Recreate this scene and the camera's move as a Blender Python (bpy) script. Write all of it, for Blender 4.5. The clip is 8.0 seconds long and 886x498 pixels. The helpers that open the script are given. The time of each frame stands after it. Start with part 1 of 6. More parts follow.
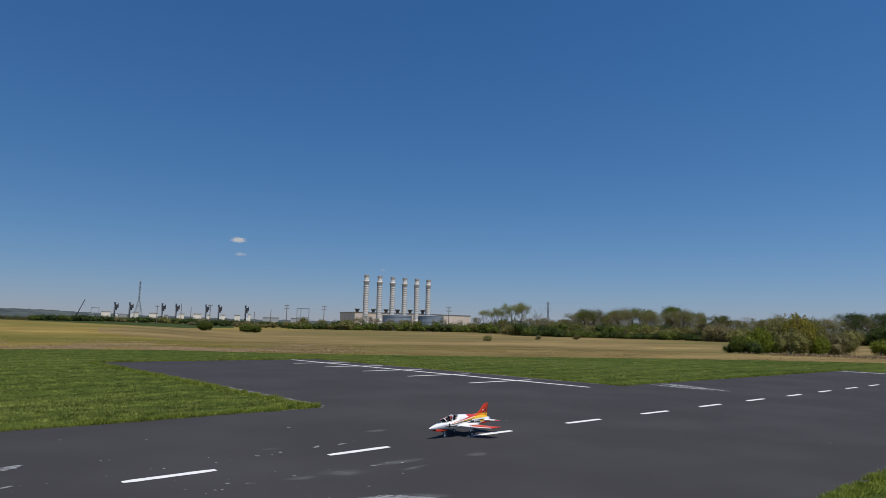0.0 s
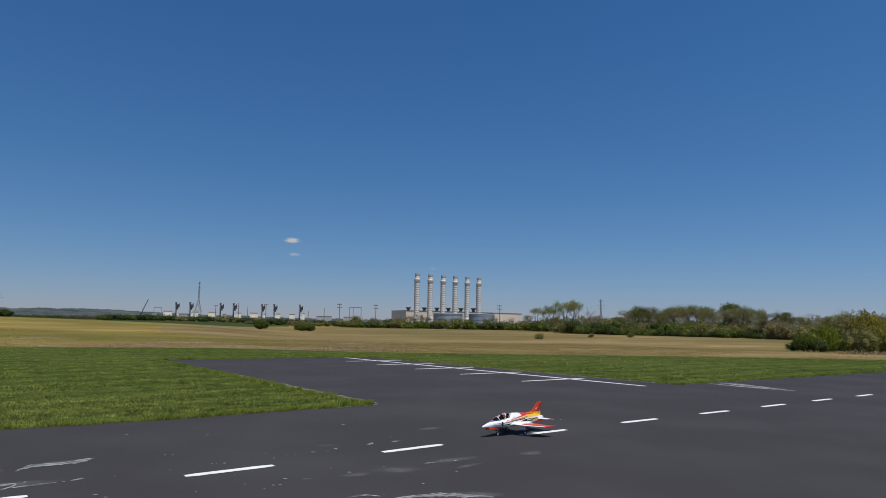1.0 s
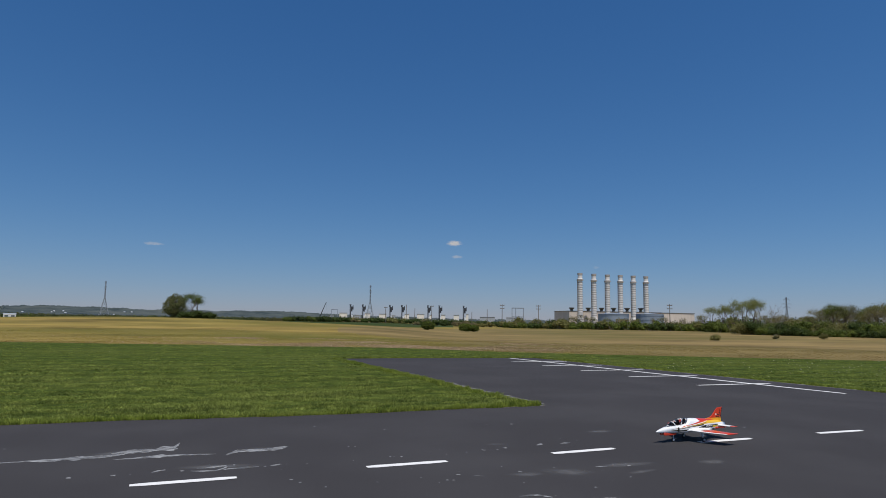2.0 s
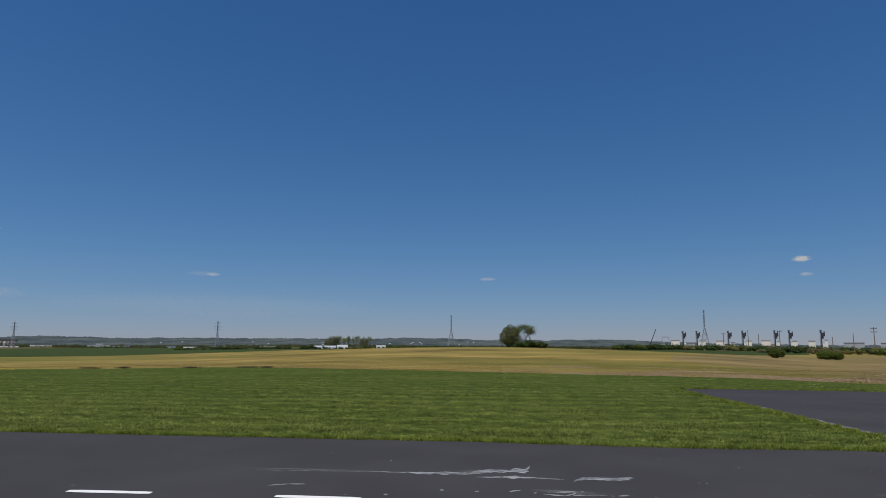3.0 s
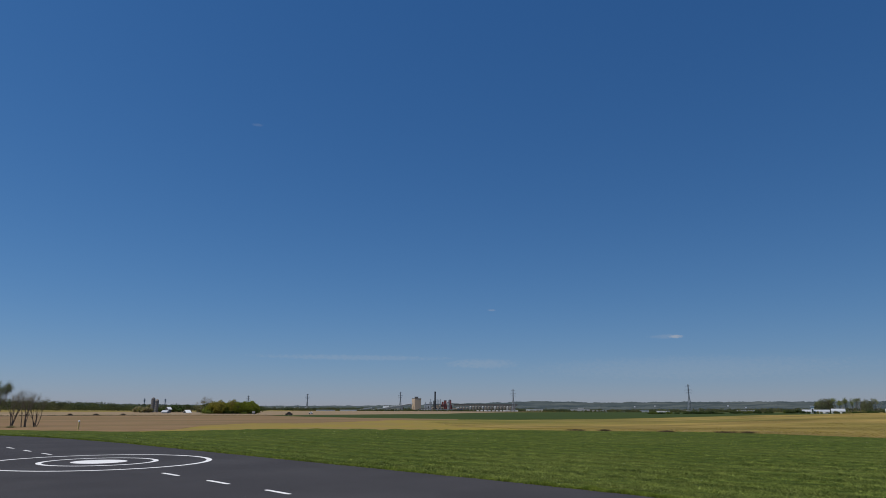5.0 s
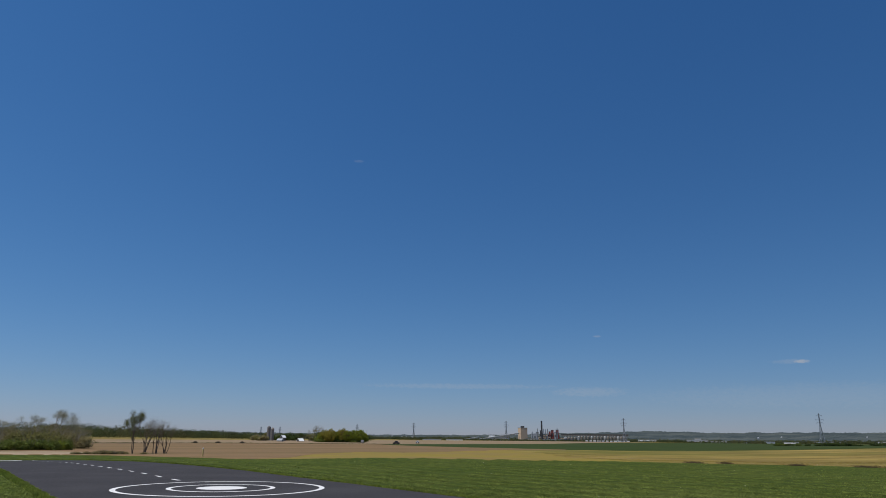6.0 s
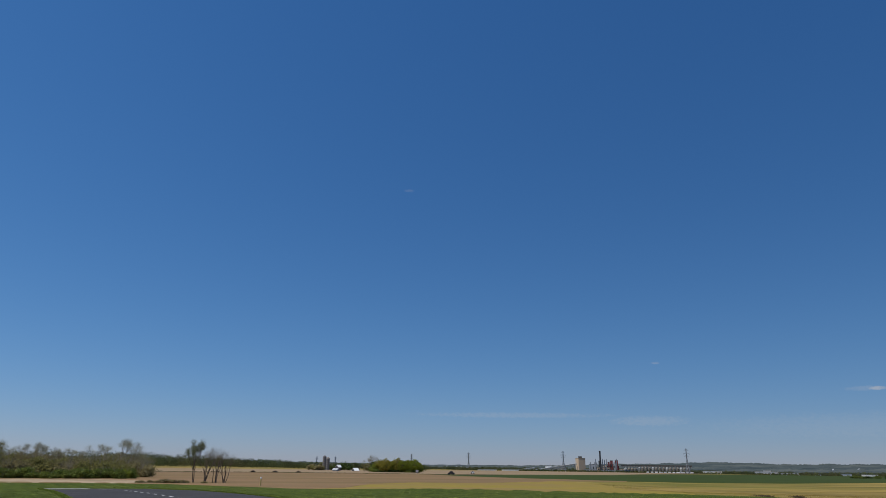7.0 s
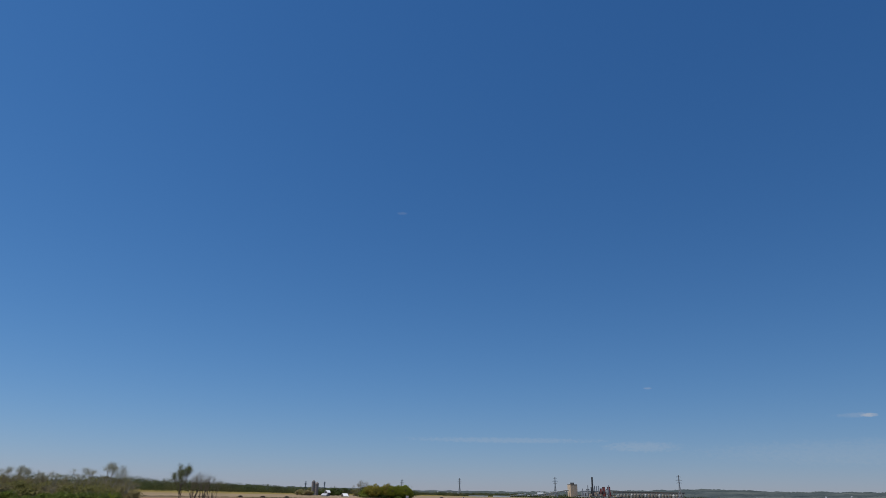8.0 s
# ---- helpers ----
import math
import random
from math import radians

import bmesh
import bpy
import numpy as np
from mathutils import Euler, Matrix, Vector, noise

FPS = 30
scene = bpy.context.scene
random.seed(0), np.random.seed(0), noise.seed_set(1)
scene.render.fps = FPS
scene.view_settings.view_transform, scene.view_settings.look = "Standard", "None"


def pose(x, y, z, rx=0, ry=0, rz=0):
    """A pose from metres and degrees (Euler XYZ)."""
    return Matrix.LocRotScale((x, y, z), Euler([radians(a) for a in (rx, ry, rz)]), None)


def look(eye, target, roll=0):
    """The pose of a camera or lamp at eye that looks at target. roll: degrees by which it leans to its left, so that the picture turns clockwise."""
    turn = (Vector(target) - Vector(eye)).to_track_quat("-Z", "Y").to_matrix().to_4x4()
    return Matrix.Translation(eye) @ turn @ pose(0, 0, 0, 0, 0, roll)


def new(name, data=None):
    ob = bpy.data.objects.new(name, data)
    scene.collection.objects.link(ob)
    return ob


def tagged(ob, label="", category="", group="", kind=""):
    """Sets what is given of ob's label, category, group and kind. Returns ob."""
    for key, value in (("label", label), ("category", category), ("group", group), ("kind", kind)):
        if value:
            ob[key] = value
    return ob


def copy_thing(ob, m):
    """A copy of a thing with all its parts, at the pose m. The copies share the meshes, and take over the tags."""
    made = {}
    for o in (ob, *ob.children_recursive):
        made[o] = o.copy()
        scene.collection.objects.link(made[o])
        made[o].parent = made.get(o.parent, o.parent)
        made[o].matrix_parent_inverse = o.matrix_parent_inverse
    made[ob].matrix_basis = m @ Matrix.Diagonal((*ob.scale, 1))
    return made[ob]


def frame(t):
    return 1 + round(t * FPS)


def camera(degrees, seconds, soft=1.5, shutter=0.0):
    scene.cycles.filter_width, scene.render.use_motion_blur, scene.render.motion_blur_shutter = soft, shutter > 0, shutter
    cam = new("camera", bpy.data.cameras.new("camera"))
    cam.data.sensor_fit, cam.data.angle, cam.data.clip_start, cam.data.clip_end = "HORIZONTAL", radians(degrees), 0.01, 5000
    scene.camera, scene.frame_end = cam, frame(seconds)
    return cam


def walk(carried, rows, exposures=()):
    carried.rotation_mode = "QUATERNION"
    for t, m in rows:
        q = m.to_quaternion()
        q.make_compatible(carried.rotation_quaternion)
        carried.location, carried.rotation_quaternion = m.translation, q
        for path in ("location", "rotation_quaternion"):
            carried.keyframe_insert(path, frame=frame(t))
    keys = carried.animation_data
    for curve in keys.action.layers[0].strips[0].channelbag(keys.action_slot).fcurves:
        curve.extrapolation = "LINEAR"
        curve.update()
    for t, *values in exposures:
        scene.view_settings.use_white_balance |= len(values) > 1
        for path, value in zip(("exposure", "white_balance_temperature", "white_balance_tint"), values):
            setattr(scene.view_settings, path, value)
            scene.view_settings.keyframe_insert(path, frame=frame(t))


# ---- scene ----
# ---- camera: stands at the runway's edge and turns to the left ----
cam = camera(68.5, 8.0, soft=0.9)
ROWS = [
    (0.0, 0.099, 0.060, 1.574, -41.57, 6.81, 1.14),
    (0.5, 0.128, 0.111, 1.565, -40.08, 6.74, 1.02),
    (1.0, 0.105, 0.083, 1.571, -37.14, 6.57, 0.97),
    (1.2, 0.085, 0.075, 1.569, -35.46, 6.45, 0.96),
    (2.3, 0.036, 0.066, 1.569, -15.55, 6.80, 0.65),
    (2.5, 0.012, 0.050, 1.569, -9.78, 7.22, 0.50),
    (2.9, -0.031, 0.014, 1.578, 2.07, 8.23, 0.38),
    (3.0, -0.040, 0.000, 1.572, 5.10, 8.60, 0.27),
    (3.5, -0.055, -0.030, 1.550, 20.41, 10.40, 0.04),
    (4.0, -0.078, -0.036, 1.526, 30.65, 11.78, -0.02),
    (4.5, -0.072, -0.044, 1.521, 38.09, 12.78, 0.12),
    (5.0, -0.058, -0.052, 1.515, 44.33, 13.85, 0.27),
    (5.2, -0.052, -0.055, 1.525, 46.49, 14.30, 0.40),
    (6.5, -0.030, -0.070, 1.535, 56.42, 17.47, 0.73),
    (7.0, -0.024, -0.062, 1.552, 58.17, 18.57, 0.90),
    (7.5, -0.015, -0.042, 1.556, 58.30, 19.41, 1.04),
    (8.0, -0.012, -0.034, 1.560, 57.53, 20.60, 1.20),
]


def stand(x, y, z, yaw, pitch, roll):
    return pose(x, y, z, 0, 0, yaw) @ pose(0, 0, 0, 90 + pitch) @ pose(0, 0, 0, 0, 0, roll)


walk(cam, [(r[0], stand(*r[1:])) for r in ROWS], [(0.0, -0.16, 6500, 10), (2.5, -0.19, 6500, 10), (3.0, -0.26, 6500, 10), (4.5, -0.33, 6500, 10), (6.5, -0.25, 6500, 10), (8.0, -0.17, 6500, 10)])

# ---- sky and sun: clear spring noon ----
SUN = Vector((-0.05, -0.40, 1.0)).normalized()
world = bpy.data.worlds.new("world")
scene.world = world
world.use_nodes = True
wn, wl = world.node_tree.nodes, world.node_tree.links
sky = wn.new("ShaderNodeTexSky")
sky.sky_type = 'NISHITA'
sky.sun_disc = False
sky.sun_elevation = math.asin(SUN.z)
sky.sun_rotation = math.atan2(SUN.x, SUN.y)
sky.altitude = 200
sky.air_density = 1.0
sky.dust_density = 0.1
sky.ozone_density = 5.0
wn["Background"].inputs[1].default_value = 0.068


def wmath(op, a, b=None, c=None):
    n = wn.new("ShaderNodeMath")
    n.operation = op
    for i, v in enumerate((a, b, c)):
        if v is None:
            continue
        if isinstance(v, (int, float)):
            n.inputs[i].default_value = v
        else:
            wl.new(v, n.inputs[i])
    return n.outputs[0]


# small fair-weather clouds: azimuth, elevation, half width, half height (degrees), strength
CLOUDS = [(-24.0, 6.92, 0.62, 0.24, 0.85), (-24.2, 5.73, 0.45, 0.14, 0.36), (1.15, 5.95, 0.7, 0.13, 0.36), (24.7, 5.92, 0.62, 0.14, 0.45), (25.4, 5.95, 1.3, 0.18, 0.12),
          (40.0, 8.48, 0.35, 0.10, 0.2), (61.5, 23.6, 0.5, 0.14, 0.07), (-36.3, 4.85, 0.25, 0.12, 0.18), (40.8, 3.85, 3.0, 0.4, 0.13), (52.0, 4.3, 8.0, 0.22, 0.12), (24.0, 3.4, 12.0, 0.9, 0.07)]
coord = wn.new("ShaderNodeTexCoord")
wsep = wn.new("ShaderNodeSeparateXYZ")
wl.new(coord.outputs["Generated"], wsep.inputs[0])
w_az = wmath('ARCTAN2', wmath('MULTIPLY', wsep.outputs[0], -1.0), wsep.outputs[1])
w_el = wmath('ARCSINE', wsep.outputs[2])
wnoise = wn.new("ShaderNodeTexNoise")
wnoise.inputs["Scale"].default_value = 170
wnoise.inputs["Detail"].default_value = 5
wmap = wn.new("ShaderNodeMapping")
wmap.inputs["Scale"].default_value = (1, 1, 2.2)
wl.new(coord.outputs["Generated"], wmap.inputs[0])
wl.new(wmap.outputs[0], wnoise.inputs[0])
cover = None
for az, el, hw, hh, k in CLOUDS:
    dx = wmath('DIVIDE', wmath('SUBTRACT', w_az, radians(az)), radians(hw))
    dy = wmath('DIVIDE', wmath('SUBTRACT', w_el, radians(el)), radians(hh))
    d = wmath('ADD', wmath('MULTIPLY', dx, dx), wmath('MULTIPLY', dy, dy))
    d = wmath('ADD', d, wmath('MULTIPLY', wmath('SUBTRACT', wnoise.outputs[0], 0.5), 2.6))
    m = wn.new("ShaderNodeMapRange")
    m.interpolation_type = 'SMOOTHSTEP'
    for i, v in enumerate((1.5, -0.2, 0.0, k)):
        m.inputs[i + 1].default_value = v
    wl.new(d, m.inputs[0])
    cover = m.outputs[0] if cover is None else wmath('MAXIMUM', cover, m.outputs[0])
wmix = wn.new("ShaderNodeMix")
wmix.data_type = 'RGBA'
wl.new(cover, wmix.inputs[0])
# thinner, clearer air than the model's: the horizon glows less and the blue is deeper
wsplit, wjoin = wn.new("ShaderNodeSeparateColor"), wn.new("ShaderNodeCombineColor")
wl.new(sky.outputs[0], wsplit.inputs[0])
for i, (gain, power) in enumerate(((10.8, 0.99), (11.08, 0.757), (13.3, 0.571))):
    wl.new(wmath('MULTIPLY', wmath('POWER', wmath('MULTIPLY', wsplit.outputs[i], 0.0585), power), gain), wjoin.inputs[i])
# haze greys the sky towards the horizon, and it is brighter towards the sun's side than away from it
w_low = wmath('MAXIMUM', w_el, 0.0)
w_side = wmath('ADD', wmath('MULTIPLY', wsep.outputs[0], SUN.x / math.hypot(SUN.x, SUN.y)), wmath('MULTIPLY', wsep.outputs[1], SUN.y / math.hypot(SUN.x, SUN.y)))
w_glow = wmath('POWER', 2.0, wmath('MULTIPLY_ADD', w_side, 0.27, 0.17))
wtint = wn.new("ShaderNodeCombineColor")
w_wide, w_thin = (wmath('EXPONENT', wmath('DIVIDE', w_low, -radians(width))) for width in (12.0, 3.0))
for i, (base, wide, thin) in enumerate(((0.83, 0.43, -0.10), (0.95, 0.20, -0.14), (0.95, 0.19, -0.18))):
    k = wmath('MULTIPLY_ADD', w_thin, thin, wmath('MULTIPLY_ADD', w_wide, wide, base))
    wl.new(wmath('MULTIPLY', k, w_glow), wtint.inputs[i])
whaze = wn.new("ShaderNodeMix")
whaze.data_type, whaze.blend_type = 'RGBA', 'MULTIPLY'
whaze.inputs[0].default_value = 1.0
wl.new(wjoin.outputs[0], whaze.inputs[6])
wl.new(wtint.outputs[0], whaze.inputs[7])
wl.new(whaze.outputs[2], wmix.inputs[6])
wmix.inputs[7].default_value = (9.0, 8.6, 8.2, 1)
wl.new(wmix.outputs[2], wn["Background"].inputs[0])

lamp = bpy.data.lights.new("sun", "SUN")
lamp.energy = 4.45
lamp.angle = radians(0.5)
lamp.color = (1.0, 0.96, 0.9)
sun = new("sun", lamp)
sun.matrix_world = look(SUN * 50, (0, 0, 0))


# ---- small tools ----
def node(m, kind, **sockets):
    n = m.node_tree.nodes.new(kind)
    for key, v in sockets.items():
        n.inputs[key.replace("_", " ")].default_value = v
    return n


def material(name, c1, c2, scale=4.0, c3=None, scale3=0.3, amount3=0.5, rough=0.8, metal=0.0, bump=0.0, bump_scale=None, island=0.0, thing=0.0, coords="Object", stretch=(1, 1, 1), leafy=False, spec=0.5, mown=0.0, crisp=0.5):
    """Two colours mixed by fine noise, a third by broad noise; island and thing vary single pieces."""
    m = bpy.data.materials.new(name)
    m.use_nodes = True
    t, nodes, links = m.node_tree, m.node_tree.nodes, m.node_tree.links
    bsdf = nodes["Principled BSDF"]
    if coords == "World":
        src = nodes.new("ShaderNodeNewGeometry").outputs["Position"]
    else:
        src = nodes.new("ShaderNodeTexCoord").outputs[coords]
    mp = nodes.new("ShaderNodeMapping")
    mp.inputs["Scale"].default_value = stretch
    links.new(src, mp.inputs[0])
    n1 = node(m, "ShaderNodeTexNoise", Scale=scale, Detail=5.0, Roughness=crisp)
    links.new(mp.outputs[0], n1.inputs["Vector"])
    ramp = nodes.new("ShaderNodeMapRange")
    ramp.inputs[1].default_value, ramp.inputs[2].default_value = 0.3, 0.7
    links.new(n1.outputs[0], ramp.inputs[0])
    mix = nodes.new("ShaderNodeMix")
    mix.data_type = 'RGBA'
    links.new(ramp.outputs[0], mix.inputs[0])
    mix.inputs[6].default_value, mix.inputs[7].default_value = (*c1, 1), (*c2, 1)
    col = mix.outputs[2]
    if c3:
        n3 = node(m, "ShaderNodeTexNoise", Scale=scale3, Detail=4.0)
        links.new(mp.outputs[0], n3.inputs["Vector"])
        r3 = nodes.new("ShaderNodeMapRange")
        r3.inputs[1].default_value, r3.inputs[2].default_value, r3.inputs[4].default_value = 0.42, 0.66, amount3
        links.new(n3.outputs[0], r3.inputs[0])
        mix3 = nodes.new("ShaderNodeMix")
        mix3.data_type = 'RGBA'
        links.new(r3.outputs[0], mix3.inputs[0])
        links.new(col, mix3.inputs[6])
        mix3.inputs[7].default_value = (*c3, 1)
        col = mix3.outputs[2]
    if mown:
        wave = node(m, "ShaderNodeTexWave", Scale=0.2, Distortion=7.0, Detail=3.0, Detail_Scale=0.5)
        wave.bands_direction = 'Y'
        links.new(src, wave.inputs["Vector"])
        mr = nodes.new("ShaderNodeMapRange")
        mr.inputs[3].default_value, mr.inputs[4].default_value = 1 - mown, 1 + mown
        links.new(wave.outputs["Fac"], mr.inputs[0])
        hsv = nodes.new("ShaderNodeHueSaturation")
        links.new(mr.outputs[0], hsv.inputs["Value"])
        links.new(col, hsv.inputs["Color"])
        col = hsv.outputs[0]
    for amount, out in ((island, "Random Per Island"), (thing, "Random")):
        if amount:
            info = nodes.new("ShaderNodeNewGeometry" if out != "Random" else "ShaderNodeObjectInfo")
            mr = nodes.new("ShaderNodeMapRange")
            mr.inputs[3].default_value, mr.inputs[4].default_value = 1 - amount, 1 + amount
            links.new(info.outputs[out], mr.inputs[0])
            hsv = nodes.new("ShaderNodeHueSaturation")
            links.new(mr.outputs[0], hsv.inputs["Value"])
            links.new(col, hsv.inputs["Color"])
            col = hsv.outputs[0]
    links.new(col, bsdf.inputs["Base Color"])
    bsdf.inputs["Roughness"].default_value = rough
    bsdf.inputs["Metallic"].default_value = metal
    bsdf.inputs["Specular IOR Level"].default_value = spec
    if bump:
        nb = node(m, "ShaderNodeTexNoise", Scale=bump_scale or scale * 3, Detail=4.0)
        links.new(mp.outputs[0], nb.inputs["Vector"])
        b = node(m, "ShaderNodeBump", Strength=bump, Distance=0.02)
        links.new(nb.outputs[0], b.inputs["Height"])
        links.new(b.outputs[0], bsdf.inputs["Normal"])
    if leafy:
        tr = nodes.new("ShaderNodeBsdfTranslucent")
        links.new(col, tr.inputs[0])
        ms = nodes.new("ShaderNodeMixShader")
        ms.inputs[0].default_value = 0.35 * leafy
        links.new(bsdf.outputs[0], ms.inputs[1])
        links.new(tr.outputs[0], ms.inputs[2])
        links.new(ms.outputs[0], nodes["Material Output"].inputs[0])
    return m


class Shape:
    """Vertices and faces of one mesh."""

    def __init__(self):
        self.v, self.f = [], []

    def add(self, verts, faces):
        o = len(self.v)
        self.v += [tuple(p) for p in verts]
        self.f += [tuple(i + o for i in f) for f in faces]
        return self

    def box(self, c, s, rz=0.0, taper=1.0):
        ca, sa = math.cos(radians(rz)), math.sin(radians(rz))
        vs = []
        for k in (-1, 1):
            w = taper if k > 0 else 1.0
            for i, j in ((-1, -1), (1, -1), (1, 1), (-1, 1)):
                x, y = i * s[0] / 2 * w, j * s[1] / 2 * w
                vs.append((c[0] + x * ca - y * sa, c[1] + x * sa + y * ca, c[2] + k * s[2] / 2))
        return self.add(vs, [(3, 2, 1, 0), (4, 5, 6, 7), (0, 1, 5, 4), (1, 2, 6, 5), (2, 3, 7, 6), (3, 0, 4, 7)])

    def tube(self, a, b, ra, rb, n=6, caps=True):
        a, b = Vector(a), Vector(b)
        d = (b - a).normalized()
        u = d.orthogonal().normalized()
        w = d.cross(u)
        vs = []
        for p, r in ((a, ra), (b, rb)):
            vs += [p + (u * math.cos(t) + w * math.sin(t)) * r for t in (2 * math.pi * i / n for i in range(n))]
        fs = [(i, (i + 1) % n, n + (i + 1) % n, n + i) for i in range(n)]
        if caps:
            fs += [tuple(range(n))[::-1], tuple(range(n, 2 * n))]
        return self.add(vs, fs)

    def lathe(self, profile, n=24, c=(0, 0, 0)):
        vs, fs = [], []
        for r, z in profile:
            vs += [(c[0] + r * math.cos(2 * math.pi * i / n), c[1] + r * math.sin(2 * math.pi * i / n), c[2] + z) for i in range(n)]
        for k in range(len(profile) - 1):
            fs += [(k * n + i, k * n + (i + 1) % n, (k + 1) * n + (i + 1) % n, (k + 1) * n + i) for i in range(n)]
        fs += [tuple(range(n))[::-1], tuple(range((len(profile) - 1) * n, len(profile) * n))]
        return self.add(vs, fs)

    def loft(self, rings, close=True):
        n = len(rings[0])
        vs = [p for r in rings for p in r]
        fs = []
        for k in range(len(rings) - 1):
            fs += [(k * n + i, k * n + (i + 1) % n, (k + 1) * n + (i + 1) % n, (k + 1) * n + i) for i in range(n)]
        if close:
            fs += [tuple(range(n))[::-1], tuple(range((len(rings) - 1) * n, len(rings) * n))]
        return self.add(vs, fs)

    def prism(self, outline, z0, z1):
        n = len(outline)
        vs = [(x, y, z0) for x, y in outline] + [(x, y, z1) for x, y in outline]
        return self.add(vs, [tuple(range(n))[::-1], tuple(range(n, 2 * n))] + [(i, (i + 1) % n, n + (i + 1) % n, n + i) for i in range(n)])

    def mesh(self, name, mat, smooth=False):
        me = bpy.data.meshes.new(name)
        me.from_pydata(self.v, [], self.f)
        me.materials.append(mat)
        if smooth:
            me.polygons.foreach_set("use_smooth", [True] * len(me.polygons))
        me.update()
        return me


def part(name, shape, mat, parent=None, label="", smooth=False, at=None):
    ob = new(name, shape.mesh(name, mat, smooth) if isinstance(shape, Shape) else shape)
    if parent is not None:
        ob.parent = parent
    if at is not None:
        ob.location = at
    return tagged(ob, label)


def thing(name, at, label, category, group="", rz=0.0, kind=""):
    ob = new(name)
    ob.empty_display_size = 0.2
    ob.matrix_world = pose(*at, 0, 0, rz)
    return tagged(ob, label, category, group, kind)


def smooth(a, b, x):
    t = min(1.0, max(0.0, (x - a) / (b - a)))
    return t * t * (3 - 2 * t)


def strip(x, y):
    """1 along the runway's line to the west, fading out to both sides."""
    return (1 - smooth(12, 36, abs(y - 7))) if x < 0 else 0.0


WEST_X = [-96, -73, -69.6, -65, -60.3, -53.4, -48.7, -44.1, -39.4, -35, -31, 0]
WEST_Z = [-0.82, -0.79, -0.75, -0.64, -0.51, -0.32, -0.22, -0.14, -0.07, -0.03, 0.0, 0.0]


def dip(x, y):
    """The runway's ends lie lower than its middle."""
    r = math.hypot(x, y)
    west = float(np.interp(x, WEST_X, WEST_Z)) * strip(x, y) if x < -31 else 0.0
    return west - 0.0058 * min(max(x - 9, 0), 28) * (1 - smooth(50, 90, r))


def ground_height(x, y):
    """Level round the runway, a low swell ahead, falling gently away to both sides."""
    r = math.hypot(x, y)
    az = math.degrees(math.atan2(-x, y))
    k = max(smooth(-14, -27, az), smooth(12, 30, az))
    z = -k * (0.8 * smooth(50, 95, r) * (1 - strip(x, y)) + 0.0015 * max(0.0, min(r, 1700) - 100))
    z += dip(x, y)
    if y > 0:
        z += 1.72 * math.exp(-((x + 5) / 49) ** 2 - ((y - 165) / 58) ** 2)
    return z


def polar(az, r, lift=0.0):
    x, y = -math.sin(radians(az)) * r, math.cos(radians(az)) * r
    return (x, y, ground_height(x, y) + lift)


def top_at(az, r, el):
    """Height over the ground there of what shows at that elevation from the camera."""
    return 1.555 + r * math.tan(radians(el)) - polar(az, r)[2]

# ---- materials ----
ASPHALT = material("asphalt", (0.036, 0.0332, 0.0338), (0.058, 0.0538, 0.0540), 90, (0.066, 0.0622, 0.0622), 0.45, 0.5, rough=0.9, bump=0.35, bump_scale=140, coords="World", spec=0.12)
PAINT = material("road_paint", (0.84, 0.81, 0.76), (0.77, 0.745, 0.70), 25, (0.64, 0.62, 0.59), 6, 0.35, rough=0.6, bump=0.15, bump_scale=120, coords="World")
SCUFF = material("scuff", (0.22, 0.218, 0.214), (0.40, 0.396, 0.385), 14, (0.13, 0.128, 0.127), 6, 0.8, rough=0.8, coords="World", stretch=(0.4, 1.6, 1))
# shade between grass clumps is put into the dark tones of sheet and blades
LAWN = material("lawn", (0.026, 0.042, 0.007), (0.080, 0.104, 0.015), 3.2, (0.098, 0.110, 0.021), 0.22, 0.4, rough=0.95, bump=0.9, bump_scale=14, coords="World", spec=0.05, stretch=(0.6, 0.9, 1), mown=0.10, crisp=0.6)
BLADE = material("grass_blade", (0.068, 0.100, 0.015), (0.325, 0.358, 0.078), 3.2, (0.285, 0.308, 0.078), 0.22, 0.4, rough=0.6, island=0.38, coords="World", leafy=True, spec=0.15, stretch=(0.6, 0.9, 1), mown=0.16, crisp=0.6)
RIM_BLADE = material("rim_blade", (0.120, 0.165, 0.018), (0.330, 0.370, 0.062), 4.6, (0.250, 0.265, 0.065), 0.5, 0.4, rough=0.65, island=0.4, coords="World", leafy=True, spec=0.15, crisp=0.65)
FIELD = material("dry_field", (0.088, 0.066, 0.018), (0.395, 0.275, 0.076), 0.075, (0.118, 0.116, 0.020), 0.026, 0.9, rough=0.95, bump=1.0, bump_scale=0.9, coords="World", spec=0.1, stretch=(0.55, 0.9, 1), crisp=0.64)
LITTER = material("straw_litter", (0.38, 0.26, 0.15), (0.50, 0.37, 0.235), 0.5, (0.26, 0.19, 0.09), 0.16, 0.7, rough=0.95, island=0.2, coords="World", spec=0.1, leafy=True, stretch=(1, 0.4, 1))
PALE_STRAW = material("pale_straw", (0.225, 0.155, 0.092), (0.47, 0.36, 0.245), 0.7, (0.170, 0.130, 0.062), 0.12, 0.75, rough=0.95, bump=1.0, bump_scale=2.5, coords="World", spec=0.1, crisp=0.75)
WEED = material("weed_flower", (0.23, 0.19, 0.02), (0.30, 0.24, 0.035), 0.4, (0.16, 0.17, 0.03), 0.08, 0.7, rough=0.9, island=0.2, coords="World", spec=0.1, leafy=True)
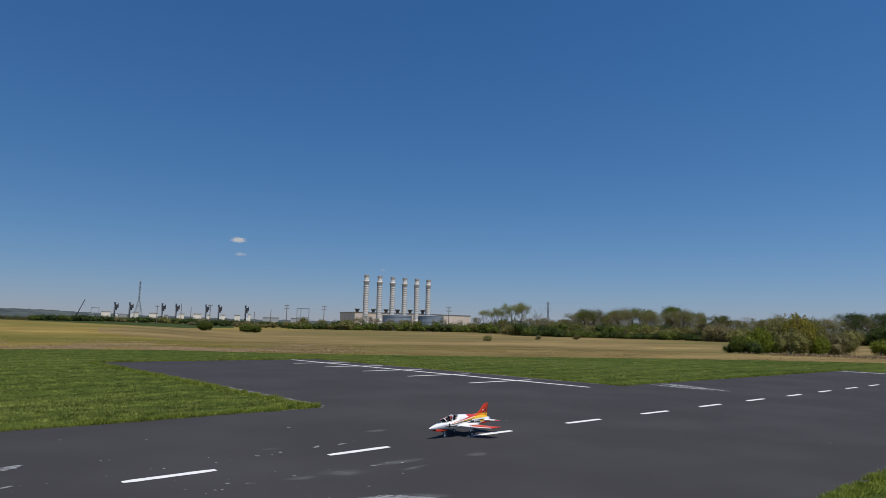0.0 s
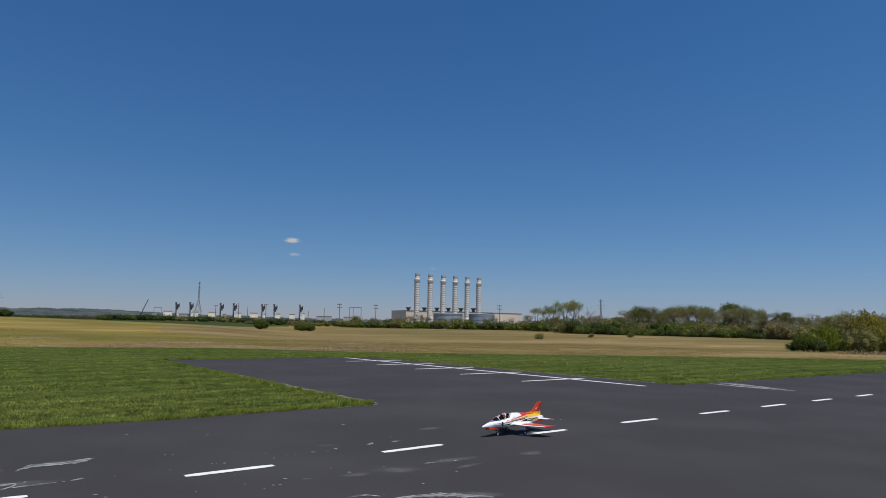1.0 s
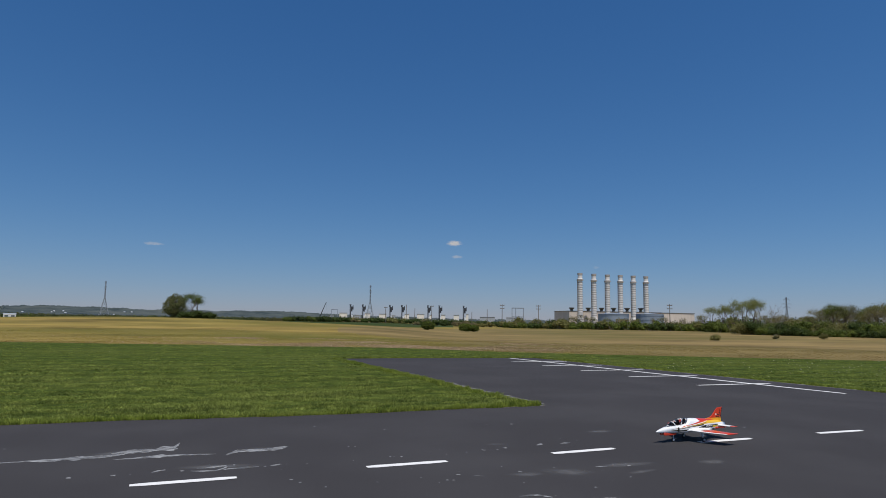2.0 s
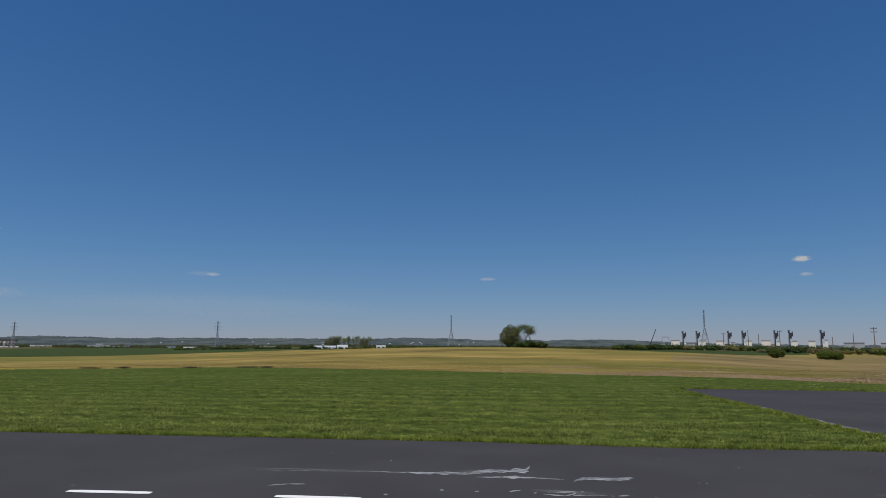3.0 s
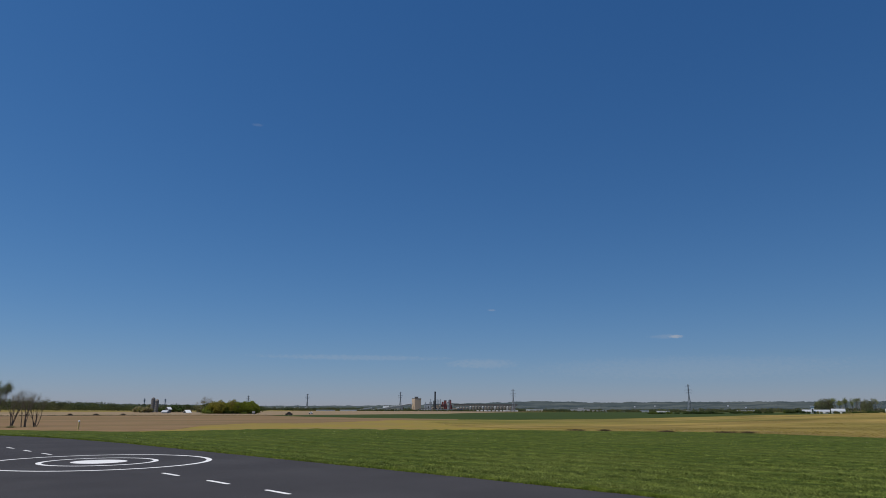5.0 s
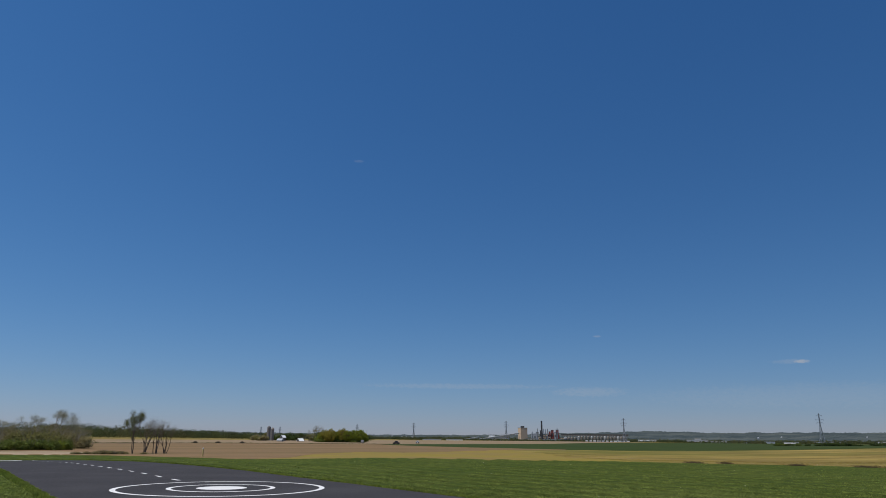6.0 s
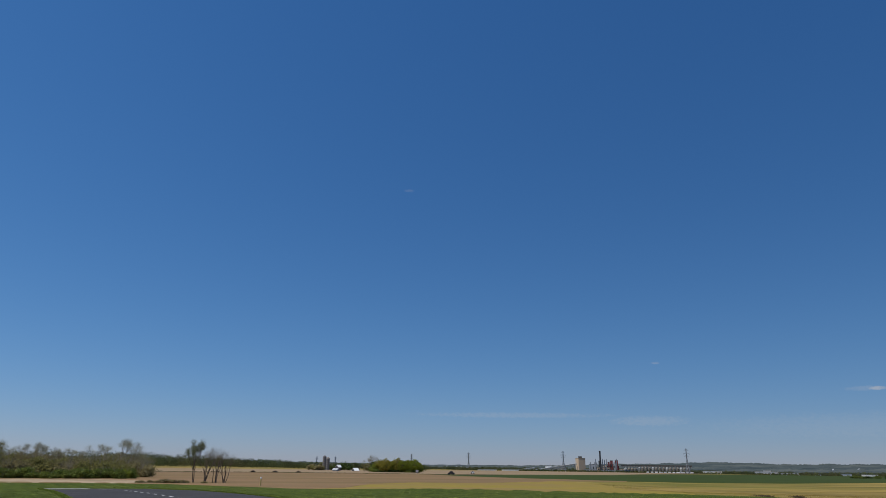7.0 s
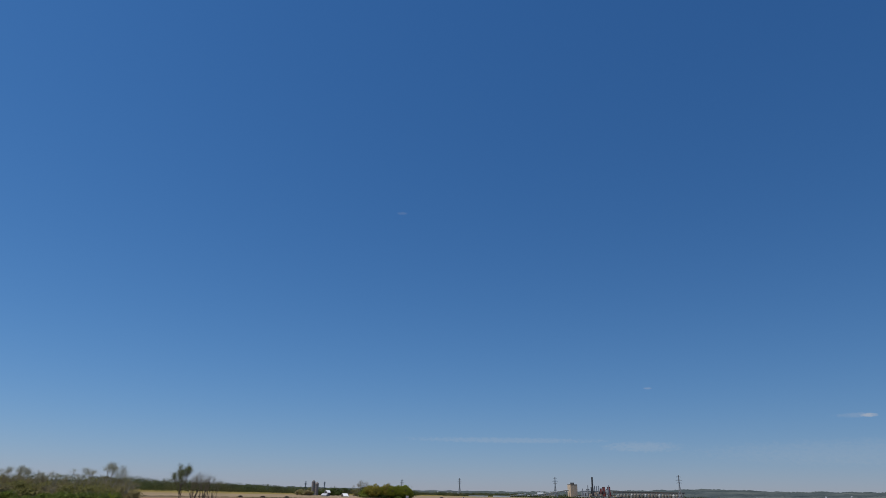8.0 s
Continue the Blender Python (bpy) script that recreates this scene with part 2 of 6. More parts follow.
BROWN_FIELD = material("brown_field", (0.108, 0.076, 0.029), (0.305, 0.216, 0.084), 0.075, (0.112, 0.100, 0.027), 0.026, 0.85, rough=0.95, bump=1.0, bump_scale=0.9, coords="World", spec=0.1, stretch=(0.55, 0.9, 1), crisp=0.7)
BROWN_STRAW = material("brown_grass", (0.142, 0.100, 0.038), (0.375, 0.270, 0.106), 0.075, (0.144, 0.128, 0.034), 0.026, 0.85, rough=0.95, island=0.12, stretch=(0.55, 0.9, 1), coords="World", spec=0.1, leafy=True, crisp=0.7)
STRAW = material("dry_grass", (0.110, 0.082, 0.023), (0.440, 0.310, 0.088), 0.075, (0.140, 0.137, 0.026), 0.026, 0.9, rough=0.95, island=0.10, stretch=(0.55, 0.9, 1), coords="World", spec=0.1, leafy=True, crisp=0.64)
SOIL = material("ploughed_soil", (0.145, 0.086, 0.042), (0.285, 0.182, 0.094), 0.6, (0.150, 0.108, 0.046), 0.05, 0.9, rough=0.95, bump=0.8, bump_scale=2.0, coords="World", stretch=(1.0, 0.14, 1), spec=0.1, crisp=0.75)
PALE_SOIL = material("pale_soil", (0.215, 0.150, 0.088), (0.290, 0.208, 0.126), 0.15, (0.190, 0.150, 0.076), 0.02, 0.6, rough=0.95, coords="World", spec=0.1)
CROP = material("green_crop", (0.030, 0.048, 0.013), (0.046, 0.064, 0.018), 0.2, (0.058, 0.070, 0.022), 0.02, 0.5, rough=0.95, bump=0.8, bump_scale=1.5, coords="World", spec=0.04)
MUSTARD = material("weedy_strip", (0.265, 0.188, 0.032), (0.200, 0.162, 0.034), 0.5, (0.215, 0.150, 0.055), 0.05, 0.75, rough=0.95, bump=0.8, bump_scale=2.5, coords="World", spec=0.1)
DITCH = material("dark_track", (0.07, 0.05, 0.03), (0.11, 0.08, 0.05), 0.3, rough=0.95, coords="World", spec=0.1)
# the haze of distance is put into the hills' blue-grey base colours
HILL = material("hazy_wooded_hill", (0.034, 0.048, 0.052), (0.082, 0.098, 0.096), 0.022, (0.108, 0.120, 0.108), 0.008, 0.7, rough=1.0, coords="World", spec=0.0, stretch=(1, 0.5, 2.5))
BARK = material("bark", (0.10, 0.075, 0.055), (0.17, 0.135, 0.105), 6, rough=0.95, bump=0.5, stretch=(3, 3, 0.6), spec=0.1)
TWIG = material("bare_twig", (0.200, 0.172, 0.138), (0.300, 0.262, 0.212), 3, rough=0.95, thing=0.2, spec=0.1)
LEAF_GREEN = material("leaf_green", (0.092, 0.124, 0.022), (0.180, 0.206, 0.042), 0.9, rough=0.65, island=0.24, thing=0.15, leafy=1.35, spec=0.12)
LEAF_DARK = material("leaf_dark", (0.050, 0.074, 0.018), (0.088, 0.116, 0.029), 0.9, rough=0.65, island=0.24, thing=0.15, leafy=1.35, spec=0.12)
LEAF_BRIGHT = material("leaf_bright", (0.170, 0.205, 0.022), (0.262, 0.286, 0.040), 0.9, rough=0.65, island=0.22, thing=0.12, leafy=1.35, spec=0.12)
LEAF_OLIVE = material("leaf_olive", (0.178, 0.166, 0.050), (0.262, 0.240, 0.082), 0.9, rough=0.75, island=0.18, thing=0.16, leafy=1.4, spec=0.12)
LEAF_SAGE = material("leaf_sage", (0.122, 0.130, 0.046), (0.186, 0.188, 0.070), 0.9, rough=0.75, island=0.24, leafy=1.35, spec=0.2)
LEAF_PALE = material("leaf_pale", (0.175, 0.180, 0.090), (0.240, 0.240, 0.125), 0.9, rough=0.8, island=0.22, thing=0.2, leafy=1.35, spec=0.15)
LEAF_YOUNG = material("leaf_young", (0.235, 0.250, 0.085), (0.325, 0.330, 0.125), 0.9, rough=0.75, island=0.2, thing=0.12, leafy=1.4, spec=0.12)
LEAF_BROWN = material("leaf_brown", (0.200, 0.168, 0.074), (0.290, 0.246, 0.116), 0.9, rough=0.85, island=0.18, thing=0.18, leafy=1.4, spec=0.1)
LEAF_TWIG = material("twig_haze", (0.29, 0.285, 0.190), (0.385, 0.375, 0.265), 0.9, rough=0.9, island=0.22, thing=0.15, leafy=1.5, spec=0.1)
LEAF_GOLD = material("leaf_gold", (0.245, 0.215, 0.034), (0.330, 0.285, 0.056), 0.9, rough=0.7, island=0.2, thing=0.12, leafy=1.35, spec=0.12)
WOODS = material("far_woods", (0.044, 0.062, 0.026), (0.150, 0.166, 0.064), 0.10, (0.150, 0.130, 0.066), 0.02, 0.6, rough=1.0, island=0.2, coords="World", spec=0.0, leafy=True)
STEEL = material("galvanised_steel", (0.20, 0.22, 0.24), (0.27, 0.29, 0.31), 1.0, rough=0.6, metal=0.3)
DARK_STEEL = material("dark_steel", (0.030, 0.031, 0.033), (0.055, 0.055, 0.058), 1.0, rough=0.6, metal=0.2)
WOOD_POLE = material("pole_wood", (0.14, 0.11, 0.085), (0.2, 0.165, 0.13), 2.0, rough=0.9, stretch=(4, 4, 0.5))
CONCRETE = material("stack_concrete", (0.72, 0.67, 0.61), (0.79, 0.74, 0.68), 0.5, (0.62, 0.56, 0.50), 0.12, 0.5, rough=0.9, stretch=(1, 1, 0.3))
STACK_BAND = material("stack_band", (0.32, 0.28, 0.25), (0.42, 0.37, 0.33), 0.8, rough=0.85)
HALL = material("hall_cladding", (0.60, 0.50, 0.42), (0.68, 0.58, 0.49), 0.3, (0.50, 0.42, 0.35), 0.06, 0.5, rough=0.8, stretch=(1, 1, 0.2))
HALL_DARK = material("hall_roof_edge", (0.09, 0.085, 0.08), (0.14, 0.13, 0.12), 0.3, rough=0.8)
TANK = material("tank_paint", (0.22, 0.26, 0.31), (0.30, 0.34, 0.39), 0.25, (0.18, 0.21, 0.25), 0.06, 0.6, rough=0.55, stretch=(1, 1, 0.25))
WHITE = material("white_cladding", (0.74, 0.74, 0.72), (0.80, 0.80, 0.78), 0.4, (0.68, 0.67, 0.64), 0.08, 0.5, rough=0.7)
CREAM = material("cream_cladding", (0.77, 0.70, 0.59), (0.84, 0.77, 0.66), 0.4, (0.60, 0.54, 0.45), 0.15, 0.6, rough=0.75)
GREY = material("grey_cladding", (0.34, 0.35, 0.36), (0.44, 0.45, 0.46), 0.4, (0.28, 0.28, 0.28), 0.08, 0.5, rough=0.75)
TAN = material("tan_cladding", (0.55, 0.41, 0.28), (0.62, 0.47, 0.33), 0.2, (0.46, 0.34, 0.24), 0.05, 0.5, rough=0.85)
RED = material("red_oxide_steel", (0.17, 0.034, 0.030), (0.24, 0.055, 0.046), 0.4, (0.15, 0.035, 0.035), 0.1, 0.6, rough=0.75)
GRAVEL = material("gravel", (0.20, 0.19, 0.17), (0.36, 0.34, 0.31), 30, (0.13, 0.13, 0.11), 3, 0.7, rough=0.95, bump=0.6, bump_scale=60, coords="World")
SILO = material("silo_concrete", (0.185, 0.165, 0.145), (0.265, 0.238, 0.208), 0.6, (0.14, 0.125, 0.11), 0.15, 0.6, rough=0.9, stretch=(1, 1, 0.3))
ROOF = material("dark_roof", (0.09, 0.08, 0.08), (0.14, 0.13, 0.12), 0.8, rough=0.8)
GLASS_DARK = material("dark_window", (0.03, 0.035, 0.04), (0.05, 0.055, 0.06), 1.0, rough=0.15)
POST_PAINT = material("post_paint", (0.50, 0.36, 0.12), (0.56, 0.42, 0.18), 3.0, rough=0.6)
PETAL = material("petal", (0.78, 0.70, 0.44), (0.82, 0.77, 0.60), 2.0, rough=0.7, island=0.15, coords="World")
TYRE = material("tyre_rubber", (0.02, 0.02, 0.02), (0.035, 0.035, 0.035), 20, rough=0.8)
CAR_DARK = material("car_paint_dark", (0.03, 0.02, 0.02), (0.05, 0.035, 0.03), 1, rough=0.3)
CAR_RED = material("car_paint_red", (0.16, 0.03, 0.02), (0.2, 0.04, 0.03), 1, rough=0.35)


def worn(m, scale, low, high, stretch):
    """Lets the surface below show through in patches, as thin worn traces do."""
    nodes, links = m.node_tree.nodes, m.node_tree.links
    mp = nodes.new("ShaderNodeMapping")
    mp.inputs["Scale"].default_value = stretch
    links.new(nodes.new("ShaderNodeNewGeometry").outputs["Position"], mp.inputs[0])
    n = node(m, "ShaderNodeTexNoise", Scale=scale, Detail=6.0, Roughness=0.7)
    links.new(mp.outputs[0], n.inputs["Vector"])
    mr = nodes.new("ShaderNodeMapRange")
    mr.inputs[1].default_value, mr.inputs[2].default_value = low, high
    links.new(n.outputs[0], mr.inputs[0])
    ms = nodes.new("ShaderNodeMixShader")
    links.new(mr.outputs[0], ms.inputs[0])
    links.new(nodes.new("ShaderNodeBsdfTransparent").outputs[0], ms.inputs[1])
    links.new(nodes["Principled BSDF"].outputs[0], ms.inputs[2])
    links.new(ms.outputs[0], nodes["Material Output"].inputs[0])


def soft_blot(m):
    """A thin pale film that fades out towards the rim of a unit disc."""
    nodes, links = m.node_tree.nodes, m.node_tree.links
    tc = nodes.new("ShaderNodeTexCoord").outputs["Object"]
    grad = nodes.new("ShaderNodeTexGradient")
    grad.gradient_type = 'SPHERICAL'
    links.new(tc, grad.inputs[0])
    n = node(m, "ShaderNodeTexNoise", Scale=3.0, Detail=5.0)
    links.new(nodes.new("ShaderNodeNewGeometry").outputs["Position"], n.inputs["Vector"])
    k = nodes.new("ShaderNodeMath")
    k.operation = 'MULTIPLY'
    links.new(grad.outputs[1], k.inputs[0])
    links.new(n.outputs[0], k.inputs[1])
    mr = nodes.new("ShaderNodeMapRange")
    mr.interpolation_type = 'SMOOTHSTEP'
    mr.inputs[1].default_value, mr.inputs[2].default_value, mr.inputs[4].default_value = 0.05, 0.45, 0.45
    links.new(k.outputs[0], mr.inputs[0])
    ms = nodes.new("ShaderNodeMixShader")
    links.new(mr.outputs[0], ms.inputs[0])
    links.new(nodes.new("ShaderNodeBsdfTransparent").outputs[0], ms.inputs[1])
    links.new(nodes["Principled BSDF"].outputs[0], ms.inputs[2])
    links.new(ms.outputs[0], nodes["Material Output"].inputs[0])


BLOT = material("pale_stain", (0.13, 0.125, 0.122), (0.20, 0.195, 0.19), 12, rough=0.9, coords="World")
soft_blot(BLOT)
worn(SCUFF, 11.0, 0.33, 0.56, (0.6, 2.0, 1))
worn(GRAVEL, 7.0, 0.40, 0.60, (1, 1, 1))


# ---- ground, fields, lawn ----
def sheet(name, azs, r_in, r_out, steps, lift, mat, label, ragged=0.0, step=0.5):
    """A piece of land between two distances, over a range of azimuths, lying on the ground."""
    s, rnd = Shape(), random.Random(name)
    n = int(round((azs[-1] - azs[0]) / step))
    for i in range(n + 1):
        az = azs[0] + (azs[-1] - azs[0]) * i / n
        a, b = float(np.interp(az, azs, r_in)), float(np.interp(az, azs, r_out))
        if ragged:
            a *= 1 + ragged * (noise.noise((az * 0.9, 3, len(name))) + 0.5 * rnd.uniform(-1, 1))
            b *= 1 + ragged * (noise.noise((az * 0.9, 7, len(name))) + 0.5 * rnd.uniform(-1, 1))
        s.v.append(polar(az, a - min(1.6, a * 0.5), -0.1))
        for k in range(steps + 1):
            r = a * (b / a) ** (k / steps)
            s.v.append(polar(az, r, lift + r * 0.0003))
    m = steps + 2
    for i in range(n):
        for k in range(steps + 1):
            s.f.append((i * m + k, i * m + k + 1, (i + 1) * m + k + 1, (i + 1) * m + k))
    ob = part(name, s, mat, smooth=True)
    return tagged(ob, label, "ground", kind="structure")


RUN_Y, RUN_HALF = 7.03, 4.6
sheet("ground", [-180, 180], [0.02, 0.02], [4600, 4600], 100, -0.06, FIELD, "dry tan and brown rough grass field")

EDGE_AZ = [-180, -100, -75.6, -64, -54, -47, -37, -29, -19, -8, 3, 11, 18, 24, 32, 39, 44, 48, 52, 55.5, 60, 62.3, 64.5, 66.5, 68.5, 70, 72, 74, 76, 78, 82, 86, 90, 110, 180]
EDGE_R = [60, 60, 51, 46, 42, 39.5, 37.8, 37.4, 40, 40.4, 43.6, 47, 50.4, 53, 51.5, 53.5, 53.5, 54.5, 56.5, 59, 62.5, 64, 62.5, 64, 66, 71, 77.5, 81, 84, 88, 92.5, 95, 95, 80, 60]
sheet("lawn", EDGE_AZ, [0.02] * len(EDGE_AZ), EDGE_R, 90, -0.03, LAWN, "mown green grass lawn round the runway", ragged=0.006)
sheet("brown_field", [-84, -64, -54, -47, -37, -29, -22, -14], [56, 45.5, 41.5, 39, 37.3, 42, 56, 84], [200, 240, 300, 330, 330, 300, 200, 110], 16, -0.045, BROWN_FIELD, "brown and olive rough dry grass before the hedge", 0.06)
sheet("weedy_field", [38, 40, 44, 48, 52, 56, 60, 64, 67.5, 68.5], [53, 53, 53.2, 54, 56, 59, 61.5, 61.5, 64, 65], [54, 62, 100, 150, 128, 114, 114, 96, 72, 66], 16, 0.0, MUSTARD, "yellow-green weedy strip beyond the lawn", 0.07)
sheet("ploughed_field", [43, 46, 48, 52, 56, 60, 64, 66, 68, 72, 78, 84, 95], [163, 158, 152, 126, 112, 112, 97, 70, 65, 77, 87.5, 93, 95], [168, 178, 180, 188, 235, 260, 273, 265, 258, 243, 214, 205, 198], 16, 0.03, SOIL, "bare brown ploughed field", 0.012)
sheet("field_track", [53, 56, 60, 64, 68, 72, 78, 95], [300, 285, 262, 276, 260, 245, 216, 200], [305, 290, 268, 282, 266, 251, 222, 206], 2, 0.06, DITCH, "dark earth track across the ploughed fields", 0.003)
sheet("pale_field", [37, 40, 44, 48, 53, 56, 60, 64, 72, 78, 95], [1300, 700, 420, 356, 306, 291, 269, 283, 252, 223, 207], [1400, 1420, 1400, 1300, 1100, 1000, 800, 640, 500, 460, 420], 10, 0.02, PALE_SOIL, "pale tan stubble field", 0.01)
sheet("green_crop", [10, 16, 22, 27, 32, 39, 44, 48, 51, 54.3, 57.4, 58.5], [420, 380, 280, 225, 184, 165, 168, 179, 187, 202, 228, 250], [700, 900, 1300, 1400, 1400, 800, 410, 355, 320, 284, 258, 255], 14, 0.05, CROP, "dark green young crop field", 0.008)
sheet("far_crop", [-24, -20, -10, 0, 10], [330, 210, 172, 172, 300], [600, 620, 640, 640, 640], 12, 0.03, CROP, "dark green crop on the rise", 0.01)

sheet("straw_strip", [80, 82, 86, 90, 96], [90, 92, 94.5, 94.5, 94], [96, 107, 111, 111, 111], 6, 0.04, PALE_STRAW, "pale pinkish dry straw strip below the thicket", 0.02)

# ---- runway and apron ----
def north_edge(x):
    return np.interp(x, [-72.8, -9, -4, 0, 2.2], [11.63, 11.62, 11.46, 11.34, 11.10])


def paving(xs, near, far, z):
    """A thick slab that follows the gentle fall of the ground; near and far give its edges."""
    return Shape().loft([[(*near(x), dip(*near(x)) + z - 0.12), (*far(x), dip(*far(x)) + z - 0.12), (*far(x), dip(*far(x)) + z), (*near(x), dip(*near(x)) + z)] for x in xs])


XS = [-72.8 + 108.8 * i / 160 for i in range(161)]
runway = part("runway", paving(XS, lambda x: (x, RUN_Y - RUN_HALF), lambda x: (x, float(north_edge(x))), 0.0), ASPHALT)
tagged(runway, "smooth dark grey asphalt model-aircraft runway", "runway", kind="structure")
apron = part("apron", paving([i / 24 for i in range(25)], lambda u: (6.88 + 10.12 * u, 11.1), lambda u: (6.78 + 9.42 * u, 26.9), 0.0), ASPHALT)
tagged(apron, "dark grey asphalt parking apron beside the runway", "apron", kind="structure")


def stripe(name, a, b, w, parent, lift=0.004, mat=PAINT, seed=0):
    """A painted stripe with rounded, slightly uneven ends."""
    rnd = random.Random(seed)
    a, b = Vector(a), Vector(b)
    d = (b - a).normalized()
    n = Vector((-d.y, d.x))
    s, rows = Shape(), 8
    for i in range(rows + 1):
        p = a + (b - a) * (i / rows)
        k = w / 2 * (0.72 if i in (0, rows) else 1) * rnd.uniform(0.94, 1.06)
        s.v += [(p.x + n.x * k, p.y + n.y * k, lift + dip(p.x, p.y)), (p.x - n.x * k, p.y - n.y * k, lift + dip(p.x, p.y))]
    s.f = [(2 * i + 1, 2 * i + 3, 2 * i + 2, 2 * i) for i in range(rows)]
    return part(name, s, mat, parent)


starts = [2.175 + 2.3196 * k for k in range(-8, 14)] + [-26.0 - 2.3196 * k for k in range(20) if k != 13]
for i, x in enumerate(starts):
    j = random.Random(i)
    stripe("centre_dash", (x + j.uniform(-0.03, 0.03), RUN_Y + j.uniform(-0.015, 0.015)), (x + 0.945 + j.uniform(-0.03, 0.03), RUN_Y + j.uniform(-0.015, 0.015)), 0.115, runway, seed=i)
stripe("threshold_line", (-71.2, 2.7), (-71.0, 6.3), 0.55, runway, seed=90)
stripe("threshold_line", (35.0, 2.8), (35.0, 11.3), 0.16, runway, seed=91)


def ring(name, c, r0, r1, parent, n=72):
    s = Shape()
    for i in range(n):
        t = 2 * math.pi * i / n
        for r in (r0, r1):
            s.v.append((c[0] + r * math.cos(t), c[1] + r * math.sin(t), 0.004))
    s.f = [(2 * i, 2 * i + 1, (2 * i + 3) % (2 * n), (2 * i + 2) % (2 * n)) for i in range(n)]
    return part(name, s, PAINT, parent)


HUB = (-20.95, 7.15)
ring("landing_ring", HUB, 2.93, 3.09, runway)
ring("landing_ring", HUB, 1.44, 1.59, runway)
ring("landing_spot", HUB, 0.005, 0.74, runway)
stripe("parking_line", (15.6, 11.2), (14.75, 26.7), 0.17, apron, 0.004, seed=50)
for i, y in enumerate((13.75, 16.55, 19.1, 21.6, 24.0)):
    stripe("bay_line", (13.35, y), (16.1, y + 0.05), 0.13, apron, 0.008, seed=60 + i)


def trace(points, widths, seed):
    """A ragged streak of rubbed-off pale filler along a bent line, its width given at each bend."""
    rnd, s = random.Random(seed), Shape()
    pts = [Vector(p) for p in points]
    run = [0.0]
    for a, b in zip(pts, pts[1:]):
        run.append(run[-1] + (b - a).length)
    rows = max(6, int(run[-1] / 0.025))
    for i in range(rows + 1):
        t = run[-1] * i / rows
        p = Vector((float(np.interp(t, run, [q.x for q in pts])), float(np.interp(t, run, [q.y for q in pts]))))
        q = Vector((float(np.interp(t + 0.02, run, [q.x for q in pts])), float(np.interp(t + 0.02, run, [q.y for q in pts]))))
        d = (q - p).normalized() if (q - p).length > 1e-6 else (pts[-1] - pts[-2]).normalized()
        n = Vector((-d.y, d.x))
        k = float(np.interp(t, run, widths)) / 2
        p += n * 0.03 * noise.noise((t * 3, seed * 7.1, 0))
        up, low = k * (1 + 0.7 * noise.noise((t * 9, seed, 2))) * rnd.uniform(0.8, 1.2), k * (1 + 0.7 * noise.noise((t * 9, seed, 8))) * rnd.uniform(0.8, 1.2)
        s.v += [(p.x + n.x * up, p.y + n.y * up, 0.003 + dip(p.x, p.y)), (p.x - n.x * low, p.y - n.y * low, 0.003 + dip(p.x, p.y))]
    s.f = [(2 * i + 1, 2 * i + 3, 2 * i + 2, 2 * i) for i in range(rows)]
    return part("scuff", s, SCUFF, runway)


def chip(x, y, w, seed):
    """A small ragged fleck of pale filler."""
    rnd, s = random.Random(seed), Shape()
    n = 7
    for i in range(n):
        a = 2 * math.pi * i / n
        k = w * rnd.uniform(0.25, 0.6)
        s.v.append((x + k * math.cos(a), y + 1.15 * k * math.sin(a), 0.0035 + dip(x, y)))
    s.f = [tuple(range(n))]
    return part("scuff", s, SCUFF, runway)


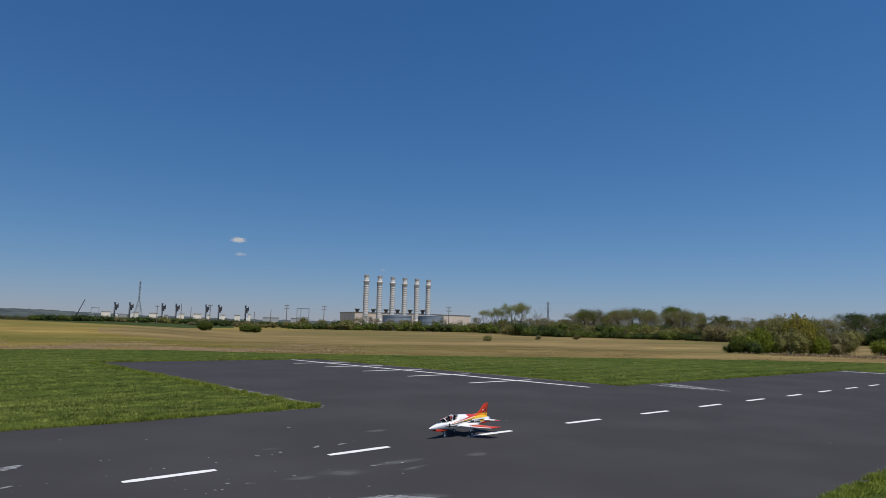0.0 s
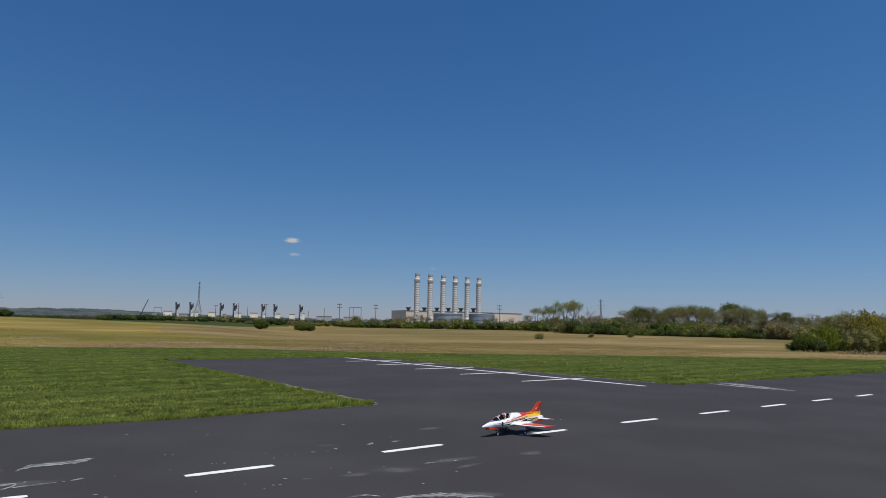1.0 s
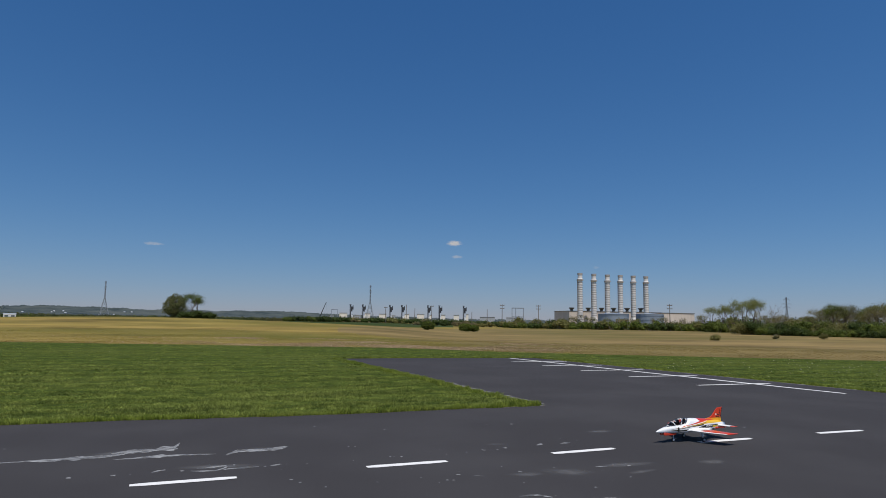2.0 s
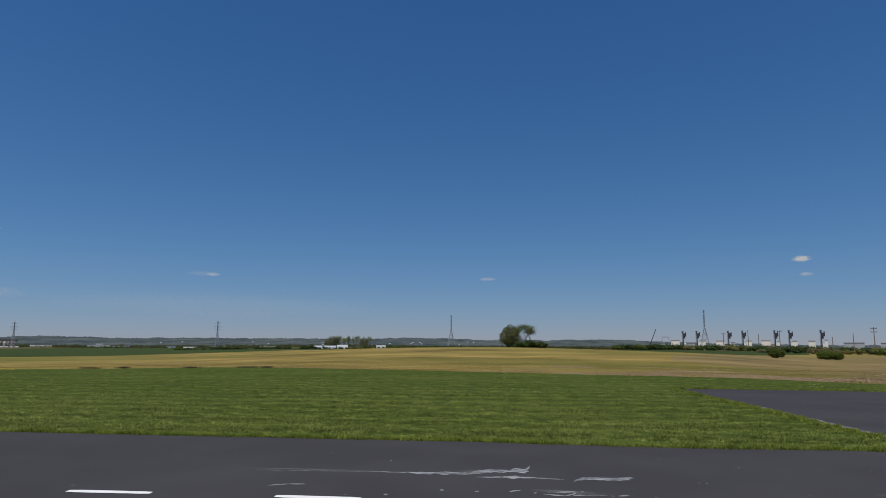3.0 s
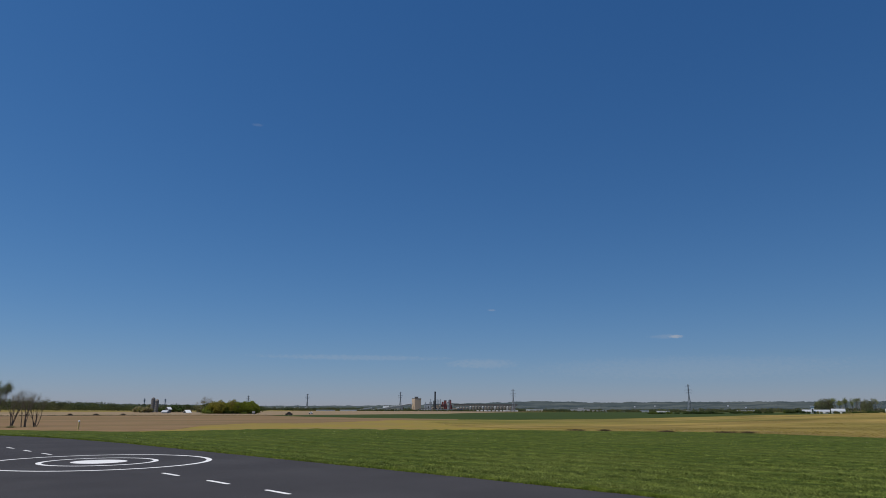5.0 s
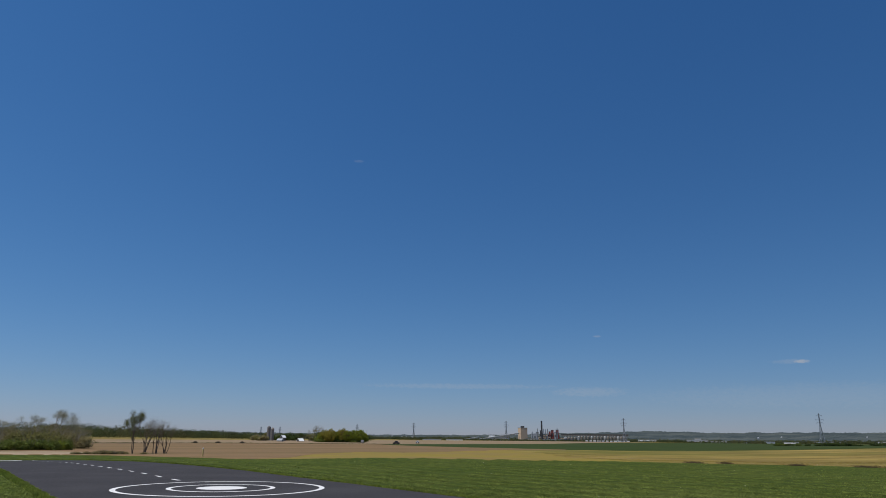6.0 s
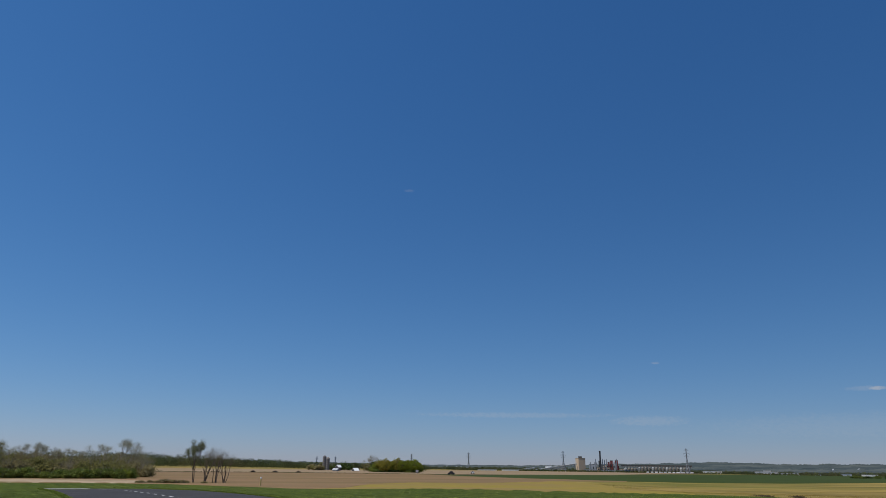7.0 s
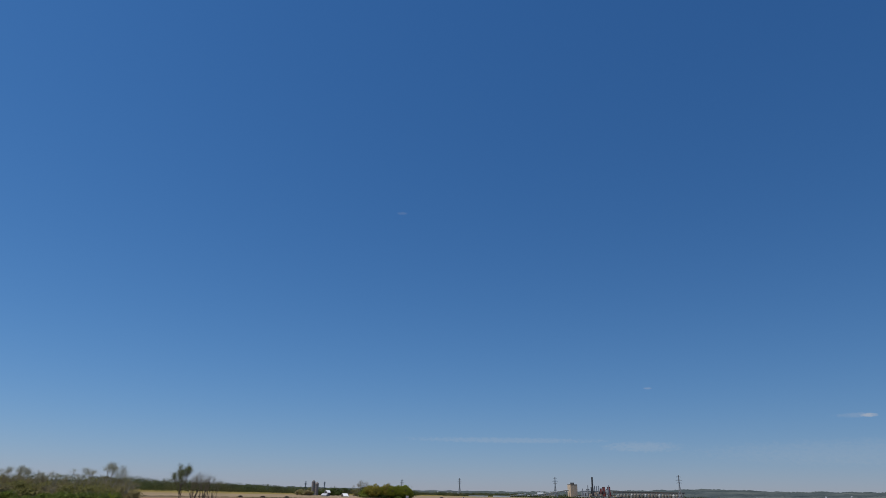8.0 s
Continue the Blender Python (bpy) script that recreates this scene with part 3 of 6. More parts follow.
for i, (points, widths) in enumerate([
        ([(-3.2, 8.45), (-2.49, 8.47), (-1.86, 8.52), (-1.25, 8.52)], (0.01, 0.03, 0.035, 0.05)),
        ([(-1.25, 8.53), (-1.09, 8.49), (-0.69, 8.50), (-0.46, 8.53), (-0.24, 8.60)], (0.03, 0.13, 0.17, 0.13, 0.02)),
        ([(-0.42, 8.66), (-0.19, 8.74), (0.07, 8.75), (0.17, 8.79), (0.28, 8.82)], (0.02, 0.24, 0.13, 0.28, 0.22)),
        ([(0.27, 8.88), (0.31, 9.02), (0.34, 9.14)], (0.05, 0.03, 0.008)),
        ([(-0.38, 8.31), (-0.15, 8.33), (0.06, 8.36), (0.35, 8.34), (0.70, 8.27)], (0.01, 0.08, 0.16, 0.08, 0.03)),
        ([(0.80, 8.17), (0.92, 8.35), (1.05, 8.38), (1.26, 8.34), (1.39, 8.35), (1.54, 8.48)], (0.02, 0.10, 0.15, 0.13, 0.20, 0.06)),
        ([(0.72, 7.41), (0.78, 7.42), (0.91, 7.43), (1.08, 7.44)], (0.02, 0.05, 0.07, 0.02)),
        ([(0.46, 7.55), (0.58, 7.56), (0.70, 7.60), (0.76, 7.61)], (0.02, 0.06, 0.07, 0.03)),
        ([(0.40, 7.46), (0.52, 7.42), (0.64, 7.39), (0.73, 7.48), (0.76, 7.56)], (0.02, 0.05, 0.04, 0.03, 0.02)),
        ([(0.03, 7.51), (0.10, 7.57), (0.16, 7.58)], (0.02, 0.05, 0.03)),
        ([(1.20, 7.43), (1.26, 7.46), (1.32, 7.49)], (0.02, 0.05, 0.03)),
        ([(3.30, 5.20), (3.54, 5.17), (3.68, 5.13), (3.82, 5.08), (4.04, 4.93), (4.24, 4.71)], (0.02, 0.05, 0.08, 0.13, 0.12, 0.04)),
        ([(3.12, 5.43), (3.24, 5.44), (3.33, 5.40), (3.40, 5.30)], (0.02, 0.05, 0.04, 0.02)),
        ([(4.58, 7.54), (4.66, 7.57), (4.72, 7.66)], (0.02, 0.07, 0.01)), ([(4.95, 7.55), (5.03, 7.56), (5.11, 7.56)], (0.01, 0.05, 0.02)),
        ([(4.54, 6.22), (4.60, 6.22), (4.68, 6.20)], (0.01, 0.06, 0.01)), ([(3.08, 6.30), (3.13, 6.29), (3.18, 6.26)], (0.02, 0.05, 0.02)),
        ([(-2.71, 7.55), (-2.52, 7.64), (-2.33, 7.70)], (0.02, 0.06, 0.02)), ([(-2.53, 7.66), (-2.28, 7.62)], (0.04, 0.02)),
        ([(18.95, 10.9), (18.6, 9.6), (18.35, 8.5)], (0.30, 0.42, 0.15)), ([(18.3, 10.9), (18.25, 9.8), (18.2, 8.9)], (0.12, 0.28, 0.1)), ([(19.2, 10.7), (18.9, 9.9), (18.6, 9.2)], (0.06, 0.2, 0.06))]):
    trace(points, widths, i + 1)
for i, (x, y, w) in enumerate([(-0.71, 7.53, 0.055), (-1.29, 7.24, 0.06), (-0.32, 7.50, 0.06), (-0.17, 7.49, 0.02), (0.31, 7.49, 0.045), (-1.59, 9.35, 0.03), (1.14, 7.43, 0.03), (1.38, 7.46, 0.03), (0.84, 7.60, 0.04), (2.20, 9.93, 0.06), (3.10, 9.33, 0.04), (2.27, 8.24, 0.035),
                               (1.59, 7.41, 0.03), (2.11, 7.40, 0.02), (2.57, 7.48, 0.03), (2.61, 7.46, 0.02), (2.69, 7.43, 0.035), (3.29, 7.71, 0.03), (3.25, 7.40, 0.03), (3.07, 7.47, 0.03), (2.54, 6.40, 0.03), (2.07, 6.37, 0.025), (2.63, 6.14, 0.02), (2.75, 6.22, 0.04), (2.81, 6.19, 0.035),
                               (1.36, 6.61, 0.035), (5.14, 9.20, 0.08), (4.74, 9.27, 0.03), (3.78, 7.48, 0.07), (4.11, 7.52, 0.06), (3.96, 7.44, 0.035), (3.53, 7.43, 0.03), (3.44, 7.46, 0.02), (2.95, 6.39, 0.05), (3.63, 6.29, 0.05), (4.94, 6.15, 0.05), (3.99, 5.47, 0.04), (3.02, 6.53, 0.02), (3.20, 6.37, 0.02)]):
    chip(x, y, w, 100 + i)


disc = Shape()
disc.v = [(math.cos(2 * math.pi * i / 24), math.sin(2 * math.pi * i / 24), 0.0) for i in range(24)]
disc.f = [tuple(range(24))]
disc = disc.mesh("stain", BLOT)
for i, (x, y, hw, hh, turn) in enumerate([(3.62, 6.17, 0.26, 0.13, -10), (4.12, 6.12, 0.36, 0.22, -30), (4.14, 7.78, 0.22, 0.09, -10), (4.95, 6.21, 0.50, 0.13, -3), (6.02, 6.0, 0.25, 0.15, 0), (4.91, 5.87, 0.3, 0.08, 10), (6.05, 8.18, 0.3, 0.15, 0),
                                          (4.1, 4.9, 0.5, 0.16, -30), (-0.2, 8.70, 0.7, 0.16, 6), (1.2, 8.42, 0.5, 0.12, 8), (0.7, 7.58, 0.6, 0.14, -10), (-2.6, 8.58, 1.2, 0.07, 0), (18.5, 9.8, 0.5, 1.4, 8), (-6.5, 6.0, 1.2, 0.5, 0)]):
    ob = part("stain", disc, None, runway)
    ob.matrix_local = pose(x, y, 0.0022 + dip(x, y) + i * 0.00002, 0, 0, turn) @ Matrix.Diagonal((hw, hh, 1, 1))


g = random.Random(19)
for i in range(18):
    chip(g.gauss(3.6, 1.3), g.uniform(4.9, 8.6), g.uniform(0.015, 0.035), 200 + i)
for i in range(26):
    chip(g.uniform(-12, 24), g.uniform(3.5, 10.8), g.uniform(0.02, 0.05), 300 + i)


for i, (a, b, w) in enumerate([((6.95, 11.2), (6.88, 26.7), 0.15), ((6.9, 11.06), (5.5, 11.08), 0.08), ((16.9, 11.8), (16.2, 26.0), 0.14)]):
    s = Shape()
    a, b = Vector(a), Vector(b)
    n = Vector((-(b - a).normalized().y, (b - a).normalized().x))
    rows = int((b - a).length / 0.12)
    for k in range(rows + 1):
        p = a + (b - a) * (k / rows)
        h = w * (0.5 + 0.9 * abs(noise.noise((p.x * 1.3, p.y * 1.3, i))))
        s.v += [(p.x + n.x * h, p.y + n.y * h, 0.003 + dip(p.x, p.y)), (p.x - n.x * h, p.y - n.y * h, 0.003 + dip(p.x, p.y))]
    s.f = [(2 * k + 1, 2 * k + 3, 2 * k + 2, 2 * k) for k in range(rows)]
    part("gravel_fringe", s, GRAVEL, apron if 0 in (i, i - 2) else runway)


# ---- blades of grass on the lawn, thinning with distance ----
def paved(x, y):
    run = (x > -72.8) & (x < 36.0) & (y > RUN_Y - RUN_HALF) & (y < north_edge(x))
    apr = (x > 6.83) & (x < 17.1 - (y - 11.6) * 0.055) & (y > 11.0) & (y < 26.9)
    return run | apr


def blades(name, count, az0, az1, r0, r1, power, height, label, mat, inside=True, seed=1, fade=0.0, lay=1.0, tuft=3.4, patchy=False):
    g = np.random.default_rng(seed)
    az = g.uniform(az0, az1, count)
    u = g.random(count)
    p = 1 - power
    r = (r0 ** p + u * (r1 ** p - r0 ** p)) ** (1 / p)
    x, y = -np.sin(np.radians(az)) * r, np.cos(np.radians(az)) * r
    edge = np.interp(az, EDGE_AZ, EDGE_R)
    thin = g.random(count) * fade < np.minimum(az - az0, az1 - az) if fade else np.ones(count, bool)
    patch = g.random((256, 256))

    def lumps(step):
        fx, fy = (x * step) % 255, (y * step) % 255
        ix, iy = fx.astype(int), fy.astype(int)
        tx, ty = fx - ix, fy - iy
        return (patch[ix, iy] * (1 - tx) + patch[ix + 1, iy] * tx) * (1 - ty) + (patch[ix, iy + 1] * (1 - tx) + patch[ix + 1, iy + 1] * tx) * ty

    clump = np.clip(0.62 * lumps(tuft) + 0.38 * lumps(tuft * 0.29) - 0.06, 0, 1)
    keep = thin & ~paved(x, y) & ((r < edge) if inside else (r > edge)) & (g.random(count) < (3.2 * (clump - 0.36) if patchy else 0.25 + 1.3 * clump))
    x, y, r, clump = x[keep], y[keep], r[keep], clump[keep]
    n = len(x)
    h = height * g.uniform(0.5, 1.2, n) * (0.25 + 0.5 * clump + 1.1 * clump ** 2) * (1 - 0.2 * np.clip((r - 22) / 20, 0, 1))
    w = np.maximum(0.009, 0.0009 * r) * g.uniform(0.6, 1.4, n)
    t = g.uniform(0, 2 * np.pi, n)
    lean = g.uniform(0.2, 1.3, n) * h * lay
    la = g.uniform(0, 2 * np.pi, n)
    z = np.array([ground_height(a, b) for a, b in zip(x, y)]) - 0.03
    v = np.empty((n, 3, 3))
    v[:, 0] = np.stack([x - np.cos(t) * w, y - np.sin(t) * w, z], 1)
    v[:, 1] = np.stack([x + np.cos(t) * w, y + np.sin(t) * w, z], 1)
    v[:, 2] = np.stack([x + np.cos(la) * lean, y + np.sin(la) * lean, z + h], 1)
    me = bpy.data.meshes.new(name)
    me.vertices.add(3 * n)
    me.vertices.foreach_set("co", v.ravel())
    me.loops.add(3 * n)
    me.loops.foreach_set("vertex_index", np.arange(3 * n))
    me.polygons.add(n)
    me.polygons.foreach_set("loop_start", np.arange(0, 3 * n, 3))
    me.polygons.foreach_set("loop_total", np.full(n, 3))
    me.materials.append(mat)
    me.update()
    me.validate()
    return tagged(new(name, me), label, "grass", kind="stuff")


blades("lawn_grass", 1250000, -80, 93, 11.0, 95, 1.6, 0.046, "short green mown grass blades of the lawn", BLADE, seed=1)
blades("edge_grass", 60000, -95, -60, 2.6, 14, 1.2, 0.032, "short green grass beside the runway's near edge", BLADE, seed=2)
blades("edge_grass", 50000, -180, 180, 0.35, 9, 1.1, 0.032, "short green grass where the camera stands", BLADE, seed=12)
blades("edge_grass", 60000, 82, 100, 20, 90, 1.2, 0.05, "short green grass beside the runway's near edge", BLADE, seed=3)
blades("dry_tufts", 110000, -84, -20, 37, 240, 1.7, 0.034, "dry brown grass tufts of the rough field", BROWN_STRAW, inside=False, seed=15, fade=8.0, lay=4.5, tuft=0.45)
blades("dry_tufts", 120000, -28, 52, 37, 240, 1.7, 0.034, "dry tan grass tufts of the rough field", STRAW, inside=False, seed=4, fade=8.0, lay=4.5, tuft=0.45)

blades("straw_litter", 90000, -36, 4, 37, 58, 2.4, 0.06, "pale pinkish straw litter at the lawn's edge", LITTER, inside=False, seed=7, fade=12.0, lay=2.2, tuft=0.45, patchy=True)
blades("straw_litter", 2500, 0, 34, 44, 62, 2.0, 0.05, "pale straw litter in the rough field", LITTER, inside=False, seed=8, fade=12.0, lay=1.6)
blades("yellow_weeds", 30000, 38, 70, 50, 135, 1.6, 0.06, "yellow flowering weeds beyond the lawn", WEED, inside=False, seed=9, fade=9.0)
blades("pale_reeds", 9000, -78, -66, 62, 80, 1.4, 0.30, "pale tan dry reeds at the foot of the thicket", LITTER, inside=False, seed=14, fade=4.0, lay=0.5, tuft=0.5, patchy=True)
blades("dry_tufts", 40000, 74, 96, 58, 120, 1.5, 0.10, "pale dry grass below the thicket", STRAW, inside=False, seed=6)


def rim(count, seed):
    """Longer blades that overhang the edges of the asphalt."""
    g = np.random.default_rng(seed)
    lines = [((-72.8, 11.62), (-9, 11.62), (0, 1)), ((-72.85, 2.4), (-72.85, 11.6), (-1, 0)), ((-9, 11.61), (-4, 11.46), (0, 1)), ((-4, 11.46), (0, 11.34), (0, 1)), ((0, 11.34), (2.2, 11.1), (0, 1)), ((2.2, 11.1), (6.8, 11.1), (0, 1)), ((17.0, 11.1), (36, 11.1), (0, 1)), ((6.86, 11.1), (6.76, 26.9), (-1, 0)), ((17.02, 11.1), (16.22, 26.9), (1, 0)), ((6.7, 26.92), (16.3, 26.92), (0, 1)), ((2, 2.42), (24, 2.42), (0, -1)), ((-72.8, 2.42), (-14, 2.42), (0, -1))]
    s = Shape()
    for a, b, o in lines:
        a, b = Vector(a), Vector(b)
        close = 3.0 if min(a.length, b.length) < 13 else 1.0
        for _ in range(int(count * close * (b - a).length / 160)):
            p = a + (b - a) * g.random()
            q = p + Vector(o) * (0.24 * g.random() ** 1.4 - 0.045 + 0.06 * noise.noise((p.x * 1.1, p.y * 1.1, 5)) + 0.05 * noise.noise((p.x * 5, p.y * 5, 3)))
            t, h = g.random() * 6.28, (0.02 + 0.05 * g.random()) * (0.9 + 1.1 * noise.noise((p.x * 4, p.y * 4, 9)))
            d = dip(q.x, q.y)
            w = max(0.008, 0.0011 * q.length)
            e = 0.08 * g.random()
            la = g.random() * 6.28
            s.add([(q.x - math.cos(t) * w, q.y - math.sin(t) * w, d - 0.03), (q.x + math.cos(t) * w, q.y + math.sin(t) * w, d - 0.03), (q.x + math.cos(la) * e, q.y + math.sin(la) * e, d + h)], [(0, 1, 2)])
    return tagged(part("rim_grass", s, RIM_BLADE), "longer grass blades along the asphalt's edge", "grass", kind="stuff")


rim(85000, 5)

g = random.Random(8)
s = Shape()
for _ in range(170):
    if g.random() < 0.78:
        x, y = g.gauss(24, 5), g.gauss(19, 3.5)
    else:
        az, r = g.uniform(-30, 92), g.uniform(13, 50)
        x, y = polar(az, r)[:2]
    if -73 < x < 36 and 2 < y < 12 or 6.5 < x < 17.3 and 11 < y < 27:
        continue
    q = 0.006 + 0.0004 * math.hypot(x, y)
    s.box((x, y, 0.035 + dip(x, y)), (q, q, q))
tagged(part("clover_heads", s, PETAL), "pale clover and dandelion heads in the lawn", "flowers", kind="stuff")


# ---- the model jet on the runway ----
def livery():
    """White above, black flash along the side, gold, yellow and orange stripes sweeping up to a red tail, red below aft."""
    m = bpy.data.materials.new("jet_livery")
    m.use_nodes = True
    nodes, links = m.node_tree.nodes, m.node_tree.links
    sep = nodes.new("ShaderNodeSeparateXYZ")
    links.new(nodes.new("ShaderNodeTexCoord").outputs["Object"], sep.inputs[0])

    def f(op, a, b):
        n = nodes.new("ShaderNodeMath")
        n.operation = op
        for i, v in enumerate((a, b)):
            if isinstance(v, (int, float)):
                n.inputs[i].default_value = v
            else:
                links.new(v, n.inputs[i])
        return n.outputs[0]

    def over(base, colour, mask):
        n = nodes.new("ShaderNodeMix")
        n.data_type = 'RGBA'
        links.new(mask, n.inputs[0])
        links.new(base, n.inputs[6])
        n.inputs[7].default_value = (*colour, 1)
        return n.outputs[2]

    x, z = sep.outputs[0], sep.outputs[2]

    rgb = nodes.new("ShaderNodeRGB")
    rgb.outputs[0].default_value = (0.82, 0.81, 0.79, 1)
    c = rgb.outputs[0]
    def wedge(x0, x1, low0, low1, high0, high1):
        """From x0 to x1, between a lower and an upper line given by their heights at both ends."""
        u = f('DIVIDE', f('SUBTRACT', x, x0), x1 - x0)
        lo = f('ADD', f('MULTIPLY', u, low1 - low0), low0)
        hi = f('ADD', f('MULTIPLY', u, high1 - high0), high0)
        k = f('MULTIPLY', f('GREATER_THAN', z, lo), f('LESS_THAN', z, hi))
        return f('MULTIPLY', k, f('MULTIPLY', f('GREATER_THAN', x, x0), f('LESS_THAN', x, x1)))

    red, orange, gold, yellow, black = (0.62, 0.035, 0.015), (0.70, 0.13, 0.015), (0.40, 0.24, 0.05), (0.85, 0.50, 0.03), (0.010, 0.010, 0.011)
    c = over(c, red, wedge(0.72, 1.30, 0.268, 0.245, 0.31, 0.31))
    c = over(c, orange, wedge(0.36, 0.86, 0.196, 0.258, 0.199, 0.274))
    c = over(c, red, wedge(0.50, 0.86, 0.218, 0.268, 0.219, 0.288))
    c = over(c, yellow, wedge(0.56, 0.90, 0.204, 0.226, 0.206, 0.262))
    c = over(c, yellow, wedge(0.90, 1.30, 0.226, 0.224, 0.262, 0.258))
    c = over(c, gold, wedge(0.26, 0.86, 0.178, 0.232, 0.180, 0.246))
    c = over(c, black, wedge(0.18, 0.80, 0.170, 0.205, 0.172, 0.222))
    c = over(c, black, wedge(0.11, 0.60, 0.161, 0.143, 0.161, 0.171))
    c = over(c, gold, wedge(0.22, 0.62, 0.155, 0.142, 0.158, 0.148))
    c = over(c, black, wedge(0.70, 0.82, 0.176, 0.164, 0.180, 0.206))
    c = over(c, black, wedge(0.82, 1.10, 0.164, 0.172, 0.206, 0.206))
    c = over(c, yellow, wedge(0.985, 1.09, 0.168, 0.172, 0.192, 0.194))
    c = over(c, black, wedge(0.70, 1.27, 0.122, 0.160, 0.124, 0.170))
    c = over(c, red, wedge(0.74, 1.30, 0.05, 0.05, 0.116, 0.158))
    links.new(c, nodes["Principled BSDF"].inputs["Base Color"])
    nodes["Principled BSDF"].inputs["Roughness"].default_value = 0.28
    nodes["Principled BSDF"].inputs["Coat Weight"].default_value = 0.3
    return m


def checker_fin():
    """Red-orange fin with a black chequer towards its trailing edge and a yellow root."""
    m = bpy.data.materials.new("fin_livery")
    m.use_nodes = True
    nodes, links = m.node_tree.nodes, m.node_tree.links
    tc = nodes.new("ShaderNodeTexCoord").outputs["Object"]
    mp = nodes.new("ShaderNodeMapping")
    mp.inputs["Rotation"].default_value = (0, radians(28), 0)
    mp.inputs["Location"].default_value = (0.01, 0.5, 0.0)
    links.new(tc, mp.inputs[0])
    ch = nodes.new("ShaderNodeTexChecker")
    ch.inputs["Scale"].default_value = 42
    ch.inputs[1].default_value, ch.inputs[2].default_value = (0.66, 0.055, 0.02, 1), (0.015, 0.012, 0.012, 1)
    links.new(mp.outputs[0], ch.inputs[0])
    sep = nodes.new("ShaderNodeSeparateXYZ")
    links.new(tc, sep.inputs[0])
    ramp = nodes.new("ShaderNodeMath")
    ramp.operation = 'MULTIPLY_ADD'
    links.new(sep.outputs[2], ramp.inputs[0])
    ramp.inputs[1].default_value = -1.05
    links.new(sep.outputs[0], ramp.inputs[2])
    gt = nodes.new("ShaderNodeMath")
    gt.operation = 'GREATER_THAN'
    gt.inputs[1].default_value = 0.80
    links.new(ramp.outputs[0], gt.inputs[0])
    a = nodes.new("ShaderNodeMix")
    a.data_type = 'RGBA'
    links.new(gt.outputs[0], a.inputs[0])
    a.inputs[6].default_value = (0.66, 0.055, 0.02, 1)
    links.new(ch.outputs[0], a.inputs[7])
    lo = nodes.new("ShaderNodeMapRange")
    lo.inputs[1].default_value, lo.inputs[2].default_value, lo.inputs[3].default_value, lo.inputs[4].default_value = 0.274, 0.290, 1.0, 0.0
    links.new(sep.outputs[2], lo.inputs[0])
    b = nodes.new("ShaderNodeMix")
    b.data_type = 'RGBA'
    links.new(lo.outputs[0], b.inputs[0])
    links.new(a.outputs[2], b.inputs[6])
    b.inputs[7].default_value = (0.82, 0.42, 0.03, 1)
    links.new(b.outputs[2], nodes["Principled BSDF"].inputs["Base Color"])
    nodes["Principled BSDF"].inputs["Roughness"].default_value = 0.3
    return m


JET = livery()
FIN = checker_fin()
JET_WHITE = material("jet_white", (0.82, 0.79, 0.75), (0.85, 0.82, 0.78), 5, rough=0.3)
JET_RED = material("jet_red", (0.58, 0.045, 0.02), (0.66, 0.06, 0.025), 5, rough=0.3)
CANOPY = material("canopy_glass", (0.55, 0.50, 0.47), (0.60, 0.55, 0.52), 4, rough=0.03)
CANOPY.node_tree.nodes["Principled BSDF"].inputs["Transmission Weight"].default_value = 1.0
CANOPY.node_tree.nodes["Principled BSDF"].inputs["IOR"].default_value = 1.12
COCKPIT = material("cockpit_lining", (0.045, 0.024, 0.018), (0.075, 0.042, 0.032), 30, rough=0.8)
JET_BLACK = material("jet_black", (0.012, 0.012, 0.013), (0.02, 0.02, 0.02), 5, rough=0.35)
ALLOY = material("alloy", (0.55, 0.55, 0.56), (0.65, 0.65, 0.66), 8, rough=0.35, metal=0.9)

jet = thing("model_jet", (6.20, 7.16, 0.0), "white, red and gold model jet aircraft on its wheels", "model aircraft", rz=3.0)


def section(x, half, z0, z1, square=2.4, n=24):
    """A rounded cross-section of the body at x: half width, bottom and top heights."""
    pts = []
    for i in range(n):
        t = 2 * math.pi * i / n
        c, q = math.cos(t), math.sin(t)
        pts.append((x, math.copysign(abs(c) ** (2 / square), c) * half, (z0 + z1) / 2 + math.copysign(abs(q) ** (2 / square), q) * (z1 - z0) / 2))
    return pts


BODY = [(0.0, 0.003, 0.144, 0.150), (0.012, 0.009, 0.140, 0.157), (0.04, 0.019, 0.134, 0.169), (0.10, 0.034, 0.126, 0.188), (0.17, 0.047, 0.121, 0.205), (0.23, 0.056, 0.118, 0.218), (0.32, 0.066, 0.116, 0.226), (0.42, 0.078, 0.114, 0.234), (0.50, 0.085, 0.113, 0.246),
        (0.528, 0.086, 0.113, 0.284), (0.556, 0.087, 0.113, 0.301), (0.65, 0.087, 0.113, 0.299), (0.78, 0.083, 0.114, 0.292), (0.92, 0.076, 0.117, 0.280), (1.04, 0.066, 0.122, 0.266), (1.14, 0.055, 0.129, 0.248), (1.21, 0.047, 0.136, 0.232), (1.235, 0.044, 0.140, 0.224)]
part("fuselage", Shape().loft([section(*b) for b in BODY]), JET, jet, smooth=True)
CAN = [(0.165, 0.004, 0.196, 0.204), (0.20, 0.022, 0.195, 0.222), (0.25, 0.037, 0.196, 0.248), (0.31, 0.047, 0.198, 0.274), (0.37, 0.052, 0.20, 0.292), (0.43, 0.053, 0.205, 0.302), (0.49, 0.050, 0.21, 0.306), (0.54, 0.043, 0.22, 0.305), (0.585, 0.026, 0.25, 0.300)]
canopy = part("canopy", Shape().loft([section(*b, square=2.0) for b in CAN]), CANOPY, jet, "clear brown-tinted canopy", smooth=True)


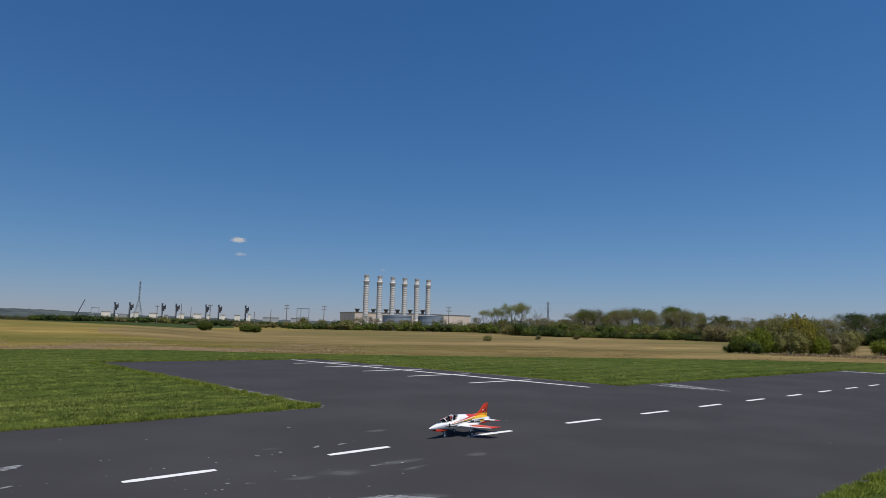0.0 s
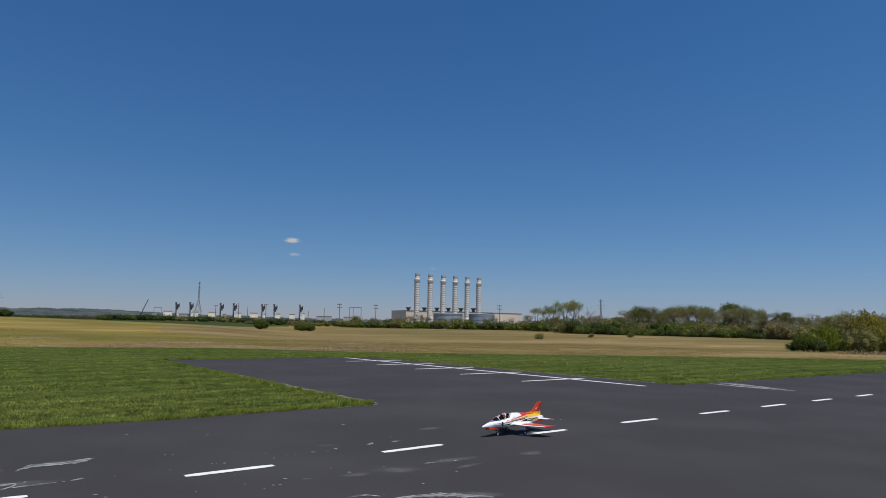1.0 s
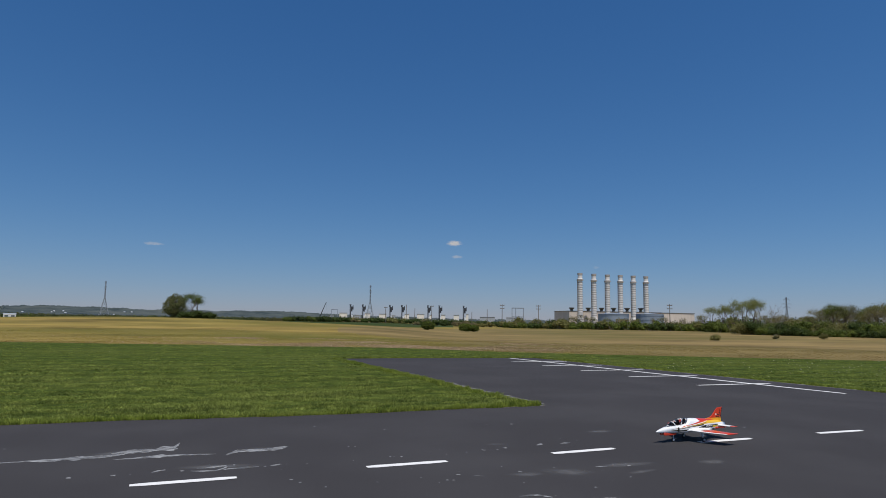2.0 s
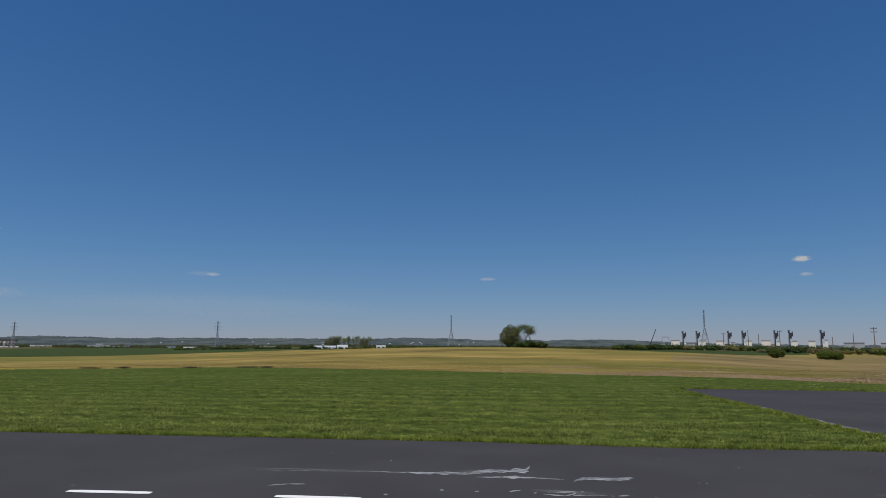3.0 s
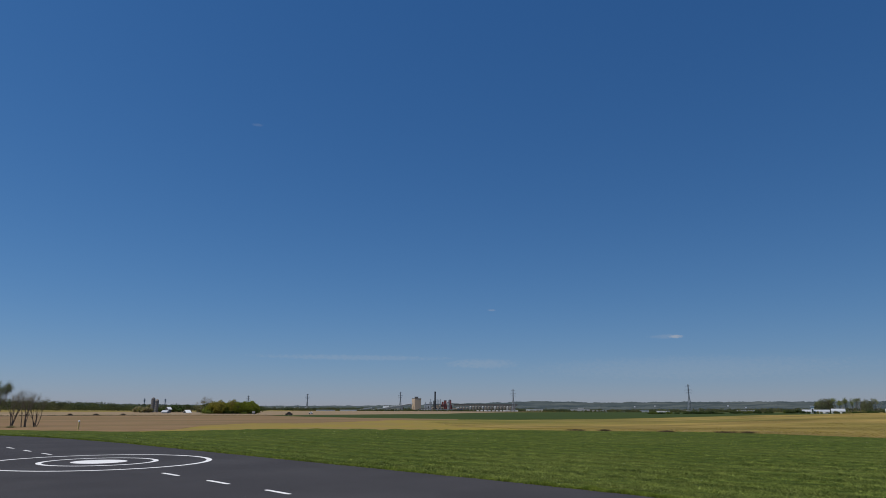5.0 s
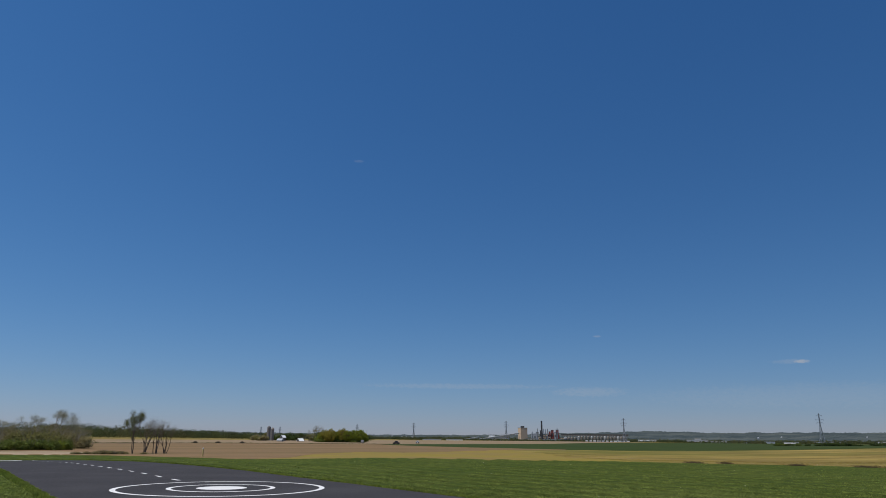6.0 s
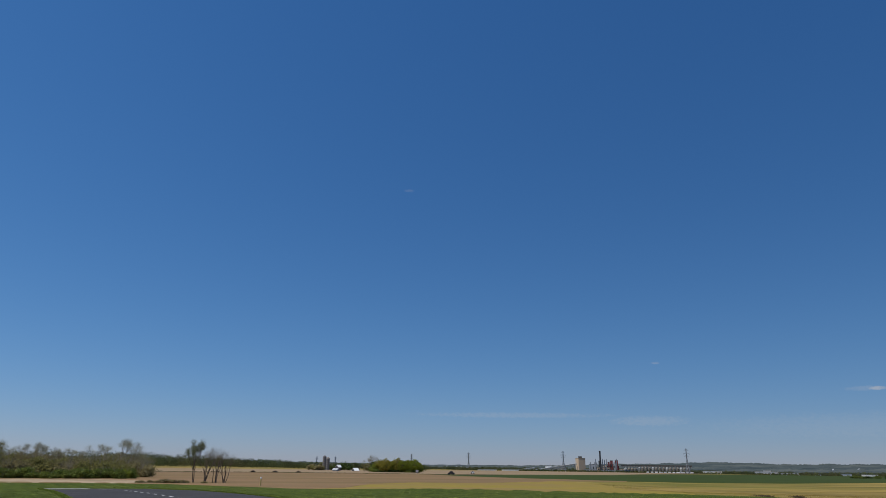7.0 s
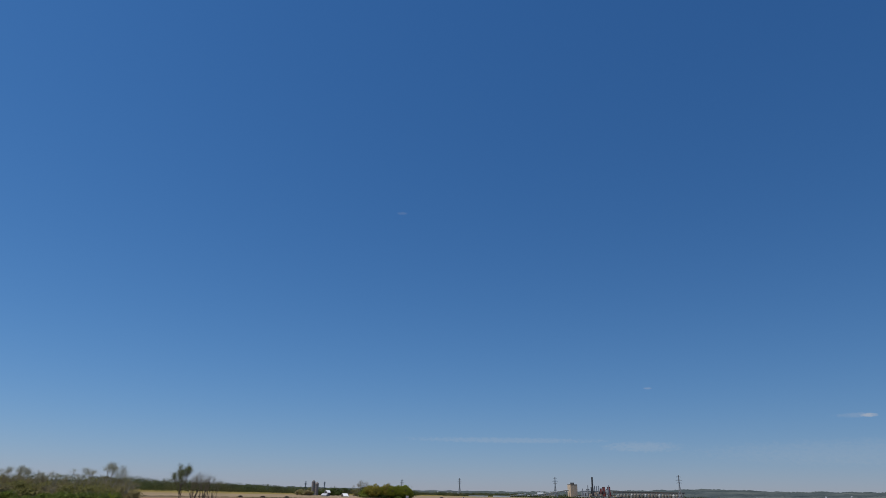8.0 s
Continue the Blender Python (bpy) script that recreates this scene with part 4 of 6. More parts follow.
def arch(x_low, x_top, half, z_low, z_top, w=0.006):
    """A narrow white hoop over the canopy that leans from its feet to its top."""
    s, n, rings = Shape(), 14, []
    for i in range(n + 1):
        t = math.pi * i / n
        k = math.sin(t)
        c = Vector((x_low + (x_top - x_low) * k, -math.cos(t) * half, z_low + (z_top - z_low) * k))
        out = Vector((0, -math.cos(t), max(k, 0.15))).normalized() * 0.0035
        rings.append([c + out + Vector((-w, 0, 0)), c + out + Vector((w, 0, 0)), c - out + Vector((w, 0, 0)), c - out + Vector((-w, 0, 0))])
    return s.loft(rings)


for low, top, half, z in ((0.305, 0.285, 0.0475, 0.266), (0.395, 0.440, 0.0545, 0.306)):
    part("canopy_frame", arch(low, top, half, 0.218, z), JET_WHITE, canopy, "white canopy hoop", smooth=True)
part("cockpit_floor", Shape().box((0.38, 0, 0.236), (0.26, 0.066, 0.012)), COCKPIT, jet, "dark cockpit floor")
part("instrument_hood", Shape().loft([section(x, w, 0.225, z, 2.4, 12) for x, w, z in ((0.235, 0.018, 0.235), (0.27, 0.030, 0.250), (0.297, 0.033, 0.254))]), JET_BLACK, jet, "black instrument hood", smooth=True)
for x, h in ((0.375, 0.283), (0.485, 0.292)):
    part("ejection_seat", Shape().add([(x, -0.018, 0.238), (x, 0.018, 0.238), (x + 0.022, 0.016, h), (x + 0.022, -0.016, h), (x + 0.018, -0.018, 0.238), (x + 0.018, 0.018, 0.238), (x + 0.034, 0.016, h), (x + 0.034, -0.016, h)],
                                      [(0, 3, 2, 1), (4, 5, 6, 7), (0, 1, 5, 4), (1, 2, 6, 5), (2, 3, 7, 6), (3, 0, 4, 7)]).box((x - 0.010, 0, 0.248), (0.034, 0.036, 0.012)), COCKPIT, jet, "dark brown cockpit seat")


def slab(root, tip, thick, z_root, z_tip, mat, name, side=1, label="", parent=None, c0=0.0, c1=1.0, s0=0.0, s1=1.0, skin=0.0, rows=11, kink=()):
    """A tapered flying surface from (x0, x1, y) at the root to (x0, x1, y) at the tip; c and s cut out a stretch of chord and span."""
    prof = [(0, 0), (0.03, 0.42), (0.10, 0.72), (0.3, 1), (0.55, 0.85), (0.8, 0.45), (1, 0.06), (1, -0.06), (0.8, -0.30), (0.55, -0.55), (0.3, -0.68), (0.10, -0.52), (0.03, -0.32)]
    up, down = ([p[1] for p in prof[:7]], [p[1] for p in [prof[0]] + prof[:6:-1]])
    ups, downs = [p[0] for p in prof[:7]], [p[0] for p in [prof[0]] + prof[:6:-1]]
    cs = [c0 + (c1 - c0) * k for k in (0, 0.04, 0.12, 0.3, 0.55, 0.8, 1)]
    rings = []
    for t in np.linspace(s0, s1, rows):
        knots = (root, *kink, tip)
        ys = [(q[2] - root[2]) / (tip[2] - root[2]) for q in knots]
        x0, x1, y = (float(np.interp(t, ys, [q[i] for q in knots])) for i in range(3))
        z, k = z_root + (z_tip - z_root) * t, thick * (1 - 0.55 * t) * (0.4 if t == 1 else 1)
        ring_pts = [(c, float(np.interp(c, ups, up)) * k + skin) for c in cs] + [(c, float(np.interp(c, downs, down)) * k - skin) for c in cs[:0:-1]]
        rings.append([(x0 + (x1 - x0) * a, side * y, z + b) for a, b in ring_pts])
    if side > 0:
        rings = [r[::-1] for r in rings]
    return part(name, Shape().loft(rings), mat, parent or jet, label, smooth=True)


for side in (-1, 1):
    # strake, wing, its red panel, control surfaces and tip
    part("wing_root_fairing", Shape().loft([section(x, w, a, b, 2.2, 14) for x, w, a, b in ((0.40, 0.004, 0.148, 0.156), (0.47, 0.022, 0.140, 0.168), (0.58, 0.040, 0.130, 0.178), (0.74, 0.044, 0.126, 0.176), (0.88, 0.030, 0.130, 0.166), (0.95, 0.006, 0.140, 0.154))]), JET_WHITE, jet, "white wing root fairing", smooth=True).location = (0, side * 0.078, 0)
    root, tip, kink = (0.53, 0.86, 0.07), (0.735, 0.925, 0.52), ((0.555, 0.865, 0.20), (0.60, 0.875, 0.31), (0.66, 0.895, 0.42))
    wing = slab(root, tip, 0.018, 0.150, 0.150, JET_WHITE, "wing", side, "white wing with red outer panel", kink=kink)
    slab(root, tip, 0.018, 0.150, 0.150, JET_RED, "wing_panel", side, "red wing panel", wing, 0.08, 1.0, 0.32, 0.985, 0.0012, 7, kink)
    part("wing_tip", Shape().loft([section(x, w, 0.150 - w, 0.150 + w, 2.0, 10) for x, w in ((0.725, 0.002), (0.76, 0.007), (0.85, 0.008), (0.92, 0.006), (0.945, 0.002))]), JET_RED, wing, "red tip pod", smooth=True).location = (0, side * 0.523, 0)
    tail_root, tail_tip = (1.075, 1.225, 0.042), (1.19, 1.275, 0.236)
    tail = slab(tail_root, tail_tip, 0.010, 0.188, 0.184, JET_WHITE, "tailplane", side, "white tailplane with red tip")
    slab(tail_root, tail_tip, 0.010, 0.188, 0.184, JET_RED, "tail_tip", side, "red tail tip", tail, 0.0, 1.0, 0.80, 1.0, 0.001, 3)
    intake = part("air_intake", Shape().loft([section(x, w, a, b, 3.5, 16) for x, w, a, b in ((0.335, 0.024, 0.140, 0.204), (0.36, 0.029, 0.134, 0.210), (0.46, 0.028, 0.130, 0.208), (0.64, 0.010, 0.138, 0.190))]), JET, jet, smooth=True)
    intake.location = (0, side * 0.072, 0)
    part("intake_mouth", Shape().loft([section(x, w, a, b, 3.5, 16) for x, w, a, b in ((0.330, 0.017, 0.148, 0.196), (0.3345, 0.020, 0.144, 0.200))]), JET_BLACK, intake, "black intake mouth")
    lip = part("gear_door", Shape().loft([section(x, w, a, b, 4, 12) for x, w, a, b in ((0.105, 0.003, 0.106, 0.128), (0.12, 0.005, 0.098, 0.134), (0.31, 0.005, 0.096, 0.132), (0.325, 0.003, 0.102, 0.128))]), JET_RED, jet, "red undercarriage door")
    lip.location = (0, side * 0.036, 0)
    part("main_strut", Shape().tube((0.695, side * 0.155, 0.148), (0.690, side * 0.160, 0.075), 0.0085, 0.0085, 10).tube((0.690, side * 0.160, 0.08), (0.683, side * 0.162, 0.032), 0.006, 0.006, 10).tube((0.683, side * 0.158, 0.032), (0.683, side * 0.178, 0.032), 0.005, 0.005, 8), ALLOY, jet, "bare metal strut")
    wheel = part("main_wheel", Shape().lathe([(0.020, -0.012), (0.028, -0.012), (0.032, -0.006), (0.032, 0.006), (0.028, 0.012), (0.020, 0.012)], 22), TYRE, jet, "black rubber wheel")
    wheel.matrix_local = pose(0.683, side * 0.178, 0.032, 90)
    part("hub", Shape().lathe([(0.006, -0.014), (0.018, -0.013), (0.019, 0.0), (0.018, 0.013), (0.006, 0.014)], 16), ALLOY, wheel, "bright metal hub", smooth=True)
    part("strut_door", Shape().box((0.70, side * 0.143, 0.108), (0.060, 0.004, 0.062), 0, 1.15), JET_WHITE, jet, "white undercarriage door")
    part("exhaust_fairing", Shape().loft([section(x, w, a, b, 2.2, 12) for x, w, a, b in ((1.00, 0.004, 0.150, 0.160), (1.08, 0.016, 0.142, 0.170), (1.20, 0.016, 0.142, 0.168), (1.25, 0.008, 0.146, 0.162))]), JET_RED, jet, "red rear fairing", smooth=True).location = (0, side * 0.052, 0)
fin = Shape()
out = [(0.90, 0.279), (1.00, 0.290), (1.045, 0.312), (1.085, 0.350), (1.125, 0.393), (1.150, 0.415), (1.170, 0.423), (1.246, 0.427), (1.240, 0.395), (1.222, 0.330), (1.214, 0.280), (1.214, 0.222), (1.10, 0.245)]
n = len(out)
fin.add([(x, 0.008 * (1 if z < 0.41 else 0.45), z) for x, z in out] + [(x, -0.008 * (1 if z < 0.41 else 0.45), z) for x, z in out],
        [tuple(range(n)), tuple(range(2 * n - 1, n - 1, -1))] + [(i, i + n, (i + 1) % n + n, (i + 1) % n) for i in range(n)])
fin_ob = part("tail_fin", fin, FIN, jet, "red tail fin with black chequers")
part("rudder_gap", Shape().add([(1.176, -0.0088, 0.250), (1.180, -0.0088, 0.250), (1.206, -0.0060, 0.408), (1.202, -0.0060, 0.408), (1.176, 0.0088, 0.250), (1.180, 0.0088, 0.250), (1.206, 0.0060, 0.408), (1.202, 0.0060, 0.408)],
                               [(0, 1, 2, 3), (7, 6, 5, 4), (0, 4, 5, 1), (1, 5, 6, 2), (2, 6, 7, 3), (3, 7, 4, 0)]), JET_BLACK, fin_ob, "dark rudder hinge line")
for side in (-1, 1):
    star = Shape()
    rays = [(1.118 + math.cos(math.pi * i / 5 + 0.3) * (0.020 if i % 2 == 0 else 0.008), 0.330 + math.sin(math.pi * i / 5 + 0.3) * (0.016 if i % 2 == 0 else 0.007)) for i in range(10)]
    star.add([(x, side * 0.0081, z) for x, z in rays] + [(x, side * 0.0092, z) for x, z in rays], [tuple(range(10)), tuple(range(10, 20))[::-1]] + [(i, i + 10, (i + 1) % 10 + 10, (i + 1) % 10) for i in range(10)])
    part("fin_emblem", star, JET_WHITE, fin_ob, "white star emblem")
part("exhaust_nozzle", Shape().loft([section(x, w, 0.182 - w, 0.182 + w, 2.0, 18) for x, w in ((1.20, 0.046), (1.255, 0.040), (1.268, 0.036), (1.262, 0.031), (1.225, 0.030))]), ALLOY, jet, "bare metal jet nozzle", smooth=True)
part("nose_strut", Shape().tube((0.315, 0, 0.125), (0.312, 0, 0.065), 0.0075, 0.0075, 10).tube((0.312, 0, 0.07), (0.306, 0.016, 0.030), 0.005, 0.005, 8).tube((0.312, 0, 0.07), (0.306, -0.016, 0.030), 0.005, 0.005, 8), ALLOY, jet, "bare metal strut")
nose = part("nose_wheel", Shape().lathe([(0.018, -0.010), (0.025, -0.010), (0.029, -0.005), (0.029, 0.005), (0.025, 0.010), (0.018, 0.010)], 22), TYRE, jet, "black rubber wheel")
nose.matrix_local = pose(0.306, 0, 0.029, 90)
part("hub", Shape().lathe([(0.005, -0.013), (0.017, -0.012), (0.018, 0.0), (0.017, 0.012), (0.005, 0.013)], 16), JET_WHITE, nose, "white hub", smooth=True)
for side in (-1, 1):
    mark = Shape()
    for i in range(7):
        mark.box((0.855 + i * 0.018, side * (0.0812 - 0.0075 * i / 7 * 1.2), 0.190 + 0.003 * (i % 2)), (0.012, 0.004, 0.020 if i == 0 else 0.012), side * -3.5)
    part("side_marking", mark, JET_WHITE, jet, "white lettering bars on the side")


# ---- power station with six stacks ----
def stack(az, r, h):
    x, y, z = polar(az, r)
    ob = thing("power_station_stack", (x, y, z - 0.3), "tall pale banded cylindrical power station stack", "chimney", "power station stacks", rz=az)
    part("shaft", Shape().lathe([(3.3, 0), (3.3, 9), (3.1, 9.6), (2.55, 10.5), (2.4, h * 0.86), (2.7, h * 0.87), (2.7, h * 0.90), (2.35, h * 0.91), (2.35, h)], 24), CONCRETE, ob, smooth=False)
    for i in range(15):
        zb = 12.5 + i * (h * 0.86 - 14) / 14
        part("stiffener_ring", Shape().lathe([(2.38, -0.32), (2.68, -0.22), (2.68, 0.22), (2.38, 0.32)], 20, (0, 0, zb)), STACK_BAND, ob)
    for i in range(4):
        part("base_ring", Shape().lathe([(3.25, -0.3), (3.5, -0.2), (3.5, 0.2), (3.25, 0.3)], 20, (0, 0, 1.5 + i * 2.2)), STACK_BAND, ob)
    part("gallery", Shape().lathe([(2.5, 0), (3.3, 0.1), (3.3, 1.5), (3.1, 1.5), (3.1, 0.4), (2.5, 0.3)], 20, (0, 0, h * 0.865)), STACK_BAND, ob, "dark walkway ring")
    part("crown", Shape().lathe([(2.3, 0), (2.6, 0.2), (2.6, 2.2), (2.0, 2.2), (2.0, 0.5)], 24, (0, 0, h - 1.8)), STACK_BAND, ob, "dark stack crown")
    lad = Shape().box((-2.65, 0, h * 0.48), (0.5, 0.9, h * 0.80))
    part("ladder", lad, STACK_BAND, ob, "dark caged ladder")


for az, r, el in ((-34.93, 680, 4.36), (-36.09, 690, 4.29), (-37.22, 700, 4.22), (-38.28, 710, 4.17), (-39.34, 720, 4.12), (-40.36, 730, 4.06)):
    stack(az, r, top_at(az, r, el))


def strip_building(name, az0, r0, az1, r1, depth, h, wall, roof, label, category="building", bays=0, group="", base=0.5, pitched=0.0):
    """A long building whose front runs between two places; depth goes away from the camera."""
    a, b = Vector(polar(az0, r0)), Vector(polar(az1, r1))
    c = (a + b) / 2
    d = b - a
    ang = math.degrees(math.atan2(d.y, d.x))
    w = math.hypot(d.x, d.y)
    away = 1 if Vector((-d.y, d.x)).dot(Vector((c.x, c.y))) > 0 else -1
    z = min(a.z, b.z)
    ob = thing(name, (c.x, c.y, z - base), label, category, group, rz=ang)
    part("wall", Shape().box((0, away * depth / 2, (h + base) / 2), (w, depth, h + base)), wall, ob)
    if pitched:
        s = Shape().add([(-w / 2 - 0.1, -0.08 * away, h + base), (w / 2 + 0.1, -0.08 * away, h + base), (w / 2 + 0.1, away * depth / 2, h + base + pitched), (-w / 2 - 0.1, away * depth / 2, h + base + pitched), (-w / 2 - 0.1, away * (depth + 0.08), h + base), (w / 2 + 0.1, away * (depth + 0.08), h + base)],
                        [(0, 1, 2, 3), (3, 2, 5, 4), (0, 3, 4), (1, 5, 2)])
    else:
        s = Shape().box((0, away * depth / 2, h + base + 0.25), (w + 0.8, depth + 0.8, 0.5))
    part("roof", s, roof, ob)
    for i in range(bays):
        x = -w / 2 + (i + 0.5) * w / bays
        part("window", Shape().box((x, -away * 0.06, h * 0.55 + base), (w / bays * 0.55, 0.2, h * 0.28)), GLASS_DARK, ob, "dark window band")
    return ob


strip_building("turbine_hall", -34.0, 735, -41.5, 790, 40, top_at(-36, 750, 1.08), HALL, HALL_DARK, "long pale tan turbine hall with a dark roof edge", bays=0)
strip_building("turbine_hall_wing", -41.6, 770, -44.1, 800, 30, top_at(-43, 780, 1.0), HALL, HALL_DARK, "pale tan annexe of the turbine hall", bays=0)
for az in (-34.2, -35.6, -36.7, -37.7, -38.8, -39.9):
    x, y, z = polar(az, 738)
    ob = thing("roof_fan", (x, y, z + top_at(-36, 750, 1.08) - 0.2), "dark flared exhaust cowl on the hall roof", "vent", "roof cowls")
    part("cowl", Shape().lathe([(2.0, 0), (1.4, 1.6), (3.0, 3.6), (3.0, 4.2)], 12), HALL_DARK, ob)
for az, r, d in ((-37.68, 650, 29), (-40.62, 660, 26)):
    h = top_at(az, r, 0.93)
    x, y, z = polar(az, r)
    ob = thing("storage_tank", (x, y, z - 0.5), "wide blue-grey steel storage tank", "tank", "storage tanks")
    part("shell", Shape().lathe([(d / 2, 0), (d / 2, h)], 48), TANK, ob)
    part("roof", Shape().lathe([(d / 2 + 0.2, h - 0.3), (d / 2 + 0.2, h + 0.25), (0.4, h + 1.2)], 48), TANK, ob)
    for k in range(3):
        part("wind_girder", Shape().lathe([(d / 2, -0.12), (d / 2 + 0.25, -0.1), (d / 2 + 0.25, 0.1), (d / 2, 0.12)], 48, (0, 0, h * (0.3 + 0.3 * k))), TANK, ob)

# ---- row of gas turbine units with short dark exhausts ----
for az, el in ((-15.06, 1.44), (-16.12, 1.45), (-18.48, 1.45), (-19.52, 1.46), (-21.80, 1.46), (-22.80, 1.47), (-24.93, 1.47)):
    r = 900
    x, y, z = polar(az, r)
    h = top_at(az, r, el)
    ob = thing("gas_turbine_unit", (x, y, z - 0.5), "gas turbine unit with a dark exhaust stack and pale base", "turbine unit", "gas turbine units", rz=az)
    part("exhaust", Shape().box((-0.6, 0, h * 0.48), (1.3, 3.0, h * 0.96)), DARK_STEEL, ob, "dark exhaust duct")
    part("cap", Shape().box((-0.9, 0, h * 0.985), (2.7, 3.2, h * 0.03)).box((-1.4, 0, h * 0.93), (0.5, 2.0, h * 0.10)), DARK_STEEL, ob)
    part("silencer", Shape().box((1.6, 0, h * 0.80), (3.4, 3.2, h * 0.17)).box((0.9, 0, h * 0.67), (2.2, 2.8, h * 0.12), 0, 0.7).box((2.6, 0, h * 0.91), (1.0, 2.0, h * 0.07)), DARK_STEEL, ob, "dark blue-grey silencer box")
    part("ladder", Shape().box((-1.8, 1.8, h * 0.55), (0.35, 0.4, h * 0.8)), DARK_STEEL, ob)
    part("base", Shape().box((1.6, 0, h * 0.30), (2.6, 5, h * 0.20)), WHITE, ob, "white air-intake housing")
    part("frame", Shape().box((0.6, 0, h * 0.12), (4.2, 4.4, h * 0.20)), GREY, ob, "grey plinth")
for az0, az1, el in ((-14.08, -14.74, 0.66), (-16.25, -16.72, 0.64), (-17.50, -18.12, 0.63), (-18.6, -18.9, 0.50), (-19.72, -20.10, 0.63), (-20.79, -21.43, 0.66), (-21.9, -22.1, 0.58), (-22.92, -23.28, 0.62), (-24.01, -24.47, 0.62), (-25.1, -25.3, 0.70), (-13.2, -13.6, 0.44), (-15.3, -15.9, 0.46), (-26.3, -27.6, 0.48), (-28.6, -29.9, 0.46)):
    strip_building("equipment_shed", az0, 880, az1, 880, 10, top_at(az0, 880, el), CREAM if el > 0.55 else GREY, GREY, "low white equipment shed" if el > 0.55 else "low grey equipment shed", "shed", group="equipment sheds")


# ---- pylons, poles, gantry, crane ----
def lattice(h, w, waist, arms, t):
    """Legs, bracing and cross arms of a lattice tower."""
    body, brace, arm = Shape(), Shape(), Shape()

    def half(z):
        return (w / 2) * (1 - z / (h * waist)) + 0.55 * (z / (h * waist)) if z < h * waist else 0.55 + (0.4 - 0.55) * (z - h * waist) / (h * (1 - waist))

    levels = [h * k for k in (0, 0.16, 0.31, 0.45, 0.56, 0.66, 0.74, 0.82, 0.9, 1.0)]
    for z0, z1 in zip(levels, levels[1:]):
        a, b = half(z0), half(z1)
        for i, j in ((-1, -1), (1, -1), (1, 1), (-1, 1)):
            body.tube((i * a, j * a, z0), (i * b, j * b, z1), t, t, 4, False)
        for i, j, k, l in ((-1, -1, 1, -1), (1, -1, 1, 1), (1, 1, -1, 1), (-1, 1, -1, -1)):
            brace.tube((i * a, j * a, z0), (k * b, l * b, z1), t * 0.6, t * 0.6, 3, False)
            brace.tube((k * a, l * a, z0), (i * b, j * b, z1), t * 0.6, t * 0.6, 3, False)
            brace.tube((i * b, j * b, z1), (k * b, l * b, z1), t * 0.6, t * 0.6, 3, False)
    for k, reach in arms:
        z = h * k
        for sgn in (-1, 1):
            arm.tube((0, 0, z + 1.4), (sgn * reach, 0, z), t * 0.8, t * 0.6, 4, False)
            arm.tube((0, 0, z - 0.4), (sgn * reach, 0, z), t * 0.8, t * 0.6, 4, False)
            arm.tube((sgn * reach, 0, z), (sgn * reach, 0, z - 1.8), t * 0.5, t * 0.5, 4, False)
    return body, brace, arm


def pylon(az, r, el, slim, turn=0.0):
    h = top_at(az, r, el)
    x, y, z = polar(az, r)
    ob = thing("lattice_pylon", (x, y, z - 0.5), "tall narrow grey lattice steel tower" if slim else "grey lattice steel electricity pylon with cross arms", "pylon", "pylons", rz=az + turn)
    t = 0.00022 * r + 0.02
    b, c, a = lattice(h, h * 0.25 if slim else h * 0.15, 0.55 if slim else 0.62, ((0.97, h * 0.025), (0.84, h * 0.03)) if slim else ((0.94, h * 0.085), (0.80, h * 0.13), (0.70, h * 0.10)), t)
    part("mast", b, STEEL, ob)
    part("bracing", c, STEEL, ob)
    part("cross_arm", a, STEEL, ob)


for az, r, el, slim in ((-16.69, 760, 3.17, True), (4.35, 850, 2.84, True), (24.04, 1100, 2.08, False), (38.27, 1350, 1.74, False), (47.92, 1550, 1.47, False), (55.75, 1750, 1.24, False), (60.53, 1900, 1.05, False),
                        (66.84, 2100, 0.74, False), (68.35, 2200, 0.74, False), (-50.81, 800, 2.34, False)):
    pylon(az, r, el, slim, 20 if not slim else 10)


def pole(az, r, el, arms=1):
    h = top_at(az, r, el)
    x, y, z = polar(az, r)
    ob = thing("utility_pole", (x, y, z - 0.3), "tall wooden utility pole with cross arms", "utility pole", "utility poles", rz=az)
    t = 0.14 + r * 0.0003
    part("post", Shape().tube((0, 0, 0), (0, 0, h), t, t * 0.7, 7), WOOD_POLE, ob)
    for k in range(arms):
        part("cross_arm", Shape().box((0, 0, h * (0.95 - 0.13 * k)), (h * 0.20, t * 1.2, t * 1.4)), WOOD_POLE, ob)
        for sgn in (-1, 1):
            part("insulator", Shape().lathe([(t * 0.5, 0), (t * 0.8, 0.3), (t * 0.4, 0.7)], 6, (sgn * h * 0.085, 0, h * (0.95 - 0.13 * k) + t * 0.7)), GREY, ob)


for az, r, el, arms in ((-28.24, 460, 1.66, 2), (-31.37, 460, 1.64, 2), (-42.2, 430, 1.80, 2), (-22.08, 560, 1.48, 1), (-18.06, 600, 1.28, 1), (-19.86, 640, 1.5, 0), (-26.94, 560, 1.2, 0), (-20.6, 640, 1.2, 0), (-25.6, 560, 0.95, 0), (63.3, 640, 0.62, 0)):
    pole(az, r, el, arms)
x, y, z = polar(-29.6, 480)
h = top_at(-29.6, 480, 1.30)
ob = thing("substation_gantry", (x, y, z), "grey steel substation gantry frame", "gantry", rz=-29.6)
for dx in (-4.2, -1.5, 4.2):
    part("leg", Shape().box((dx, 0, h / 2), (0.45, 0.45, h)), STEEL, ob)
part("beam", Shape().box((0, 0, h), (9, 0.5, 0.6)).box((0, 0, h * 0.55), (8.4, 0.3, 0.3)), STEEL, ob)
x, y, z = polar(-13.65, 900)
h = top_at(-13.65, 900, 0.93)
